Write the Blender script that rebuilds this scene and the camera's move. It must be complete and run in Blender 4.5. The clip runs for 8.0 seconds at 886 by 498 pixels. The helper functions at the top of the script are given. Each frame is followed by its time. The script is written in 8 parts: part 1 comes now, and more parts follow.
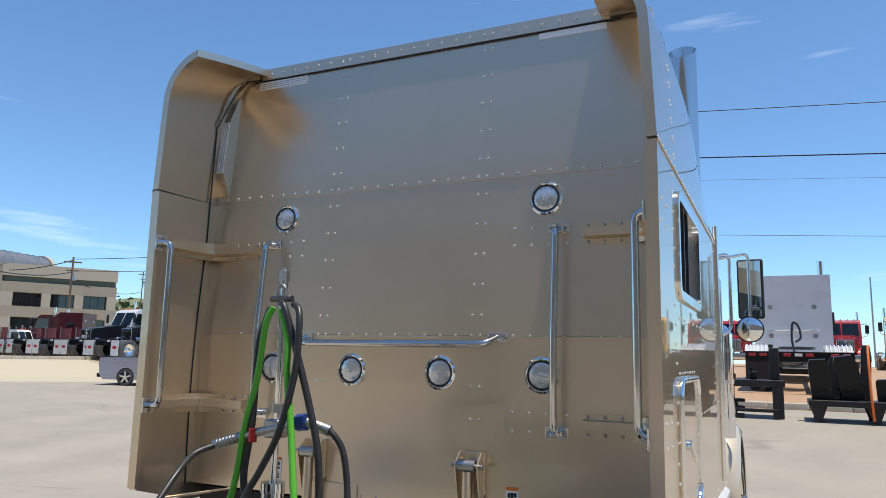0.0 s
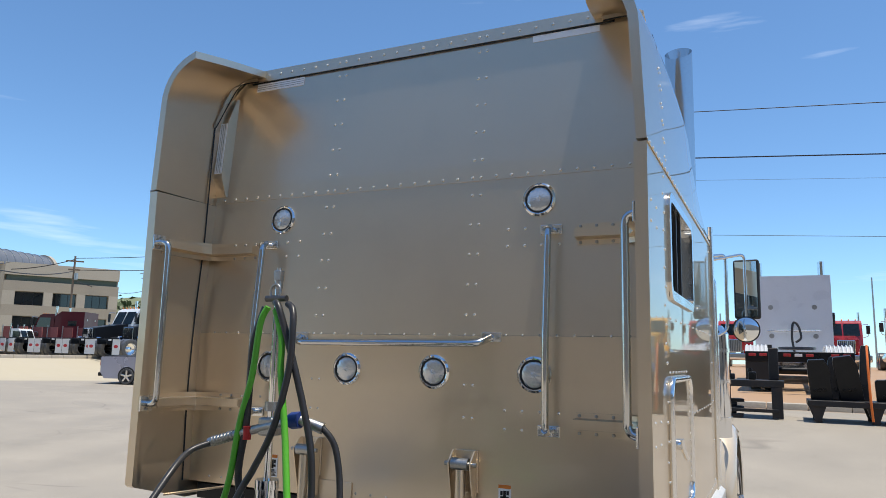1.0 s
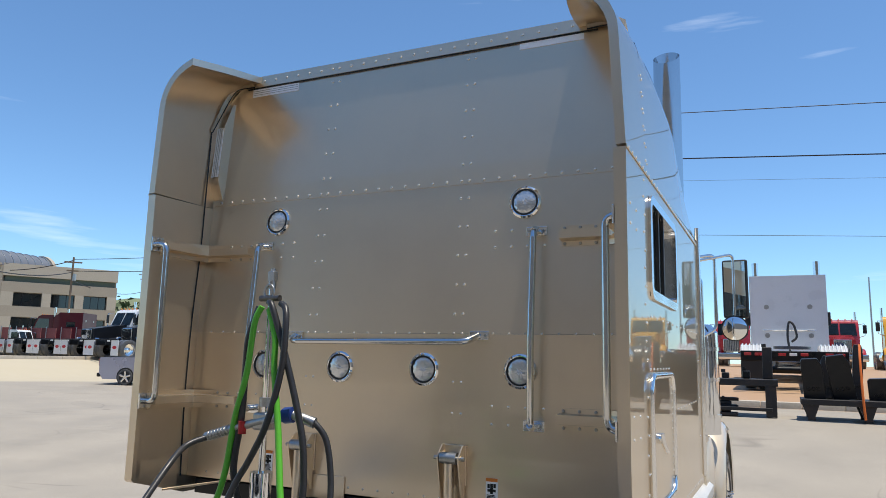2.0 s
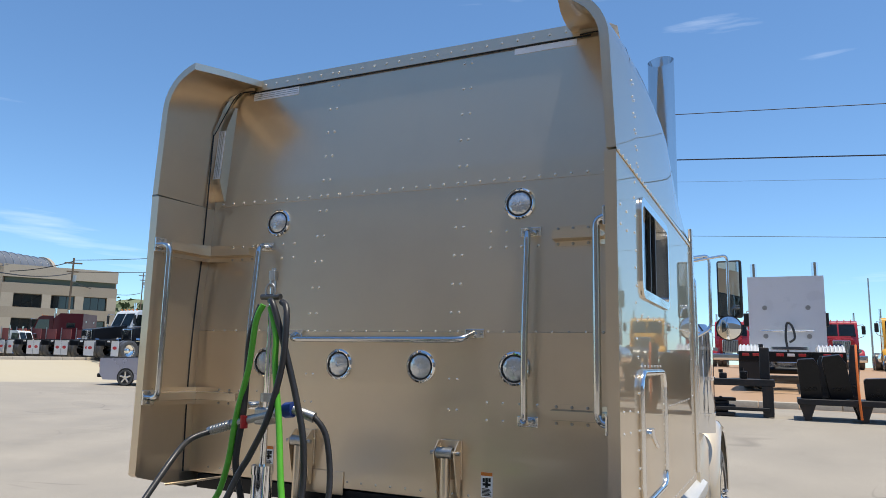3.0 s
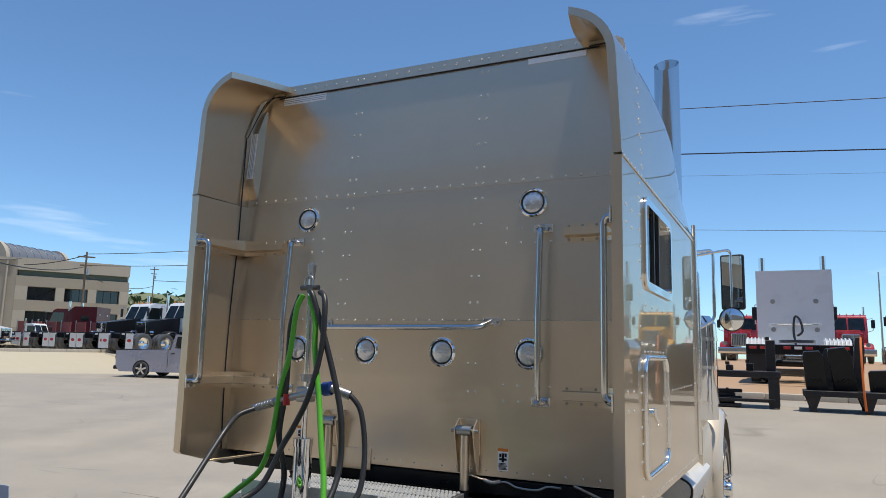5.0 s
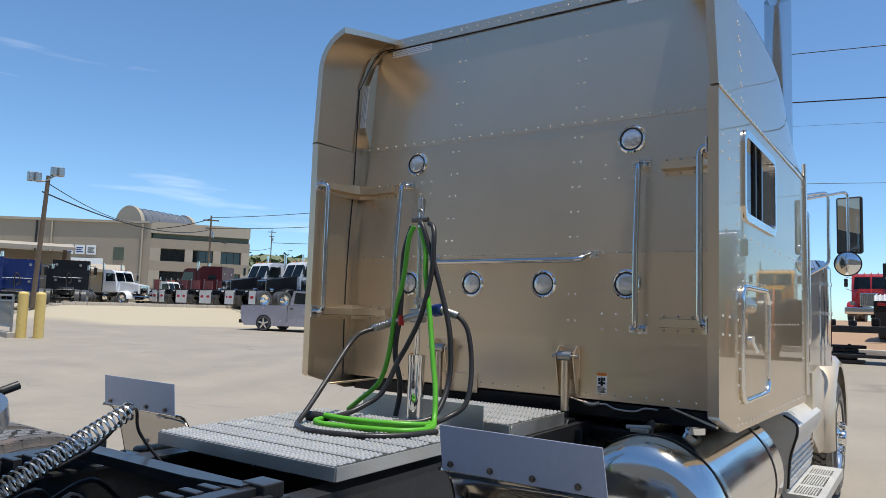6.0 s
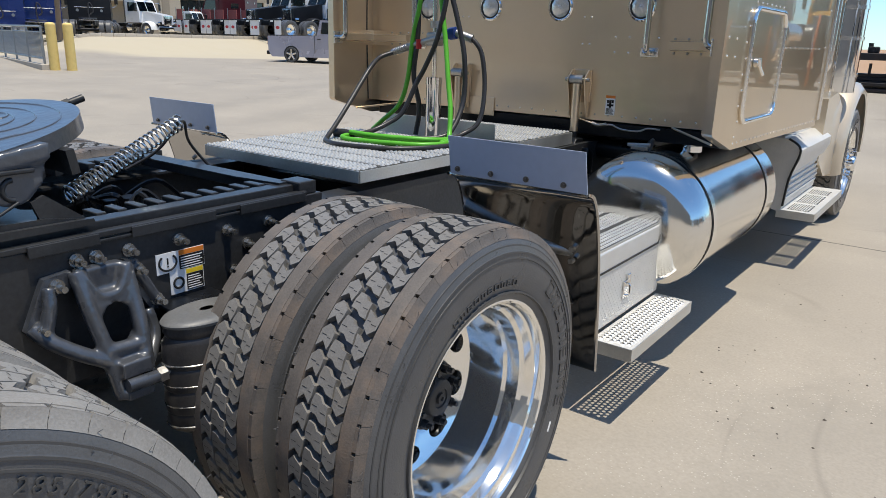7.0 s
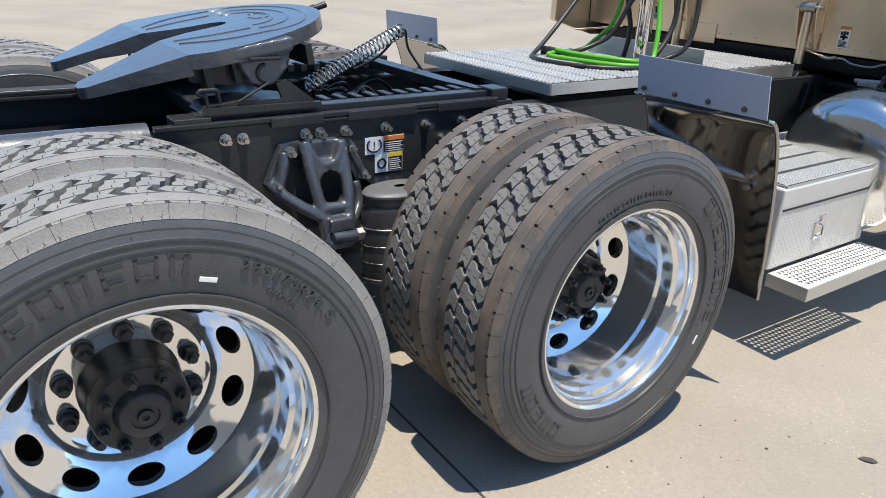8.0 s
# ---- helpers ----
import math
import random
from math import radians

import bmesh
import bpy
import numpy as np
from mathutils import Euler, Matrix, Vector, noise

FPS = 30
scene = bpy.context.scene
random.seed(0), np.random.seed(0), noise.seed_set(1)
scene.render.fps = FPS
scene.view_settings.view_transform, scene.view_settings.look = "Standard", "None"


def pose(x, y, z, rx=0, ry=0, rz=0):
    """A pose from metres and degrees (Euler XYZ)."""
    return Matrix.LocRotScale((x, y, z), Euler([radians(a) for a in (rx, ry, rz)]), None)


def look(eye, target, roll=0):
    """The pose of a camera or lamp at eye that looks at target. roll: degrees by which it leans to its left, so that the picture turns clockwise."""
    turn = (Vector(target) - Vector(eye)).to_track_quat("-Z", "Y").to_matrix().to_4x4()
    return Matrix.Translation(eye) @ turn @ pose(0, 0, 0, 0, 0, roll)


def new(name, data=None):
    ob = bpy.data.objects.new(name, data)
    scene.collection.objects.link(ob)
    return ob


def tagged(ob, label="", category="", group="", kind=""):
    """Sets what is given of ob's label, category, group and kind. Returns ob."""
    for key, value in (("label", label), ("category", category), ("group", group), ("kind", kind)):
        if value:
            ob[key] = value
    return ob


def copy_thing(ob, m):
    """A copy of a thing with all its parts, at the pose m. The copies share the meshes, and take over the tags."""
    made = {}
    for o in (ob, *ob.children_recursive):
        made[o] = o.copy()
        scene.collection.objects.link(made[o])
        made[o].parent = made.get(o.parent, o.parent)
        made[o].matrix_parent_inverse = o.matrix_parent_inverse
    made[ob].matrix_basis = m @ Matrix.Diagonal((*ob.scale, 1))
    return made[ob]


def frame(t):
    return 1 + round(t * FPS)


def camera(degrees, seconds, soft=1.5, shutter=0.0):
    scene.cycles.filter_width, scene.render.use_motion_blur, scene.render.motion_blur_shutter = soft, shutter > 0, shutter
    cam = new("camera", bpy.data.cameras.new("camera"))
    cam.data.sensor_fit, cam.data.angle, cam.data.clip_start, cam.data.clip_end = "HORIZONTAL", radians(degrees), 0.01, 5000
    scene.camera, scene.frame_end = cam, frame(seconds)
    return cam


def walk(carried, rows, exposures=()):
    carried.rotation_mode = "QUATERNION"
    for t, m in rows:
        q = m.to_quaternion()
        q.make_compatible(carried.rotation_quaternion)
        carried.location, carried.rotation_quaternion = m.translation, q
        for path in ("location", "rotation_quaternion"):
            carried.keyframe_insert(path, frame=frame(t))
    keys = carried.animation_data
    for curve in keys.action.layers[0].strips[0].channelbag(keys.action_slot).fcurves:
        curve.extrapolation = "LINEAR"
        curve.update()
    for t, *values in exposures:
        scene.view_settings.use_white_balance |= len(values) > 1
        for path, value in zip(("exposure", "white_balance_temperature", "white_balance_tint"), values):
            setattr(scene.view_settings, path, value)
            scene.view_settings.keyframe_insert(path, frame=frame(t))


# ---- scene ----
cam = camera(64.0, 8.0, soft=0.8)
PATH = [
    (0, (1.488, -2.736, 1.708), (0.645, -0.947, 2.01), 1.3),
    (0.5, (1.502, -2.745, 1.708), (0.661, -0.956, 2.008), 1.3),
    (1, (1.53, -2.751, 1.707), (0.683, -0.964, 2.008), 1.4),
    (1.5, (1.575, -2.78, 1.705), (0.731, -0.992, 2.006), 1.3),
    (3, (1.655, -2.886, 1.682), (0.812, -1.098, 1.987), 1.3),
    (3.5, (1.682, -2.902, 1.699), (0.833, -1.115, 1.994), 1.4),
    (4, (1.693, -2.974, 1.674), (0.85, -1.185, 1.974), 1.4),
    (5.3, (1.748, -3.223, 1.625), (0.855, -1.454, 1.897), 1.4),
    (5.5, (1.769, -3.266, 1.6), (0.828, -1.519, 1.847), 1.5),
    (6, (1.846, -3.335, 1.496), (0.719, -1.692, 1.666), 1.8),
    (6.5, (1.931, -3.408, 1.469), (0.763, -1.796, 1.271), 1.6),
    (7, (2.054, -3.501, 1.466), (0.917, -1.957, 0.899), 1.6),
    (7.5, (2.198, -3.549, 1.451), (0.894, -2.212, 0.735), 2.0),
    (7.8, (2.304, -3.551, 1.444), (0.869, -2.375, 0.698), 2.2),
    (7.9, (2.338, -3.562, 1.445), (0.858, -2.448, 0.69), 2.2),
    (8, (2.352, -3.579, 1.457), (0.842, -2.517, 0.687), 2.5),
]
walk(cam, [(t, look(eye, target, roll)) for t, eye, target, roll in PATH],
     [(0.0, 0.12), (3.5, 0.08), (5.5, -0.12), (6.5, 0.06), (7.0, 0.10), (7.5, 0.28), (8.0, 0.38)])

# ---- light ----
SUN = Vector((0.20, 0.004, 1.0)).normalized()
world = bpy.data.worlds.new("sky")
scene.world = world
world.use_nodes = True
wn, wl = world.node_tree.nodes, world.node_tree.links
wn.clear()
w_out = wn.new("ShaderNodeOutputWorld")
w_bg = wn.new("ShaderNodeBackground")
w_sky = wn.new("ShaderNodeTexSky")
w_sky.sky_type = "NISHITA"
w_sky.sun_disc = False
w_sky.sun_elevation = math.asin(SUN.z)
w_sky.sun_rotation = math.atan2(SUN.x, SUN.y)
w_sky.air_density, w_sky.dust_density, w_sky.ozone_density = 0.8, 0.25, 1.5
w_sky.altitude = 200
w_bg.inputs["Strength"].default_value = 0.148
# thin cirrus wisps, stretched along the horizon
w_tc = wn.new("ShaderNodeTexCoord")
w_map = wn.new("ShaderNodeMapping")
w_map.inputs["Rotation"].default_value = (0, radians(2), radians(38))
w_map.inputs["Location"].default_value = (0.4, 0.2, 3.1)
w_map.inputs["Scale"].default_value = (2.0, 2.0, 20.0)
w_noise = wn.new("ShaderNodeTexNoise")
w_noise.inputs["Scale"].default_value = 1.6
w_noise.inputs["Detail"].default_value = 6.0
w_ramp = wn.new("ShaderNodeValToRGB")
w_ramp.color_ramp.elements[0].position = 0.65
w_ramp.color_ramp.elements[1].position = 0.92
w_ramp.color_ramp.elements[1].color = (0.62, 0.62, 0.62, 1)
w_mix = wn.new("ShaderNodeMix")
w_mix.data_type = "RGBA"
w_mix.inputs[7].default_value = (8.5, 9.0, 9.6, 1)
wl.new(w_tc.outputs["Generated"], w_map.inputs["Vector"])
wl.new(w_map.outputs["Vector"], w_noise.inputs["Vector"])
wl.new(w_noise.outputs["Fac"], w_ramp.inputs["Fac"])
wl.new(w_ramp.outputs["Color"], w_mix.inputs[0])
w_tint = wn.new("ShaderNodeVectorMath")
w_tint.operation = "MULTIPLY"
w_tint.inputs[1].default_value = (0.82, 1.06, 1.19)
wl.new(w_sky.outputs["Color"], w_tint.inputs[0])
wl.new(w_tint.outputs[0], w_mix.inputs[6])
wl.new(w_mix.outputs[2], w_bg.inputs["Color"])
wl.new(w_bg.outputs["Background"], w_out.inputs["Surface"])

sun = new("sun", bpy.data.lights.new("sun", "SUN"))
sun.data.energy, sun.data.angle, sun.data.color = 4.6, radians(0.53), (1.0, 0.93, 0.80)
sun.matrix_world = look(SUN * 50, (0, 0, 0))
scene.view_settings.exposure = 0.0


# ---- materials ----
def surface(name, base, rough=0.5, metal=0.0, var=0.08, scale=6.0, fine=60.0, bump=0.0, coat=0.0, stain=None, stain_amount=0.5,
            stain_scale=1.5, rough_var=0.08, trans=0.0, ior=1.45, spec=0.5, per_piece=0.0, coat_rough=0.03):
    """A procedural surface: base colour with broad and fine variation, optional stains, relief and clear coat."""
    m = bpy.data.materials.new(name)
    m.use_nodes = True
    n, l = m.node_tree.nodes, m.node_tree.links
    b = n["Principled BSDF"]
    tc = n.new("ShaderNodeTexCoord")
    broad = n.new("ShaderNodeTexNoise")
    broad.inputs["Scale"].default_value, broad.inputs["Detail"].default_value = scale, 5
    grain = n.new("ShaderNodeTexNoise")
    grain.inputs["Scale"].default_value, grain.inputs["Detail"].default_value = fine, 3
    l.new(tc.outputs["Object"], broad.inputs["Vector"])
    l.new(tc.outputs["Object"], grain.inputs["Vector"])
    add = n.new("ShaderNodeMath")
    add.operation = "ADD"
    l.new(broad.outputs["Fac"], add.inputs[0])
    l.new(grain.outputs["Fac"], add.inputs[1])
    rng = n.new("ShaderNodeMapRange")
    rng.inputs[1].default_value, rng.inputs[2].default_value = 0.6, 1.4
    rng.inputs[3].default_value, rng.inputs[4].default_value = 1 - var, 1 + var
    l.new(add.outputs[0], rng.inputs[0])
    mul = n.new("ShaderNodeVectorMath")
    mul.operation = "SCALE"
    mul.inputs[0].default_value = base
    l.new(rng.outputs[0], mul.inputs["Scale"])
    colour = mul.outputs[0]
    if per_piece:
        info = n.new("ShaderNodeObjectInfo")
        pr = n.new("ShaderNodeMapRange")
        pr.inputs[3].default_value, pr.inputs[4].default_value = 1 - per_piece, 1 + per_piece
        l.new(info.outputs["Random"], pr.inputs[0])
        m2 = n.new("ShaderNodeVectorMath")
        m2.operation = "SCALE"
        l.new(colour, m2.inputs[0])
        l.new(pr.outputs[0], m2.inputs["Scale"])
        colour = m2.outputs[0]
    if stain:
        sn = n.new("ShaderNodeTexNoise")
        sn.inputs["Scale"].default_value, sn.inputs["Detail"].default_value = stain_scale, 8
        sn.inputs["Roughness"].default_value = 0.65
        l.new(tc.outputs["Object"], sn.inputs["Vector"])
        sr = n.new("ShaderNodeMapRange")
        sr.inputs[1].default_value, sr.inputs[2].default_value = 0.5, 0.72
        sr.inputs[3].default_value, sr.inputs[4].default_value = 0, stain_amount
        l.new(sn.outputs["Fac"], sr.inputs[0])
        mx = n.new("ShaderNodeMix")
        mx.data_type = "RGBA"
        mx.inputs[7].default_value = (*stain, 1)
        l.new(sr.outputs[0], mx.inputs[0])
        l.new(colour, mx.inputs[6])
        colour = mx.outputs[2]
    l.new(colour, b.inputs["Base Color"])
    rr = n.new("ShaderNodeMapRange")
    rr.inputs[1].default_value, rr.inputs[2].default_value = 0.3, 0.7
    rr.inputs[3].default_value, rr.inputs[4].default_value = max(0.0, rough - rough_var), min(1.0, rough + rough_var)
    l.new(broad.outputs["Fac"], rr.inputs[0])
    l.new(rr.outputs[0], b.inputs["Roughness"])
    b.inputs["Metallic"].default_value = metal
    b.inputs["Coat Weight"].default_value = coat
    b.inputs["Coat Roughness"].default_value = coat_rough
    b.inputs["Transmission Weight"].default_value = trans
    b.inputs["IOR"].default_value = ior
    b.inputs["Specular IOR Level"].default_value = spec
    if bump:
        bp = n.new("ShaderNodeBump")
        bp.inputs["Strength"].default_value, bp.inputs["Distance"].default_value = 1.0, bump
        l.new(grain.outputs["Fac"], bp.inputs["Height"])
        l.new(bp.outputs["Normal"], b.inputs["Normal"])
    return m


GOLD = surface("bronze_paint", (0.735, 0.605, 0.448), 0.32, 0.88, 0.05, 1.2, 900, coat=1.0, stain=(0.55, 0.46, 0.36), stain_amount=0.25, stain_scale=1.6, rough_var=0.03, coat_rough=0.015)
GOLD.node_tree.nodes["Principled BSDF"].inputs["Coat IOR"].default_value = 1.4
GOLD.node_tree.nodes["Principled BSDF"].inputs["Specular Tint"].default_value = (0.80, 0.72, 0.60, 1)
GOLD_HOOD = surface("beige_paint", (0.66, 0.56, 0.42), 0.3, 0.2, 0.04, 1.2, 900, coat=1.0, rough_var=0.03)
CHROME = surface("chrome", (0.80, 0.80, 0.80), 0.06, 1.0, 0.03, 5, 120, rough_var=0.03)
POLISHED = surface("polished_aluminium", (0.86, 0.85, 0.83), 0.16, 1.0, 0.05, 4, 200, rough_var=0.05)
RIM_METAL = surface("polished_rim", (0.93, 0.92, 0.89), 0.085, 0.88, 0.04, 6, 200, rough_var=0.05)
TANK_METAL = surface("tank_aluminium", (0.78, 0.77, 0.74), 0.12, 1.0, 0.05, 3, 200, rough_var=0.05)
BRUSHED = surface("brushed_aluminium", (0.62, 0.62, 0.60), 0.4, 0.8, 0.10, 8, 150, bump=0.0006)
TREADPLATE = surface("tread_aluminium", (0.68, 0.665, 0.63), 0.4, 0.35, 0.12, 10, 150, bump=0.0008)
# chrome with a darkened base colour in place of dark reflections
STACK_METAL = surface("darkened_chrome", (0.62, 0.62, 0.62), 0.10, 1.0, 0.05, 3, 60)
STAINLESS = surface("stainless_sheet", (0.42, 0.41, 0.40), 0.09, 1.0, 0.08, 3, 80)
BLACK = surface("black_chassis_paint", (0.006, 0.007, 0.009), 0.34, 0.0, 0.3, 7, 120, coat=0.0, spec=0.35, bump=0.0004, stain=(0.03, 0.028, 0.025), stain_amount=0.25, stain_scale=5)
WHEELPLATE = surface("fifth_wheel_paint", (0.074, 0.080, 0.092), 0.40, 0.1, 0.2, 9, 40, bump=0.0022, coat=0.7, coat_rough=0.12)
RAIL = surface("rail_paint", (0.031, 0.032, 0.034), 0.36, 0.0, 0.3, 6, 90, bump=0.0005, coat=0.25, coat_rough=0.12, spec=0.3, stain=(0.035, 0.033, 0.031), stain_amount=0.35, stain_scale=7)
RUBBER = surface("tyre_rubber", (0.086, 0.087, 0.090), 0.33, 0.0, 0.16, 12, 220, bump=0.0007, stain=(0.13, 0.12, 0.11), stain_amount=0.25, stain_scale=6)
TREAD = surface("tread_rubber", (0.19, 0.182, 0.172), 0.45, 0.0, 0.2, 18, 240, bump=0.0008, stain=(0.19, 0.16, 0.125), stain_amount=0.45, stain_scale=7)
SHOULDER = surface("shoulder_rubber", (0.125, 0.110, 0.098), 0.55, 0.0, 0.25, 14, 200, bump=0.0008, stain=(0.22, 0.155, 0.11), stain_amount=0.75, stain_scale=7)
# ribbed tyres' tread: dust, with the sun's glare also put into the colour
TREAD_PALE = surface("dusty_sunlit_tread_rubber", (0.27, 0.258, 0.240), 0.5, 0, 0.2, 16, 220, bump=0.0008, stain=(0.14, 0.12, 0.10), stain_amount=0.5, stain_scale=8)
# tread rubber with the shade deep between the blocks put into its colour
SHADED_GROOVE = surface("shaded_groove_rubber", (0.012, 0.012, 0.012), 0.6, 0, 0.2, 12, 220)
HOSE = surface("black_hose", (0.032, 0.030, 0.030), 0.38, 0, 0.2, 20, 160, bump=0.0005)
GREEN = surface("green_hose", (0.105, 0.42, 0.03), 0.42, 0, 0.1, 12, 100)
HUBBLACK = surface("hub_paint", (0.028, 0.028, 0.029), 0.42, 0, 0.25, 20, 120, bump=0.0005, stain=(0.06, 0.055, 0.05), stain_amount=0.3, stain_scale=12)
STEEL = surface("zinc_steel", (0.45, 0.44, 0.42), 0.38, 1.0, 0.2, 30, 200)
BOLTSTEEL = surface("bolt_steel", (0.42, 0.41, 0.39), 0.24, 0.9, 0.2, 40, 200)
SPRINGSTEEL = surface("spring_steel", (0.66, 0.66, 0.65), 0.27, 0.95, 0.12, 30, 200)
# aluminium sheet coloured near black for the shade between its bright buttons
SHADED_DECKSHEET = surface("shaded_deck_sheet", (0.05, 0.05, 0.047), 0.5, 0.2, 0.15, 8, 150, bump=0.0005)
CAP_GREY = surface("weathered_cap", (0.13, 0.13, 0.128), 0.42, 0.0, 0.2, 20, 120)
DARKSTEEL = surface("dark_bolt_steel", (0.16, 0.15, 0.14), 0.42, 0.9, 0.25, 40, 200)
GLASS = surface("tinted_glass", (0.012, 0.018, 0.020), 0.03, 0.0, 0.05, 2, 20, rough_var=0.01, spec=0.9)
LENS = surface("clear_lens", (0.70, 0.70, 0.69), 0.12, 0.6, 0.10, 60, 160, bump=0.0006, coat=1.0)
MIRROR = surface("mirror_glass", (0.85, 0.87, 0.88), 0.01, 1.0, 0.01, 3, 30, rough_var=0.005)
TAPE = surface("white_tape", (0.90, 0.90, 0.90), 0.35, 0.15, 0.05, 8, 90, coat=0.4)
PLASTIC = surface("black_plastic", (0.02, 0.02, 0.02), 0.45, 0, 0.15, 15, 120)
WHITE = surface("white_paint", (0.78, 0.79, 0.80), 0.3, 0.0, 0.05, 1.5, 40, coat=0.6)
RED = surface("red_paint", (0.42, 0.02, 0.025), 0.28, 0.0, 0.08, 1.5, 40, coat=0.9)
MAROON = surface("maroon_paint", (0.070, 0.008, 0.014), 0.4, 0.0, 0.08, 1.5, 40, coat=0.25, spec=0.25)
BLUE = surface("blue_paint", (0.008, 0.028, 0.15), 0.25, 0.1, 0.08, 1.5, 40, coat=0.9)
YELLOW = surface("yellow_paint", (0.72, 0.36, 0.02), 0.35, 0, 0.08, 2, 40, coat=0.5)
CHARCOAL = surface("charcoal_paint", (0.012, 0.013, 0.016), 0.35, 0.0, 0.08, 1.5, 40, coat=0.3, spec=0.3)
SILVER = surface("silver_lilac_paint", (0.42, 0.42, 0.50), 0.3, 0.4, 0.05, 1.5, 40, coat=0.9)
BOLLARD = surface("bollard_yellow", (0.78, 0.58, 0.20), 0.5, 0, 0.12, 3, 60, bump=0.001, stain=(0.35, 0.22, 0.06), stain_amount=0.4, stain_scale=3)
STUCCO = surface("tan_stucco", (0.35, 0.30, 0.235), 0.85, 0, 0.08, 0.25, 9, bump=0.01, stain=(0.36, 0.29, 0.2), stain_amount=0.3, stain_scale=0.12)
STUCCO_LIGHT = surface("pale_stucco", (0.43, 0.375, 0.30), 0.85, 0, 0.08, 0.3, 9, bump=0.01)
GREENBAND = surface("green_tile_band", (0.09, 0.115, 0.085), 0.5, 0, 0.15, 0.8, 14)
ROOFMETAL = surface("skylight_panel", (0.19, 0.20, 0.22), 0.4, 0.2, 0.1, 0.6, 12)
WOOD = surface("pole_wood", (0.16, 0.12, 0.085), 0.85, 0, 0.25, 3, 50, bump=0.006)
CABLE = surface("cable_black", (0.02, 0.02, 0.022), 0.6, 0, 0.1, 5, 50)
FENCEPAINT = surface("grey_fence_steel", (0.30, 0.32, 0.34), 0.4, 0.5, 0.1, 8, 60)
RACKPAINT = surface("rack_black", (0.016, 0.016, 0.018), 0.5, 0, 0.25, 5, 70, stain=(0.10, 0.05, 0.03), stain_amount=0.3, stain_scale=4)
ORANGE = surface("orange_strap", (0.75, 0.17, 0.03), 0.6, 0, 0.1, 20, 150)
CONCRETE_KERB = surface("kerb_concrete", (0.47, 0.42, 0.35), 0.85, 0, 0.12, 1.2, 30, bump=0.003, stain=(0.3, 0.26, 0.2), stain_amount=0.4, stain_scale=0.8)
LABEL_ORANGE = surface("label_orange", (0.75, 0.22, 0.03), 0.45, 0, 0.03, 10, 60)
LABEL_YELLOW = surface("label_yellow", (0.82, 0.58, 0.03), 0.45, 0, 0.03, 10, 60)
LABEL_BLACK = surface("label_black", (0.012, 0.012, 0.012), 0.45, 0, 0.05, 10, 60)
FLAP_RED = surface("oval_red", (0.55, 0.03, 0.04), 0.45, 0, 0.05, 10, 60)
VALVE_BLUE = surface("valve_blue", (0.02, 0.05, 0.22), 0.35, 0, 0.08, 12, 60)
VALVE_RED = surface("valve_red", (0.5, 0.02, 0.02), 0.4, 0, 0.08, 12, 60)
FADED_RED = surface("faded_red_screen", (0.30, 0.09, 0.08), 0.8, 0, 0.15, 0.5, 12)
LEAF = surface("leaf_green", (0.055, 0.085, 0.03), 0.75, 0, 0.35, 0.15, 2.0)


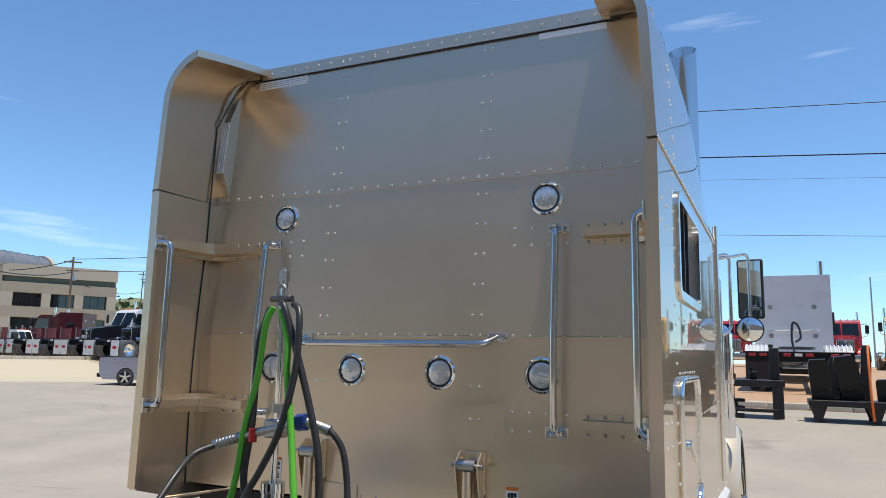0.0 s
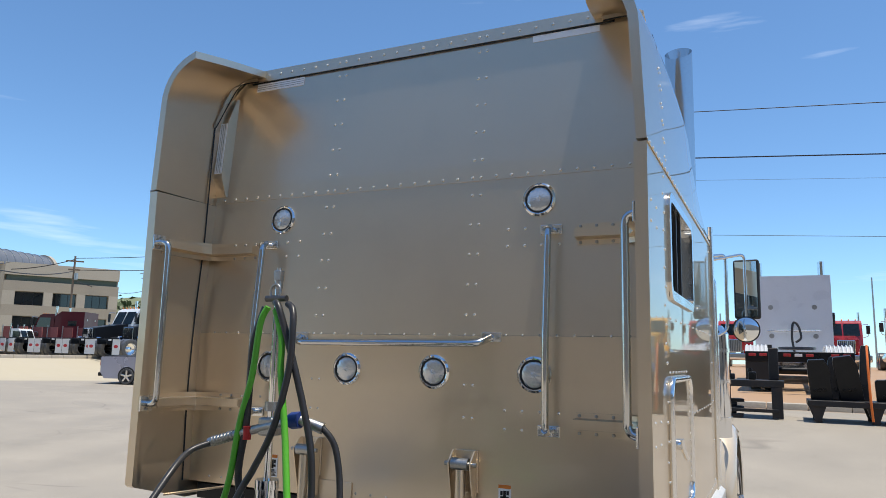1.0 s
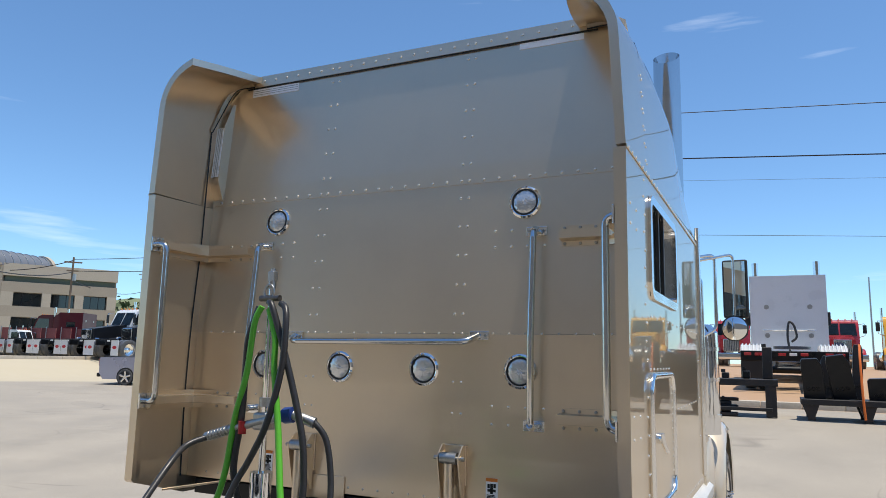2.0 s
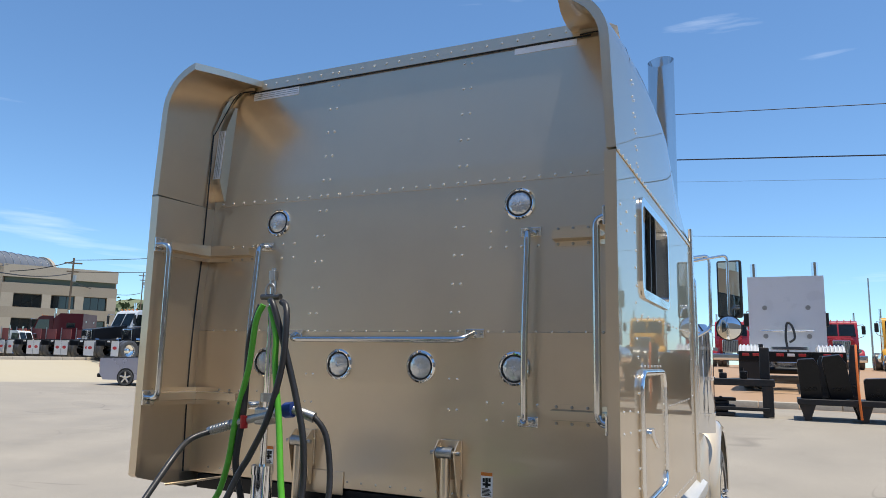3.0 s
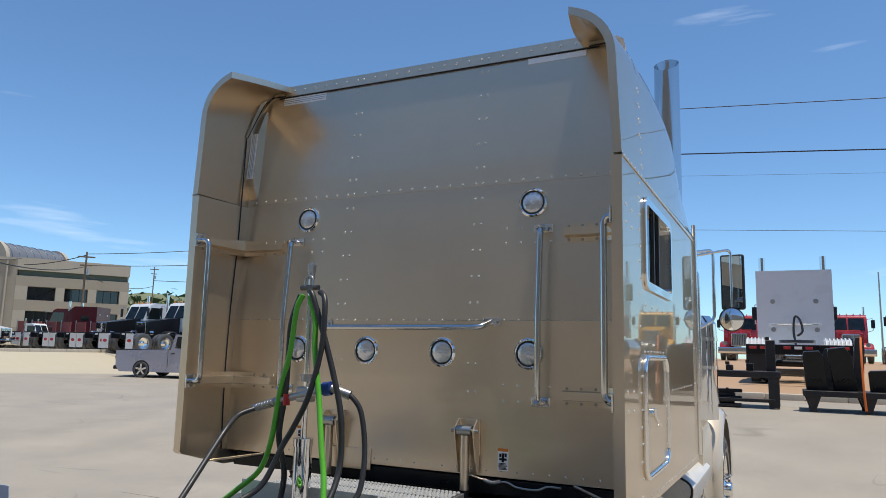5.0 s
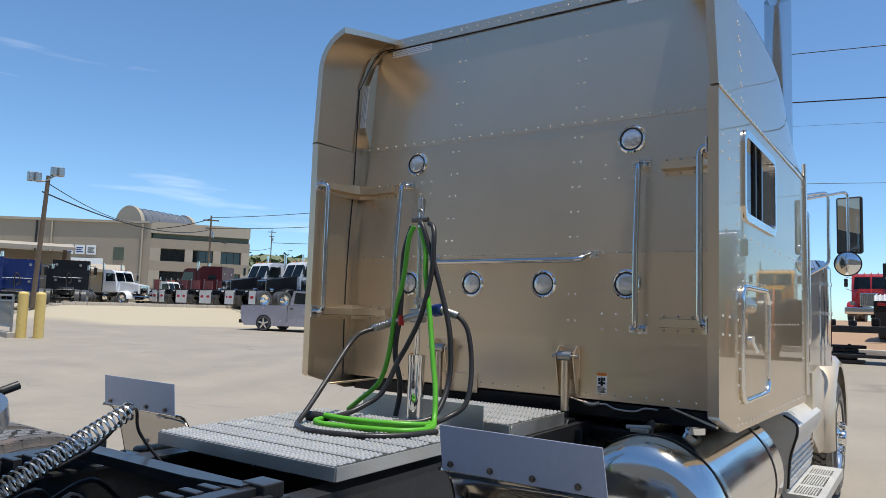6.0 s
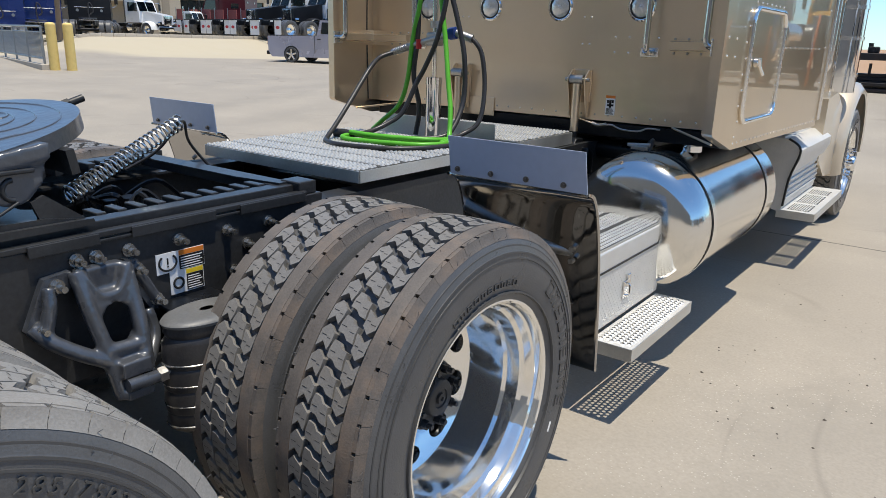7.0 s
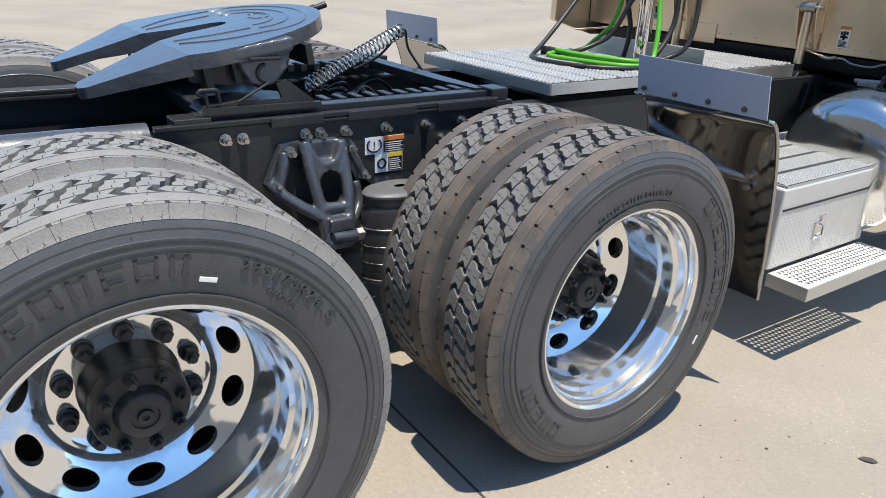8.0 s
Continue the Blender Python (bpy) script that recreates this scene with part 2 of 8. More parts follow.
def concrete_ground():
    """Worn pale concrete: broad tone changes, tyre marks, small pits; sand where the far lot is unpaved."""
    m = surface("concrete", (0.325, 0.288, 0.238), 0.8, 0, 0.15, 0.9, 75, bump=0.0005, stain=(0.265, 0.238, 0.198), stain_amount=0.7, stain_scale=0.8)
    n, l = m.node_tree.nodes, m.node_tree.links
    b = n["Principled BSDF"]
    old = b.inputs["Base Color"].links[0].from_socket
    tc = n.new("ShaderNodeTexCoord")
    # dark thin rubber arcs
    wave = n.new("ShaderNodeTexNoise")
    wave.inputs["Scale"].default_value, wave.inputs["Detail"].default_value, wave.inputs["Distortion"].default_value = 0.22, 2, 1.2
    l.new(tc.outputs["Object"], wave.inputs["Vector"])
    line = n.new("ShaderNodeMath")
    line.operation = "PINGPONG"
    line.inputs[1].default_value = 0.05
    l.new(wave.outputs["Fac"], line.inputs[0])
    edge = n.new("ShaderNodeMapRange")
    edge.inputs[1].default_value, edge.inputs[2].default_value = 0.0, 0.004
    edge.inputs[3].default_value, edge.inputs[4].default_value = 0.5, 0.0
    l.new(line.outputs[0], edge.inputs[0])
    brk = n.new("ShaderNodeTexNoise")
    brk.inputs["Scale"].default_value = 0.6
    l.new(tc.outputs["Object"], brk.inputs["Vector"])
    br = n.new("ShaderNodeMapRange")
    br.inputs[1].default_value, br.inputs[2].default_value = 0.5, 0.65
    l.new(brk.outputs["Fac"], br.inputs[0])
    ml = n.new("ShaderNodeMath")
    ml.operation = "MULTIPLY"
    l.new(edge.outputs[0], ml.inputs[0])
    l.new(br.outputs[0], ml.inputs[1])
    mx = n.new("ShaderNodeMix")
    mx.data_type = "RGBA"
    mx.inputs[7].default_value = (0.16, 0.14, 0.12, 1)
    l.new(ml.outputs[0], mx.inputs[0])
    l.new(old, mx.inputs[6])
    # specks: small dark pits and pebbles
    vor = n.new("ShaderNodeTexVoronoi")
    vor.inputs["Scale"].default_value = 9.0
    l.new(tc.outputs["Object"], vor.inputs["Vector"])
    vr = n.new("ShaderNodeMapRange")
    vr.inputs[1].default_value, vr.inputs[2].default_value = 0.03, 0.07
    vr.inputs[3].default_value, vr.inputs[4].default_value = 0.5, 0.0
    l.new(vor.outputs["Distance"], vr.inputs[0])
    mv = n.new("ShaderNodeMath")
    mv.operation = "MULTIPLY"
    l.new(vr.outputs[0], mv.inputs[0])
    l.new(br.outputs[0], mv.inputs[1])
    mx2 = n.new("ShaderNodeMix")
    mx2.data_type = "RGBA"
    mx2.inputs[7].default_value = (0.2, 0.17, 0.14, 1)
    l.new(mv.outputs[0], mx2.inputs[0])
    l.new(mx.outputs[2], mx2.inputs[6])
    # pale flakes where the surface has scaled, in patches
    fl = n.new("ShaderNodeTexVoronoi")
    fl.inputs["Scale"].default_value = 52.0
    l.new(tc.outputs["Object"], fl.inputs["Vector"])
    fr = n.new("ShaderNodeMapRange")
    fr.inputs[1].default_value, fr.inputs[2].default_value = 0.10, 0.22
    fr.inputs[3].default_value, fr.inputs[4].default_value = 0.5, 0.0
    l.new(fl.outputs["Distance"], fr.inputs[0])
    fp = n.new("ShaderNodeTexNoise")
    fp.inputs["Scale"].default_value, fp.inputs["Detail"].default_value, fp.inputs["Roughness"].default_value = 0.9, 9, 0.7
    l.new(tc.outputs["Object"], fp.inputs["Vector"])
    fm = n.new("ShaderNodeMapRange")
    fm.inputs[1].default_value, fm.inputs[2].default_value = 0.50, 0.58
    l.new(fp.outputs["Fac"], fm.inputs[0])
    ff = n.new("ShaderNodeMath")
    ff.operation = "MULTIPLY"
    l.new(fr.outputs[0], ff.inputs[0])
    l.new(fm.outputs[0], ff.inputs[1])
    mxf = n.new("ShaderNodeMix")
    mxf.data_type = "RGBA"
    mxf.inputs[7].default_value = (0.60, 0.55, 0.47, 1)
    l.new(ff.outputs[0], mxf.inputs[0])
    l.new(mx2.outputs[2], mxf.inputs[6])
    mx2 = mxf
    # sand ahead and far off
    sep = n.new("ShaderNodeSeparateXYZ")
    l.new(tc.outputs["Object"], sep.inputs[0])
    wob = n.new("ShaderNodeTexNoise")
    wob.inputs["Scale"].default_value = 0.5
    l.new(tc.outputs["Object"], wob.inputs["Vector"])
    sy = n.new("ShaderNodeMath")
    sy.operation = "MULTIPLY_ADD"
    sy.inputs[1].default_value = 1.0
    l.new(wob.outputs["Fac"], sy.inputs[0])
    l.new(sep.outputs["Y"], sy.inputs[2])
    sr = n.new("ShaderNodeMapRange")
    sr.inputs[1].default_value, sr.inputs[2].default_value = 13.4, 13.8
    l.new(sy.outputs[0], sr.inputs[0])
    sx = n.new("ShaderNodeMapRange")
    sx.inputs[1].default_value, sx.inputs[2].default_value = -12.0, -9.0
    l.new(sep.outputs["X"], sx.inputs[0])
    sm = n.new("ShaderNodeMath")
    sm.operation = "MULTIPLY"
    l.new(sr.outputs[0], sm.inputs[0])
    l.new(sx.outputs[0], sm.inputs[1])
    mx3 = n.new("ShaderNodeMix")
    mx3.data_type = "RGBA"
    mx3.inputs[7].default_value = (0.39, 0.25, 0.15, 1)
    l.new(sm.outputs[0], mx3.inputs[0])
    l.new(mx2.outputs[2], mx3.inputs[6])
    # paler pour on the bank and the raised lot
    dist = n.new("ShaderNodeVectorMath")
    dist.operation = "DISTANCE"
    dist.inputs[1].default_value = (1.8, -3.3, 0.5)
    l.new(tc.outputs["Object"], dist.inputs[0])
    pr = n.new("ShaderNodeMapRange")
    pr.inputs[1].default_value, pr.inputs[2].default_value = 31.5, 32.5
    l.new(dist.outputs["Value"], pr.inputs[0])
    px = n.new("ShaderNodeMapRange")
    px.inputs[1].default_value, px.inputs[2].default_value = -14.0, -15.0
    l.new(sep.outputs["X"], px.inputs[0])
    pm = n.new("ShaderNodeMath")
    pm.operation = "MULTIPLY"
    l.new(pr.outputs[0], pm.inputs[0])
    l.new(px.outputs[0], pm.inputs[1])
    mx4 = n.new("ShaderNodeMix")
    mx4.data_type = "RGBA"
    mx4.inputs[7].default_value = (0.46, 0.40, 0.29, 1)
    l.new(pm.outputs[0], mx4.inputs[0])
    l.new(mx3.outputs[2], mx4.inputs[6])
    l.new(mx4.outputs[2], b.inputs["Base Color"])
    return m


CONCRETE = concrete_ground()


# ---- building blocks ----
def box(bm, x0, x1, y0, y1, z0, z1, bevel=0.0, m=None):
    """A box between the given bounds, its edges rounded by bevel."""
    mat = Matrix.LocRotScale(((x0 + x1) / 2, (y0 + y1) / 2, (z0 + z1) / 2), None, (abs(x1 - x0), abs(y1 - y0), abs(z1 - z0)))
    vs = bmesh.ops.create_cube(bm, size=1.0, matrix=(m @ mat) if m else mat)["verts"]
    if bevel:
        es = list({e for v in vs for e in v.link_edges})
        bmesh.ops.bevel(bm, geom=es, offset=bevel, segments=2, affect="EDGES", profile=0.5)


def rod(bm, p, q, r, r2=None, seg=14):
    """A straight round bar from p to q."""
    p, q = Vector(p), Vector(q)
    d = q - p
    mat = Matrix.Translation((p + q) / 2) @ d.to_track_quat("Z", "Y").to_matrix().to_4x4()
    bmesh.ops.create_cone(bm, cap_ends=True, segments=seg, radius1=r, radius2=r if r2 is None else r2, depth=d.length, matrix=mat)


def spline(pts, n=6):
    """Points of a smooth curve through pts."""
    pts = [Vector(p) for p in pts]
    out = []
    for i in range(len(pts) - 1):
        a, b, c, d = pts[max(i - 1, 0)], pts[i], pts[i + 1], pts[min(i + 2, len(pts) - 1)]
        for k in range(n):
            t = k / n
            out.append(0.5 * (2 * b + (c - a) * t + (2 * a - 5 * b + 4 * c - d) * t * t + (3 * b - a - 3 * c + d) * t ** 3))
    return out + [pts[-1]]


def tube(bm, pts, r, seg=10, closed=False):
    """A round tube along a line of points."""
    pts = [Vector(p) for p in pts]
    rings, up = [], None
    for i, p in enumerate(pts):
        d = (pts[min(i + 1, len(pts) - 1)] - pts[max(i - 1, 0)]).normalized()
        if up is None:
            up = d.orthogonal().normalized()
        up = (up - d * up.dot(d)).normalized()
        side = d.cross(up)
        rings.append([bm.verts.new(p + r * (math.cos(a) * up + math.sin(a) * side)) for a in (2 * math.pi * k / seg for k in range(seg))])
    for a, b in zip(rings, rings[1:]):
        for k in range(seg):
            bm.faces.new((a[k], a[(k + 1) % seg], b[(k + 1) % seg], b[k]))
    bm.faces.new(rings[0][::-1])
    bm.faces.new(rings[-1])


def bent(pts, radius=0.05, n=5):
    """A polyline with its corners rounded."""
    pts = [Vector(p) for p in pts]
    out = [pts[0]]
    for a, b, c in zip(pts, pts[1:], pts[2:]):
        u, v = (a - b).normalized(), (c - b).normalized()
        p, q = b + u * radius, b + v * radius
        for k in range(n + 1):
            t = k / n
            out.append((1 - t) ** 2 * p + 2 * t * (1 - t) * b + t * t * q)
    return out + [pts[-1]]


def lathe(bm, profile, seg=48, close=False):
    """Turns a profile of (radius, along x) round the x axis."""
    rings = []
    for r, a in profile:
        rings.append([bm.verts.new((a, r * math.cos(t), r * math.sin(t))) for t in (2 * math.pi * k / seg for k in range(seg))])
    if close:
        rings.append(rings[0])
    for u, v in zip(rings, rings[1:]):
        for k in range(seg):
            bm.faces.new((u[k], u[(k + 1) % seg], v[(k + 1) % seg], v[k]))
    return rings


def prism(bm, poly, axis, a, b):
    """A flat outline pushed along an axis from a to b. The outline's two numbers are the other two axes in order."""
    def put(p, h):
        q = list(p)
        q.insert("xyz".index(axis), h)
        return bm.verts.new(q)
    lo, hi = [put(p, a) for p in poly], [put(p, b) for p in poly]
    bm.faces.new(lo), bm.faces.new(hi[::-1])
    k = len(poly)
    for i in range(k):
        bm.faces.new((lo[i], hi[i], hi[(i + 1) % k], lo[(i + 1) % k]))


def weighted_normals(me, limit):
    """Lets large faces stay flat beside their rounded edges: corner normals weighted by face area."""
    info = [(p.normal.copy(), p.area) for p in me.polygons]
    around = [[] for _ in me.vertices]
    for i, p in enumerate(me.polygons):
        for v in p.vertices:
            around[v].append(i)
    out = []
    for i, p in enumerate(me.polygons):
        n0 = info[i][0]
        for v in p.vertices:
            acc = Vector((0, 0, 0))
            for j in around[v]:
                n, a = info[j]
                if n.dot(n0) > limit:
                    acc += n * a
            out.append(acc.normalized() if acc.length_squared > 0 else n0)
    me.normals_split_custom_set(out)


def finish(bm, name, mat, bevel=0.0, angle=35):
    if bevel:
        es = [e for e in bm.edges if len(e.link_faces) == 2 and e.calc_face_angle(0) > 0.5]
        bmesh.ops.bevel(bm, geom=es, offset=bevel, segments=2, affect="EDGES", profile=0.5)
    bmesh.ops.recalc_face_normals(bm, faces=bm.faces)
    me = bpy.data.meshes.new(name)
    bm.to_mesh(me)
    bm.free()
    me.materials.append(mat)
    me.polygons.foreach_set("use_smooth", [True] * len(me.polygons))
    me.set_sharp_from_angle(angle=radians(angle))
    if len(me.polygons) < 3000:
        weighted_normals(me, math.cos(radians(max(angle, 50))))
    return me


def thing(name, at, label, category, group="", kind="", rz=0.0):
    ob = new(name)
    ob.matrix_basis = pose(*at, 0, 0, rz)
    ob.empty_display_size = 0.2
    return tagged(ob, label, category, group, kind)


def hang(name, me, parent, label="", m=None, kind=""):
    """A mesh as a part of parent; m is its pose in the parent's own space."""
    ob = new(name, me)
    ob.parent = parent
    if m is not None:
        ob.matrix_basis = m
    return tagged(ob, label, kind=kind)


def part(name, bm, mat, parent, label="", bevel=0.0, m=None, kind="", angle=35):
    return hang(name, finish(bm, name, mat, bevel, angle), parent, label, m, kind)


def single(name, bm, mat, label, category, group="", kind="", bevel=0.0, angle=35, m=None):
    ob = new(name, finish(bm, name, mat, bevel, angle))
    if m is not None:
        ob.matrix_basis = m
    return tagged(ob, label, category, group, kind)


B = bmesh.new


# ---- ground ----
def step(a, b, x):
    t = min(1.0, max(0.0, (x - a) / (b - a)))
    return t * t * (3 - 2 * t)


def lin(x, xs, ys):
    return float(np.interp(x, xs, ys))


def ground_z(x, y):
    """Level round the truck, rising ahead of it; a concrete bank up to the raised lot on the far left."""
    ahead = lin(y, (4.5, 11, 22, 35, 80), (0, 0.75, 1.2, 1.5, 1.7)) * step(-14, -4, x)
    dx, dy = 1.8 - x, y + 3.3
    d = math.hypot(dx, dy)
    az = math.degrees(math.atan2(dy, dx))
    left = 0.0
    if az < 75:
        top = lin(az, (0, 22, 29, 40, 60), (38, 34, 36, 42, 48))
        left = (lin(d, (8, 24, 30, 36), (0, 0.3, 0.43, 0.48)) + 0.72 * step(22, 28, az) * step(top - 5.5, top, d)) * (1 - step(55, 75, az)) * step(-25, 0, az)
    near = lin(y, (-6, -3.4, -2.1, -0.8, 2.0, 4.5, 11), (0.07, 0.054, 0.036, 0.012, -0.042, -0.085, 0)) * step(-14, -10, x)
    return ahead + near + left * (1 - step(-14, -4, x))


def build_ground():
    def axis(lo, hi):
        a = [0.0]
        while a[-1] < hi:
            a.append(a[-1] + max(0.5, abs(a[-1]) * 0.045))
        b = [0.0]
        while b[-1] > lo:
            b.append(b[-1] - max(0.5, abs(b[-1]) * 0.03))
        return sorted(set(a + b))
    xs, ys = axis(-900, 900), axis(-900, 900)
    verts = [(x, y, ground_z(x, y)) for y in ys for x in xs]
    w = len(xs)
    faces = [(j * w + i, j * w + i + 1, (j + 1) * w + i + 1, (j + 1) * w + i) for j in range(len(ys) - 1) for i in range(w - 1)]
    me = bpy.data.meshes.new("ground")
    me.from_pydata(verts, [], faces)
    me.materials.append(CONCRETE)
    me.polygons.foreach_set("use_smooth", [True] * len(me.polygons))
    tagged(new("ground", me), "pale worn concrete yard with sand beyond", "ground", kind="structure")


build_ground()


def ground_joint(y, x0, x1):
    bm = B()
    z = ground_z(0, y)
    box(bm, x0, x1, y - 0.004, y + 0.004, z - 0.01, z + 0.0015)
    tagged(new("joint", finish(bm, "joint", JOINT)), "narrow dark joint between concrete slabs", "joint", kind="structure")


def litter():
    """Pebbles, grit and dry leaf scraps scattered thinly on the slabs beside the truck."""
    rnd = random.Random(77)
    bm = B()
    for k in range(260):
        x, y = rnd.uniform(1.2, 3.2), rnd.uniform(-3.0, 1.5)
        r = rnd.uniform(0.002, 0.0055) * (1.6 if rnd.random() < 0.08 else 1)
        z = ground_z(x, y)
        ring = [(x + r * rnd.uniform(0.7, 1.5) * math.cos(a), y + r * rnd.uniform(0.7, 1.2) * math.sin(a)) for a in (0, 1.2, 2.5, 3.8, 5.1)]
        low = [bm.verts.new((*p, z + 0.0005)) for p in ring]
        top = bm.verts.new((x, y, z + r * 0.9))
        for i in range(5):
            bm.faces.new((low[i], low[(i + 1) % 5], top))
    tagged(new("grit", finish(bm, "grit", GRIT)), "scattered dark grit and pebbles on the concrete", "grit", kind="stuff")
    bm = B()
    pts = [(-0.03, 0.0), (-0.012, 0.012), (0.012, 0.014), (0.03, 0.002), (0.012, -0.011), (-0.012, -0.010)]
    ring = [bm.verts.new((p, q, 0.003 + 0.004 * abs(q) / 0.014)) for p, q in pts]
    mid = bm.verts.new((0, 0.001, 0.0025))
    for i in range(6):
        bm.faces.new((ring[i], ring[(i + 1) % 6], mid))
    leaf = new("fallen_leaf", finish(bm, "fallen_leaf", GRIT))
    leaf.matrix_world = pose(LEAF_AT[0], LEAF_AT[1], ground_z(*LEAF_AT), 0, 0, 35)
    tagged(leaf, "small dry brown leaf lying on the concrete", "leaf")


LEAF_AT = (1.638, -1.393)
GRIT = surface("grit", (0.085, 0.07, 0.058), 0.85, 0, 0.3, 8, 90)
litter()
JOINT = surface("joint_filler", (0.06, 0.055, 0.05), 0.9, 0, 0.3, 4, 60)
for jy in (-7.2, -2.55, 2.95):
    ground_joint(jy, -9.5, 12.0)

# ---- the truck ----
truck = thing("semi_truck", (0, 0, 0), "bronze-painted sleeper semi truck with bare black rear chassis", "semi truck")

HW = 1.15          # half the sleeper's width
REAR = -0.345      # how far the side extenders reach behind the wall
SIDE = {1: 1.15, -1: 1.172}   # outer faces of the two side walls
KNEE = 1.80        # above this height the back wall leans forward
LEAN = 0.08
TILT = math.degrees(math.atan(LEAN))


def wall_y(z):
    """Where the back wall's face stands at height z."""
    return max(0.0, (z - KNEE) * LEAN)


def roof_z(y):
    return lin(y, (-0.4, 0.0, 0.11, 0.7, 1.3, 1.7, 1.88, 2.0, 2.06), (3.128, 3.178, 3.196, 3.236, 3.215, 3.145, 3.06, 2.92, 2.78))


def corner_r(y):
    return lin(y, (-0.4, 0.2, 1.0, 2.06), (0.24, 0.24, 0.22, 0.20))


def half_section(y, drop=0.0, inset=0.0, seg=8, tight=0.0):
    """Right half of the sleeper's outline above the seam at y: from the seam up round the corner to the middle."""
    zt, r = roof_z(y) - inset, corner_r(y) - inset - tight
    hw = HW - inset - drop
    pts = [(HW - inset, 2.46 + 0.03 * max(y, 0) / 1.7)]
    lean = lin(y, (0, 0.7, 1.5, 2.06), (0.02, 0.035, 0.05, 0.09))
    for k in range(seg + 1):
        a = math.pi / 2 * k / seg
        pts.append((hw - lean - r + r * math.cos(a), zt - r + r * math.sin(a)))
    return pts


def mirror(p):
    """The same point on the truck's other side, which stands out a little more."""
    return (-p[0] - (SIDE[-1] - SIDE[1]), p[1])


def lean_box(bm, x0, x1, d0, d1, z0, z1):
    """A slab on the back wall between depths d0 and d1, following its lean."""
    prism(bm, [(wall_y(z0) + d0, z0), (wall_y(z1) + d0, z1), (wall_y(z1) + d1, z1), (wall_y(z0) + d1, z0)], "x", x0, x1)


def dome(bm, p, n, r=0.008, h=0.0055):
    """A low round rivet head on a face with normal n."""
    p, n = Vector(p), Vector(n).normalized()
    u = n.orthogonal().normalized()
    v = n.cross(u)
    rings = []
    for rr, hh in ((r, 0), (r * 0.8, h * 0.7)):
        rings.append([bm.verts.new(p + n * hh + rr * (math.cos(a) * u + math.sin(a) * v)) for a in (math.pi / 4 * k for k in range(8))])
    top = bm.verts.new(p + n * h)
    for k in range(8):
        bm.faces.new((rings[0][k], rings[0][(k + 1) % 8], rings[1][(k + 1) % 8], rings[1][k]))
        bm.faces.new((rings[1][k], rings[1][(k + 1) % 8], top))


RIVET = surface("rivet_metal", (0.90, 0.84, 0.72), 0.24, 0.6, 0.1, 20, 90, coat=0.8)


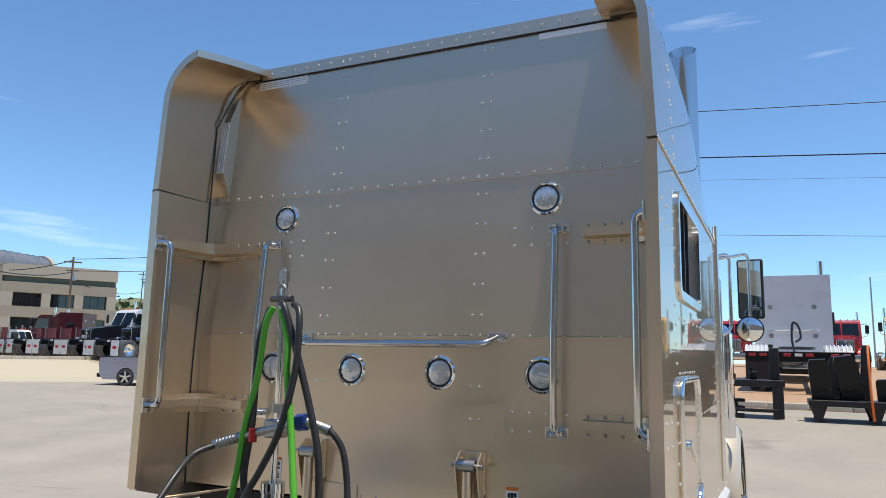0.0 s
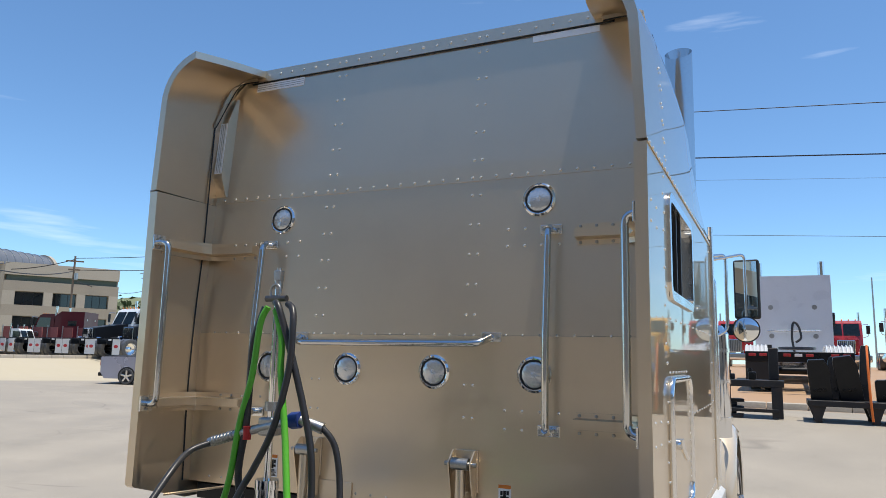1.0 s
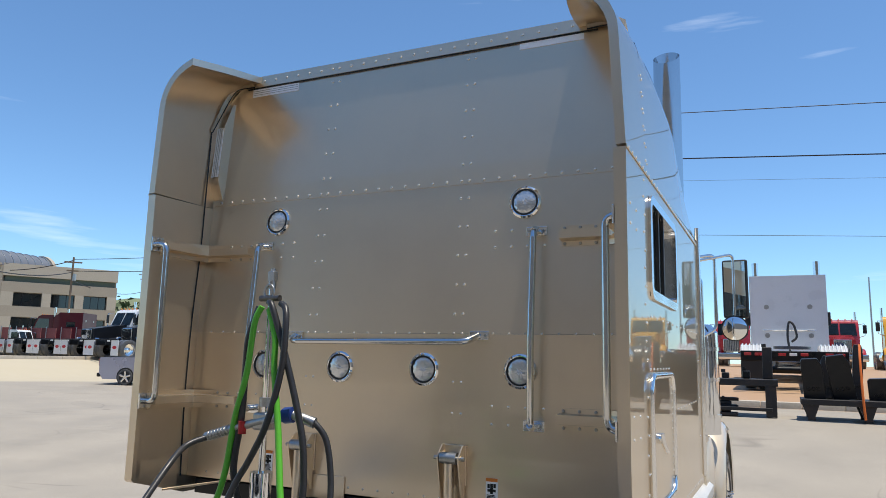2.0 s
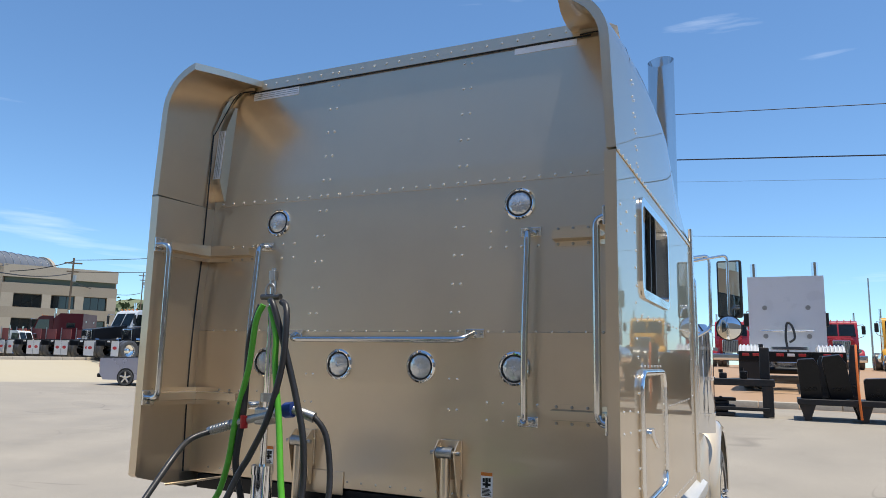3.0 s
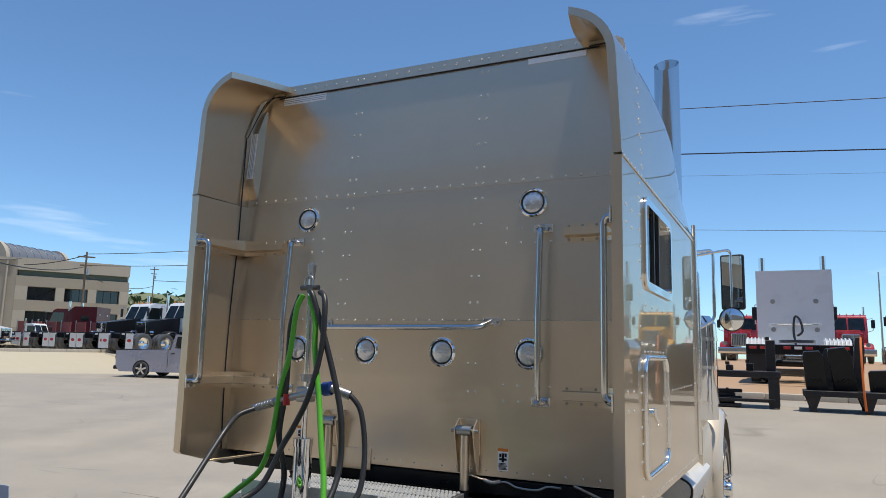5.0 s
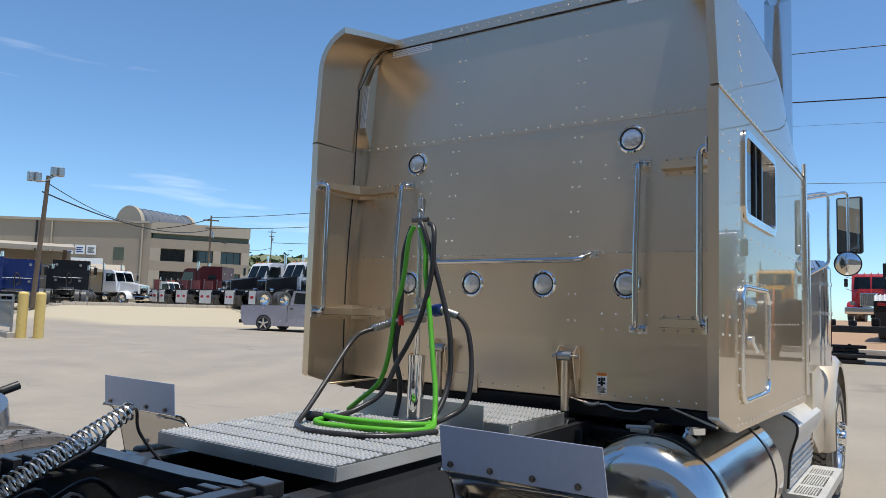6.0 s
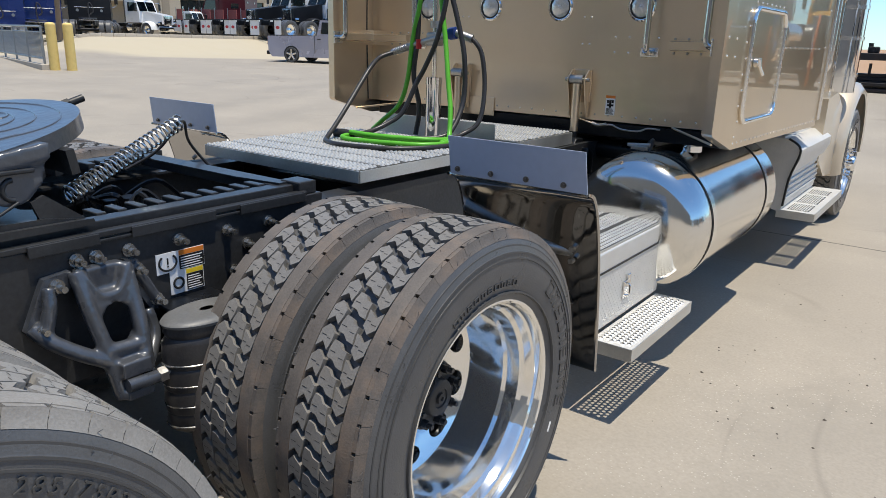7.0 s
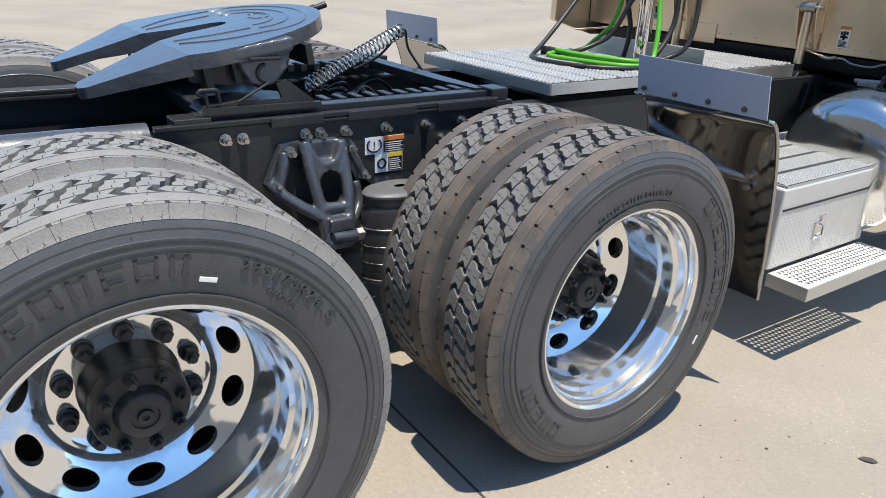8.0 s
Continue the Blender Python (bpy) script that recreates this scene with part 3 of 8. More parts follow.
def sleeper():
    ys = [0.112, 0.2, 0.35, 0.6, 0.9, 1.2, 1.45, 1.7, 1.8, 1.88, 1.95, 2.0, 2.04, 2.06]
    # upper shell
    bm = B()
    rows = []
    for y in ys:
        h = half_section(y)
        full = h + [mirror(p) for p in h[::-1]]
        rows.append([bm.verts.new((x, y, z)) for x, z in full])
    for a, b in zip(rows, rows[1:]):
        for k in range(len(a) - 1):
            bm.faces.new((a[k], a[k + 1], b[k + 1], b[k]))
    bm.faces.new(rows[-1])
    part("roof_shell", bm, GOLD, truck, "glossy bronze high roof of the sleeper", angle=50)
    # side walls below the seam
    for s, nm in ((1, "side_wall"), (-1, "side_wall")):
        bm = B()
        # panels round the window opening
        wy0, wy1, wz0, wz1 = 0.12, 0.915, 1.962, 2.375
        hw = SIDE[s]
        def strip(pts):
            prism(bm, pts, "x", s * hw, s * (hw - 0.045))
        strip([(REAR, 1.102), (REAR + 0.015, 1.09), (-0.02, 1.003), (wy0, 1.0), (wy0, 2.464), (REAR, 2.456)])
        strip([(wy1, 0.982), (2.06, 0.955), (2.06, 2.40), (2.06, 2.49), (wy1, 2.474)])
        strip([(wy0, 1.0), (wy1, 0.982), (wy1, wz0), (wy0, wz0)])
        strip([(wy0, wz1), (wy1, wz1), (wy1, 2.474), (wy0, 2.464)])
        part(nm, bm, GOLD, truck, "mirror-glossy bronze side wall of the sleeper")
        # window
        bm = B()
        rounded = []
        r = 0.06
        for cy, cz, a0 in ((wy1 - r, wz1 - r, 0), (wy0 + r, wz1 - r, 90), (wy0 + r, wz0 + r, 180), (wy1 - r, wz0 + r, 270)):
            for k in range(5):
                a = radians(a0 + 22.5 * k)
                rounded.append((cy + math.cos(a), cz + math.sin(a), cy, cz))
        outer = [(c + (p - c) * (r + 0.012), d + (q - d) * (r + 0.012)) for p, q, c, d in rounded]
        inner = [(c + (p - c) * (r - 0.026), d + (q - d) * (r - 0.026)) for p, q, c, d in rounded]
        k = len(outer)
        xo, xi = s * (hw + 0.012), s * (hw - 0.03)
        o1 = [bm.verts.new((xo, *p)) for p in outer]
        i1 = [bm.verts.new((xo, *p)) for p in inner]
        o0 = [bm.verts.new((xi, *p)) for p in outer]
        i0 = [bm.verts.new((xi, *p)) for p in inner]
        for j in range(k):
            n = (j + 1) % k
            bm.faces.new((o1[j], o1[n], i1[n], i1[j]))
            bm.faces.new((o0[j], o0[n], o1[n], o1[j]))
            bm.faces.new((i0[j], i0[n], i1[n], i1[j]))
        frame_ob = part("window_frame", bm, POLISHED, truck, "polished aluminium window frame", bevel=0.004)
        bm = B()
        box(bm, s * (hw - 0.02), s * (hw - 0.026), wy0 + 0.01, wy1 - 0.01, wz0 + 0.01, wz1 - 0.01)
        part("pane", bm, GLASS, frame_ob, "dark tinted glass")
        bm = B()
        for yy in (0.45, 0.60):
            box(bm, s * (hw - 0.028), s * (hw - 0.008), yy, yy + 0.022, wz0 + 0.01, wz1 - 0.01, 0.003)
        part("mullion", bm, PLASTIC, frame_ob)
    # dark inside, seen through the windows
    bm = B()
    box(bm, -1.09, 1.09, 0.06, 2.04, 1.15, 2.42)
    part("cabin_lining", bm, PLASTIC, truck)
    # back wall: upright below the knee, leaning forward above it
    bm = B()
    box(bm, -1.132, 1.105, 0.0, 0.05, 1.08, KNEE - 0.0005, 0.002)
    part("lower_back_panel", bm, GOLD, truck, "riveted bronze back panel with faint scratches")
    bm = B()
    lean_box(bm, -1.132, 1.105, 0.0, 0.05, KNEE, 2.475)
    part("middle_back_panel", bm, GOLD, truck)
    bm = B()
    right = [(HW - 0.012, 2.4755)] + half_section(0.1, inset=0.012)[1:]
    poly = right + [mirror(p) for p in right[::-1]]
    face = [bm.verts.new((x, wall_y(z) + 0.003, z)) for x, z in poly]
    rear = [bm.verts.new((x, wall_y(z) + 0.05, z)) for x, z in poly]
    bm.faces.new(face)
    bm.faces.new(rear[::-1])
    for k in range(len(poly)):
        n = (k + 1) % len(poly)
        bm.faces.new((face[k], rear[k], rear[n], face[n]))
    part("upper_back_panel", bm, GOLD, truck, "riveted bronze upper back panel")
    # top strip along the roof edge
    bm = B()
    lean_box(bm, -0.985, 0.955, -0.009, 0.02, 3.138, 3.200)
    part("roof_strip", bm, GOLD, truck, "riveted strip along the rear roof edge", bevel=0.004)
    bm = B()
    lean_box(bm, -0.985, 0.955, -0.004, 0.004, 3.132, 3.1375)
    part("strip_sealant", bm, PLASTIC, truck)
    # lap seam
    bm = B()
    lean_box(bm, -1.12, 1.10, -0.0035, 0.004, 2.474, 2.506)
    part("seam_strip", bm, GOLD, truck)
    for s in (1, -1):
        x = s * (SIDE[s] - 0.047)
        bm = B()
        tube(bm, spline([(x, -0.045, 1.085), (x, -0.055, 1.49), (x, -0.045, 1.87), (x, -0.02, 2.24), (x, -0.014, 2.45), (x - s * 0.006, -0.01, 2.875)], 4), 0.0038, 6)
        part("corner_bead", bm, PLASTIC, truck)
    # extenders: upper curved pieces that wrap the roof corner
    stations = (REAR, -0.2, -0.1, 0.0, 0.116)
    for s in (1, -1):
        bm = B()
        cut = (0.93, 0.90, 0.885, 0.875, 0.87)
        ro, ri = [], []
        for y, edge in zip(stations, cut):
            for ins, rows in ((0.0, ro), (0.036, ri)):
                h = half_section(y, inset=ins, seg=12, tight=lin(y, (REAR, 0.0), (0.0, 0.075)) if ins else 0.0)
                h[0] = (HW - ins, 2.466)
                h = [p for p in h if p[0] > edge + 0.001] + [(edge, roof_z(y) - ins)]
                lens = np.cumsum([0] + [math.dist(a, b) for a, b in zip(h, h[1:])])
                u = np.linspace(0, lens[-1], 19)
                row = []
                for v in u:
                    p = (float(np.interp(v, lens, [q[0] for q in h])), float(np.interp(v, lens, [q[1] for q in h])))
                    p = p if s > 0 else mirror(p)
                    row.append(bm.verts.new((p[0], y, p[1])))
                rows.append(row)
        for rows in (ro, ri):
            for a, b in zip(rows, rows[1:]):
                for k in range(18):
                    bm.faces.new((a[k], a[k + 1], b[k + 1], b[k]))
        for k in range(18):
            bm.faces.new((ro[0][k], ro[0][k + 1], ri[0][k + 1], ri[0][k]))
        for j in range(len(stations) - 1):
            bm.faces.new((ro[j][18], ro[j + 1][18], ri[j + 1][18], ri[j][18]))
            bm.faces.new((ro[j][0], ro[j + 1][0], ri[j + 1][0], ri[j][0]))
        part("upper_extender", bm, GOLD, truck, "curved bronze fairing at the roof corner", angle=50)
        # trim along the crease on the side
        bm = B()
        box(bm, s * SIDE[s], s * (SIDE[s] + 0.005), REAR, 2.05, 2.452, 2.466, 0.002)
        part("seam_trim", bm, GOLD, truck)
        # slanted corner gusset between wall and fairing, with a dark sealed edge
        o = 0.0 if s > 0 else SIDE[-1] - SIDE[1]
        edge = [(0.91, 0.095, 3.141), (1.0, 0.093, 3.143), (1.03, 0.087, 3.131), (1.053, 0.078, 3.096), (1.070, 0.052, 3.024), (1.086, 0.021, 2.938), (1.089, -0.010, 2.874)]
        lip = [(0.91, 0.088, 3.172), (0.99, 0.084, 3.172), (1.045, 0.078, 3.165), (1.082, 0.066, 3.138), (1.098, 0.046, 3.06), (1.100, 0.016, 2.96), (1.099, -0.016, 2.872)]
        line = [(s * (x + o), y, z) for x, y, z in edge]
        fold = [(s * (x + o + 0.24 * (p - x)), y - 0.016 + 0.24 * (q - y), z + 0.24 * (w - z) + 0.004) for (x, y, z), (p, q, w) in zip(edge, lip)]
        bm = B()
        a = [bm.verts.new(p) for p in line]
        f = [bm.verts.new(p) for p in fold]
        b = [bm.verts.new((s * (x + o), y, z)) for x, y, z in lip]
        for k in range(len(a) - 1):
            bm.faces.new((a[k], a[k + 1], f[k + 1], f[k]))
            bm.faces.new((f[k], f[k + 1], b[k + 1], b[k]))
        bmesh.ops.solidify(bm, geom=bm.faces[:], thickness=0.003)
        gus = part("corner_gusset", bm, GOLD, truck, angle=60)
        bm = B()
        tube(bm, spline([(x, y - 0.002, z - 0.002) for x, y, z in line], 4), 0.0032, 6)
        part("gusset_sealant", bm, PLASTIC, gus)
        bm = B()
        for x, y, z in lip[:3]:
            dome(bm, (s * (x + o - 0.006), y - 0.006, z - 0.006), (0, -1, -0.3), 0.006, 0.005)
        part("gusset_rivets", bm, RIVET, gus, kind="stuff")


sleeper()


def run(a, b, pitch):
    """Evenly spaced places from a to b, as near to the pitch as they come out."""
    n = max(1, round(abs(b - a) / pitch))
    return [a + (b - a) * k / n for k in range(n + 1)]


def rivets():
    bm = B()
    back = Vector((0, -1, LEAN)).normalized()
    columns = (-0.427, -0.387, 0.338, 0.377)

    def head(x, z, d=0.0, r=0.0068, h=0.0056):
        dome(bm, (x, wall_y(z) - d, z), back if z > KNEE else (0, -1, 0), r, h)

    def row(z, x0, x1, d=0.0, r=0.0068, h=0.0056):
        for x in run(x0, columns[0], 0.0745) + run(columns[1], columns[2], 0.0735) + run(columns[3], x1, 0.0745):
            head(x, z, d, r, h)

    row(3.169, -0.945, 0.92, 0.009, 0.0068, 0.005)
    row(2.490, -1.07, 1.02, 0.0035)
    row(KNEE + 0.001, -1.03, 1.02, 0.0, 0.0055, 0.003)
    for x in run(-0.47, 1.045, 0.0745) + run(-1.0, -0.62, 0.0745):
        head(x, 1.11, 0.0, 0.0058, 0.0022)
    for x in columns:
        for z in (3.100, 2.967, 2.837, 2.705, 2.574, 2.410, 2.277, 2.146, 2.014, 1.885):
            head(x, z, -0.003 if z > 2.49 else 0.0)
        for z in (1.594, 1.462):
            head(x, z, 0.0, 0.0058, 0.0022)
    for x in (-0.636, -0.564, 0.513, 0.588, 0.661, 0.737):
        for z in (2.247, 2.174):
            head(x, z)
    for x in (-0.72, -0.645, 0.518, 0.591, 0.665, 0.742):
        for z in (1.500, 1.426):
            head(x, z, 0.0, 0.0058, 0.0022)
    part("back_rivets", bm, RIVET, truck, "small round bronze rivet heads", kind="stuff")
    bm = B()
    for s in (1, -1):
        side, xs = (s, 0, 0), s * SIDE[s]
        for y in run(REAR + 0.03, 1.98, 0.075):
            dome(bm, (xs + s * 0.005, y, 2.459), side, 0.006, 0.0045)
        for k, z in enumerate(run(1.06, 2.42, 0.0735)):
            dome(bm, (xs, 0.005 + 0.022 * (k % 2), z), side, 0.0062, 0.0048)
        for y in run(0.14, 1.90, 0.165):
            dome(bm, (xs, y, 1.877), side, 0.0062, 0.0048)
        for y in run(0.0, 1.95, 0.075):
            dome(bm, (xs, y, 1.03 - 0.018 * y), side, 0.0058, 0.004)
        for y in run(0.10, 0.62, 0.086):
            dome(bm, (xs, y, 1.668), side, 0.0058, 0.004)
        for y in run(0.80, 1.75, 0.12):
            dome(bm, (xs, y, 1.47), side, 0.0058, 0.004)
        for z in run(1.02, 2.40, 0.23):
            dome(bm, (xs, 1.95, z), side, 0.0062, 0.0048)
        for z in (2.263, 2.189, 1.507, 1.430):
            for y in (-0.281, -0.160):
                dome(bm, (xs, y, z - 0.04 * (y + 0.281)), side, 0.0062, 0.0048)
        for k in range(6):
            z = 2.52 + 0.0745 * k
            inward = 0.02 * (z - 2.46) / 0.5
            for dy in (0.0, 0.028):
                dome(bm, (xs - s * inward, 0.10 + dy, z - dy * 0.3), side, 0.0058, 0.0045)
    part("side_rivets", bm, RIVET, truck, "small round bronze rivet heads", kind="stuff")


rivets()


def luggage_door(s):
    """The baggage hatch low on the sleeper's side."""
    y0, y1, z0, z1, r = 0.045, 0.672, 1.125, 1.642, 0.07
    bm = B()
    loop = []
    for cy, cz, a0 in ((y1 - r, z1 - r, 0), (y0 + r, z1 - r, 90), (y0 + r, z0 + r, 180), (y1 - r, z0 + r, 270)):
        for k in range(5):
            a = radians(a0 + 22.5 * k)
            loop.append((s * (SIDE[s] + 0.008), cy + r * math.cos(a), cz + r * math.sin(a)))
    tube(bm, loop + [loop[0]], 0.013, 8)
    fr = part("luggage_door_frame", bm, POLISHED, truck, "polished rounded frame of the luggage hatch")
    bm = B()
    box(bm, s * SIDE[s], s * (SIDE[s] + 0.007), y0 + 0.012, y1 - 0.012, z0 + 0.012, z1 - 0.012, 0.003)
    part("luggage_door", bm, GOLD, fr)
    bm = B()
    rod(bm, (s * (SIDE[s] + 0.01), 0.145, 1.40), (s * (SIDE[s] + 0.03), 0.145, 1.40), 0.02)
    tube(bm, [(s * (SIDE[s] + 0.03), 0.145, 1.42), (s * (SIDE[s] + 0.035), 0.15, 1.38), (s * (SIDE[s] + 0.045), 0.185, 1.345)], 0.009, 8)
    part("latch", bm, CHROME, fr, "small chrome latch")
    bm = B()
    for k in range(14):
        dome(bm, (s * (SIDE[s] + 0.007), y1 - 0.035, z0 + 0.06 + 0.4 * k / 13), (s, 0, 0), 0.005, 0.003)
    part("hinge_rivets", bm, RIVET, fr, kind="stuff")


luggage_door(1)
luggage_door(-1)


def back_light(x, z):
    """Round recessed work lamp with a chrome bezel."""
    bm = B()
    lathe(bm, [(0.070, 0.0), (0.072, 0.006), (0.064, 0.012), (0.056, 0.010), (0.054, 0.003)], 28)
    m = pose(x, wall_y(z), z, -TILT if z > KNEE else 0) @ pose(0, 0, 0, 0, 0, -90)
    bez = part("work_light", bm, CHROME, truck, "round clear work lamp with a chrome bezel", m=m)
    bm = B()
    rings = []
    for r, d in ((0.0545, 0.004), (0.050, 0.009), (0.030, 0.0115), (0.012, 0.013), (0.004, 0.0135)):
        ring = []
        for k in range(24):
            a = radians(15 * k)
            h = d + (0.0022 if k % 2 and r < 0.051 else 0.0)
            ring.append(bm.verts.new((h, r * math.cos(a), r * math.sin(a))))
        rings.append(ring)
    for p, q in zip(rings, rings[1:]):
        for k in range(24):
            bm.faces.new((p[k], p[(k + 1) % 24], q[(k + 1) % 24], q[k]))
    bm.faces.new(rings[-1])
    part("lens", bm, LENS, bez, angle=4)
    bm = B()
    lathe(bm, [(0.0590, 0.007), (0.0590, 0.0125), (0.0530, 0.0125), (0.0530, 0.007)], 28)
    part("gasket", bm, PLASTIC, bez)
    bm = B()
    for a in (90, 210, 330):
        y, zz = 0.064 * math.cos(radians(a)), 0.064 * math.sin(radians(a))
        rod(bm, (0.010, y, zz), (0.015, y, zz), 0.0045, seg=8)
    part("screws", bm, STEEL, bez, kind="stuff")


for x, z in ((-0.678, 2.362), (0.646, 2.368), (-0.674, 1.644), (-0.237, 1.644), (0.199, 1.644), (0.643, 1.646)):
    back_light(x, z)


def grab_bar(pts, r, radius, brackets, label):
    bm = B()
    tube(bm, bent(pts, radius), r, 14)
    bar = part("grab_bar", bm, STACK_METAL, truck, label)
    for (x, y, z, sx, sy, sz) in brackets:
        bm = B()
        box(bm, x - sx, x + sx, y - sy, y + sy, z - sz, z + sz, 0.002)
        br = part("bracket", bm, POLISHED, bar)
        # two bolts through the plate
        bm = B()
        for d in (-0.68, 0.68):
            if sx > sy:
                rod(bm, (x + d * sx, y - sy, z), (x + d * sx, y - sy - 0.006, z), 0.0065, seg=6)
            else:
                rod(bm, (x - math.copysign(sx, x), y, z + d * sz), (x - math.copysign(sx + 0.006, x), y, z + d * sz), 0.0065, seg=6)
        part("bracket_bolts", bm, STEEL, br, kind="stuff")
    return bar


# vertical bars on the wall
for x, foot in ((0.709, 0.703), (-0.727, -0.737)):
    zt, zb = 2.235, 1.430
    yt = wall_y(zt)
    grab_bar([(x + (foot - x) * 4, yt - 0.006, zt), (x, yt - 0.05, zt), (x, yt - 0.076, zt - 0.01), (x, -0.075, KNEE), (x, -0.075, zb + 0.01), (x, -0.05, zb), (x + (foot - x) * 4, -0.006, zb)], 0.0145, 0.03,
             [(foot, yt - 0.005, zt, 0.045, 0.004, 0.020), (foot, -0.005, zb, 0.045, 0.004, 0.021)], "polished vertical grab bar on the back wall")
# low bar across the wall
grab_bar([(-0.495, -0.008, 1.782), (-0.47, -0.078, 1.758), (0.43, -0.078, 1.763), (0.455, -0.008, 1.792)], 0.0145, 0.045,
         [(-0.50, -0.005, 1.783, 0.046, 0.004, 0.022), (0.460, -0.005, 1.792, 0.044, 0.004, 0.019)], "polished horizontal grab bar on the back wall")
# outer bars on the extenders
for s in (1, -1):
    x = s * (SIDE[s] - 0.047)
    inner = 1.064 if s > 0 else -1.062
    grab_bar([(x, -0.31, 2.213), (inner, -0.31, 2.213), (inner, -0.31, 1.462), (x, -0.31, 1.462)], 0.0145, 0.04,
             [(x, -0.31, 2.213, 0.006, 0.035, 0.035), (x, -0.31, 1.462, 0.006, 0.035, 0.035)], "polished vertical grab bar on the side extender")


def extender_strut(s, z):
    """Pressed steel angle that ties an extender to the wall."""
    bm = B()
    # channel along the wall, then bent along the extender
    prof = [(0, -0.044), (0.006, -0.044), (0.006, -0.022), (0.052, -0.016), (0.052, 0.020), (0.006, 0.024), (0.006, 0.044), (0, 0.044)]
    w, e = wall_y(z), SIDE[s] - 0.046
    path = [((0.81 * s, w), (0, -1)), ((0.99 * s, w), (0, -1)), (((e - 0.035) * s, w - 0.03), (-0.7 * s, -0.7)), ((e * s, w - 0.12), (-s, 0)), ((e * s, -0.29), (-s, 0))]
    rings = []
    for (px, py), (nx, ny) in path:
        rings.append([bm.verts.new((px + nx * d, py + ny * d, z + h)) for d, h in prof])
    k = len(prof)
    for a, b in zip(rings, rings[1:]):
        for j in range(k):
            bm.faces.new((a[j], a[(j + 1) % k], b[(j + 1) % k], b[j]))
    bm.faces.new(rings[0])
    bm.faces.new(rings[-1][::-1])
    st = part("extender_strut", bm, GOLD, truck, "bent bronze strut between wall and extender", bevel=0.003)
    bm = B()
    for t in (0.825, 0.89, 0.955):
        dome(bm, (t * s, w - 0.008, z + 0.033), (0, -1, 0), 0.007, 0.005)
        dome(bm, (t * s, w - 0.008, z - 0.033), (0, -1, 0), 0.007, 0.005)
    part("bolts", bm, STEEL, st, kind="stuff")


for s in (1, -1):
    extender_strut(s, 2.208)
    extender_strut(s, 1.464)

# flange beside the corner bead, which carries the upright tape
bm = B()
prev = None
for z, d in ((2.510, 0.0), (2.61, 0.050), (2.92, 0.052), (3.06, 0.008)):
    row = [bm.verts.new((x, wall_y(z) - e, z)) for x, e in ((-1.134, d), (-1.072, d), (-1.064, -0.0025), (-1.064, -0.004), (-1.134, -0.004))]
    if prev:
        for k in range(5):
            bm.faces.new((prev[k], prev[(k + 1) % 5], row[(k + 1) % 5], row[k]))
    else:
        bm.faces.new(row)
    prev = row
bm.faces.new(prev[::-1])
part("corner_flange", bm, GOLD, truck, angle=60)

# reflective tape
for x0, x1, z0, z1, lines, d in ((-0.950, -0.645, 3.086, 3.131, 3, 0.0), (0.594, 0.892, 3.101, 3.131, 0, 0.0), (-1.121, -1.075, 2.628, 2.908, 3, 0.0555)):
    bm = B()
    lean_box(bm, x0, x1, 0.0004 - d, 0.004 - d, z0, z1)
    tape = part("reflective_tape", bm, TAPE, truck, "strip of white reflective tape")
    bm = B()
    for k in range(lines):
        f = (k + 1) / (lines + 1)
        if x1 - x0 > z1 - z0:
            zz = z0 + (z1 - z0) * f
            lean_box(bm, x0 + 0.004, x1 - 0.004, -0.0006 - d, 0.0006 - d, zz - 0.0013, zz + 0.0013)
        else:
            xx = x0 + (x1 - x0) * f
            lean_box(bm, xx - 0.0013, xx + 0.0013, -0.0006 - d, 0.0006 - d, z0 + 0.004, z1 - 0.004)
    if lines:
        part("tape_lines", bm, STEEL, tape, kind="stuff")
    else:
        bm.free()


def cab_shock(x):
    """Shock mount at the foot of the wall."""
    bm = B()
    box(bm, x - 0.055, x + 0.055, -0.012, 0.0, 1.17, 1.335, 0.003)
    plate = part("shock_bracket", bm, GOLD, truck, "bronze bracket holding the cab damper")
    for s in (1, -1):
        bm = B()
        prism(bm, [(-0.012, 1.335), (-0.030, 1.335), (-0.078, 1.29), (-0.074, 1.262), (-0.030, 1.09), (-0.012, 1.09)], "x", x + s * 0.050, x + s * 0.044)
        part("cheek", bm, GOLD, plate, bevel=0.002)
    bm = B()
    rod(bm, (x - 0.068, -0.06, 1.285), (x + 0.068, -0.06, 1.285), 0.009)
    rod(bm, (x - 0.036, -0.06, 1.285), (x + 0.036, -0.06, 1.285), 0.024, seg=18)
    part("pin", bm, STEEL, plate)
    bm = B()
    rod(bm, (x, -0.06, 1.265), (x, -0.06, 1.02), 0.0215, seg=20)
    part("damper", bm, GOLD, plate)
    bm = B()
    rod(bm, (x, -0.06, 1.02), (x, -0.06, 0.86), 0.021, seg=16)
    part("damper_rod", bm, BLACK, plate)


cab_shock(0.355)
cab_shock(-0.405)


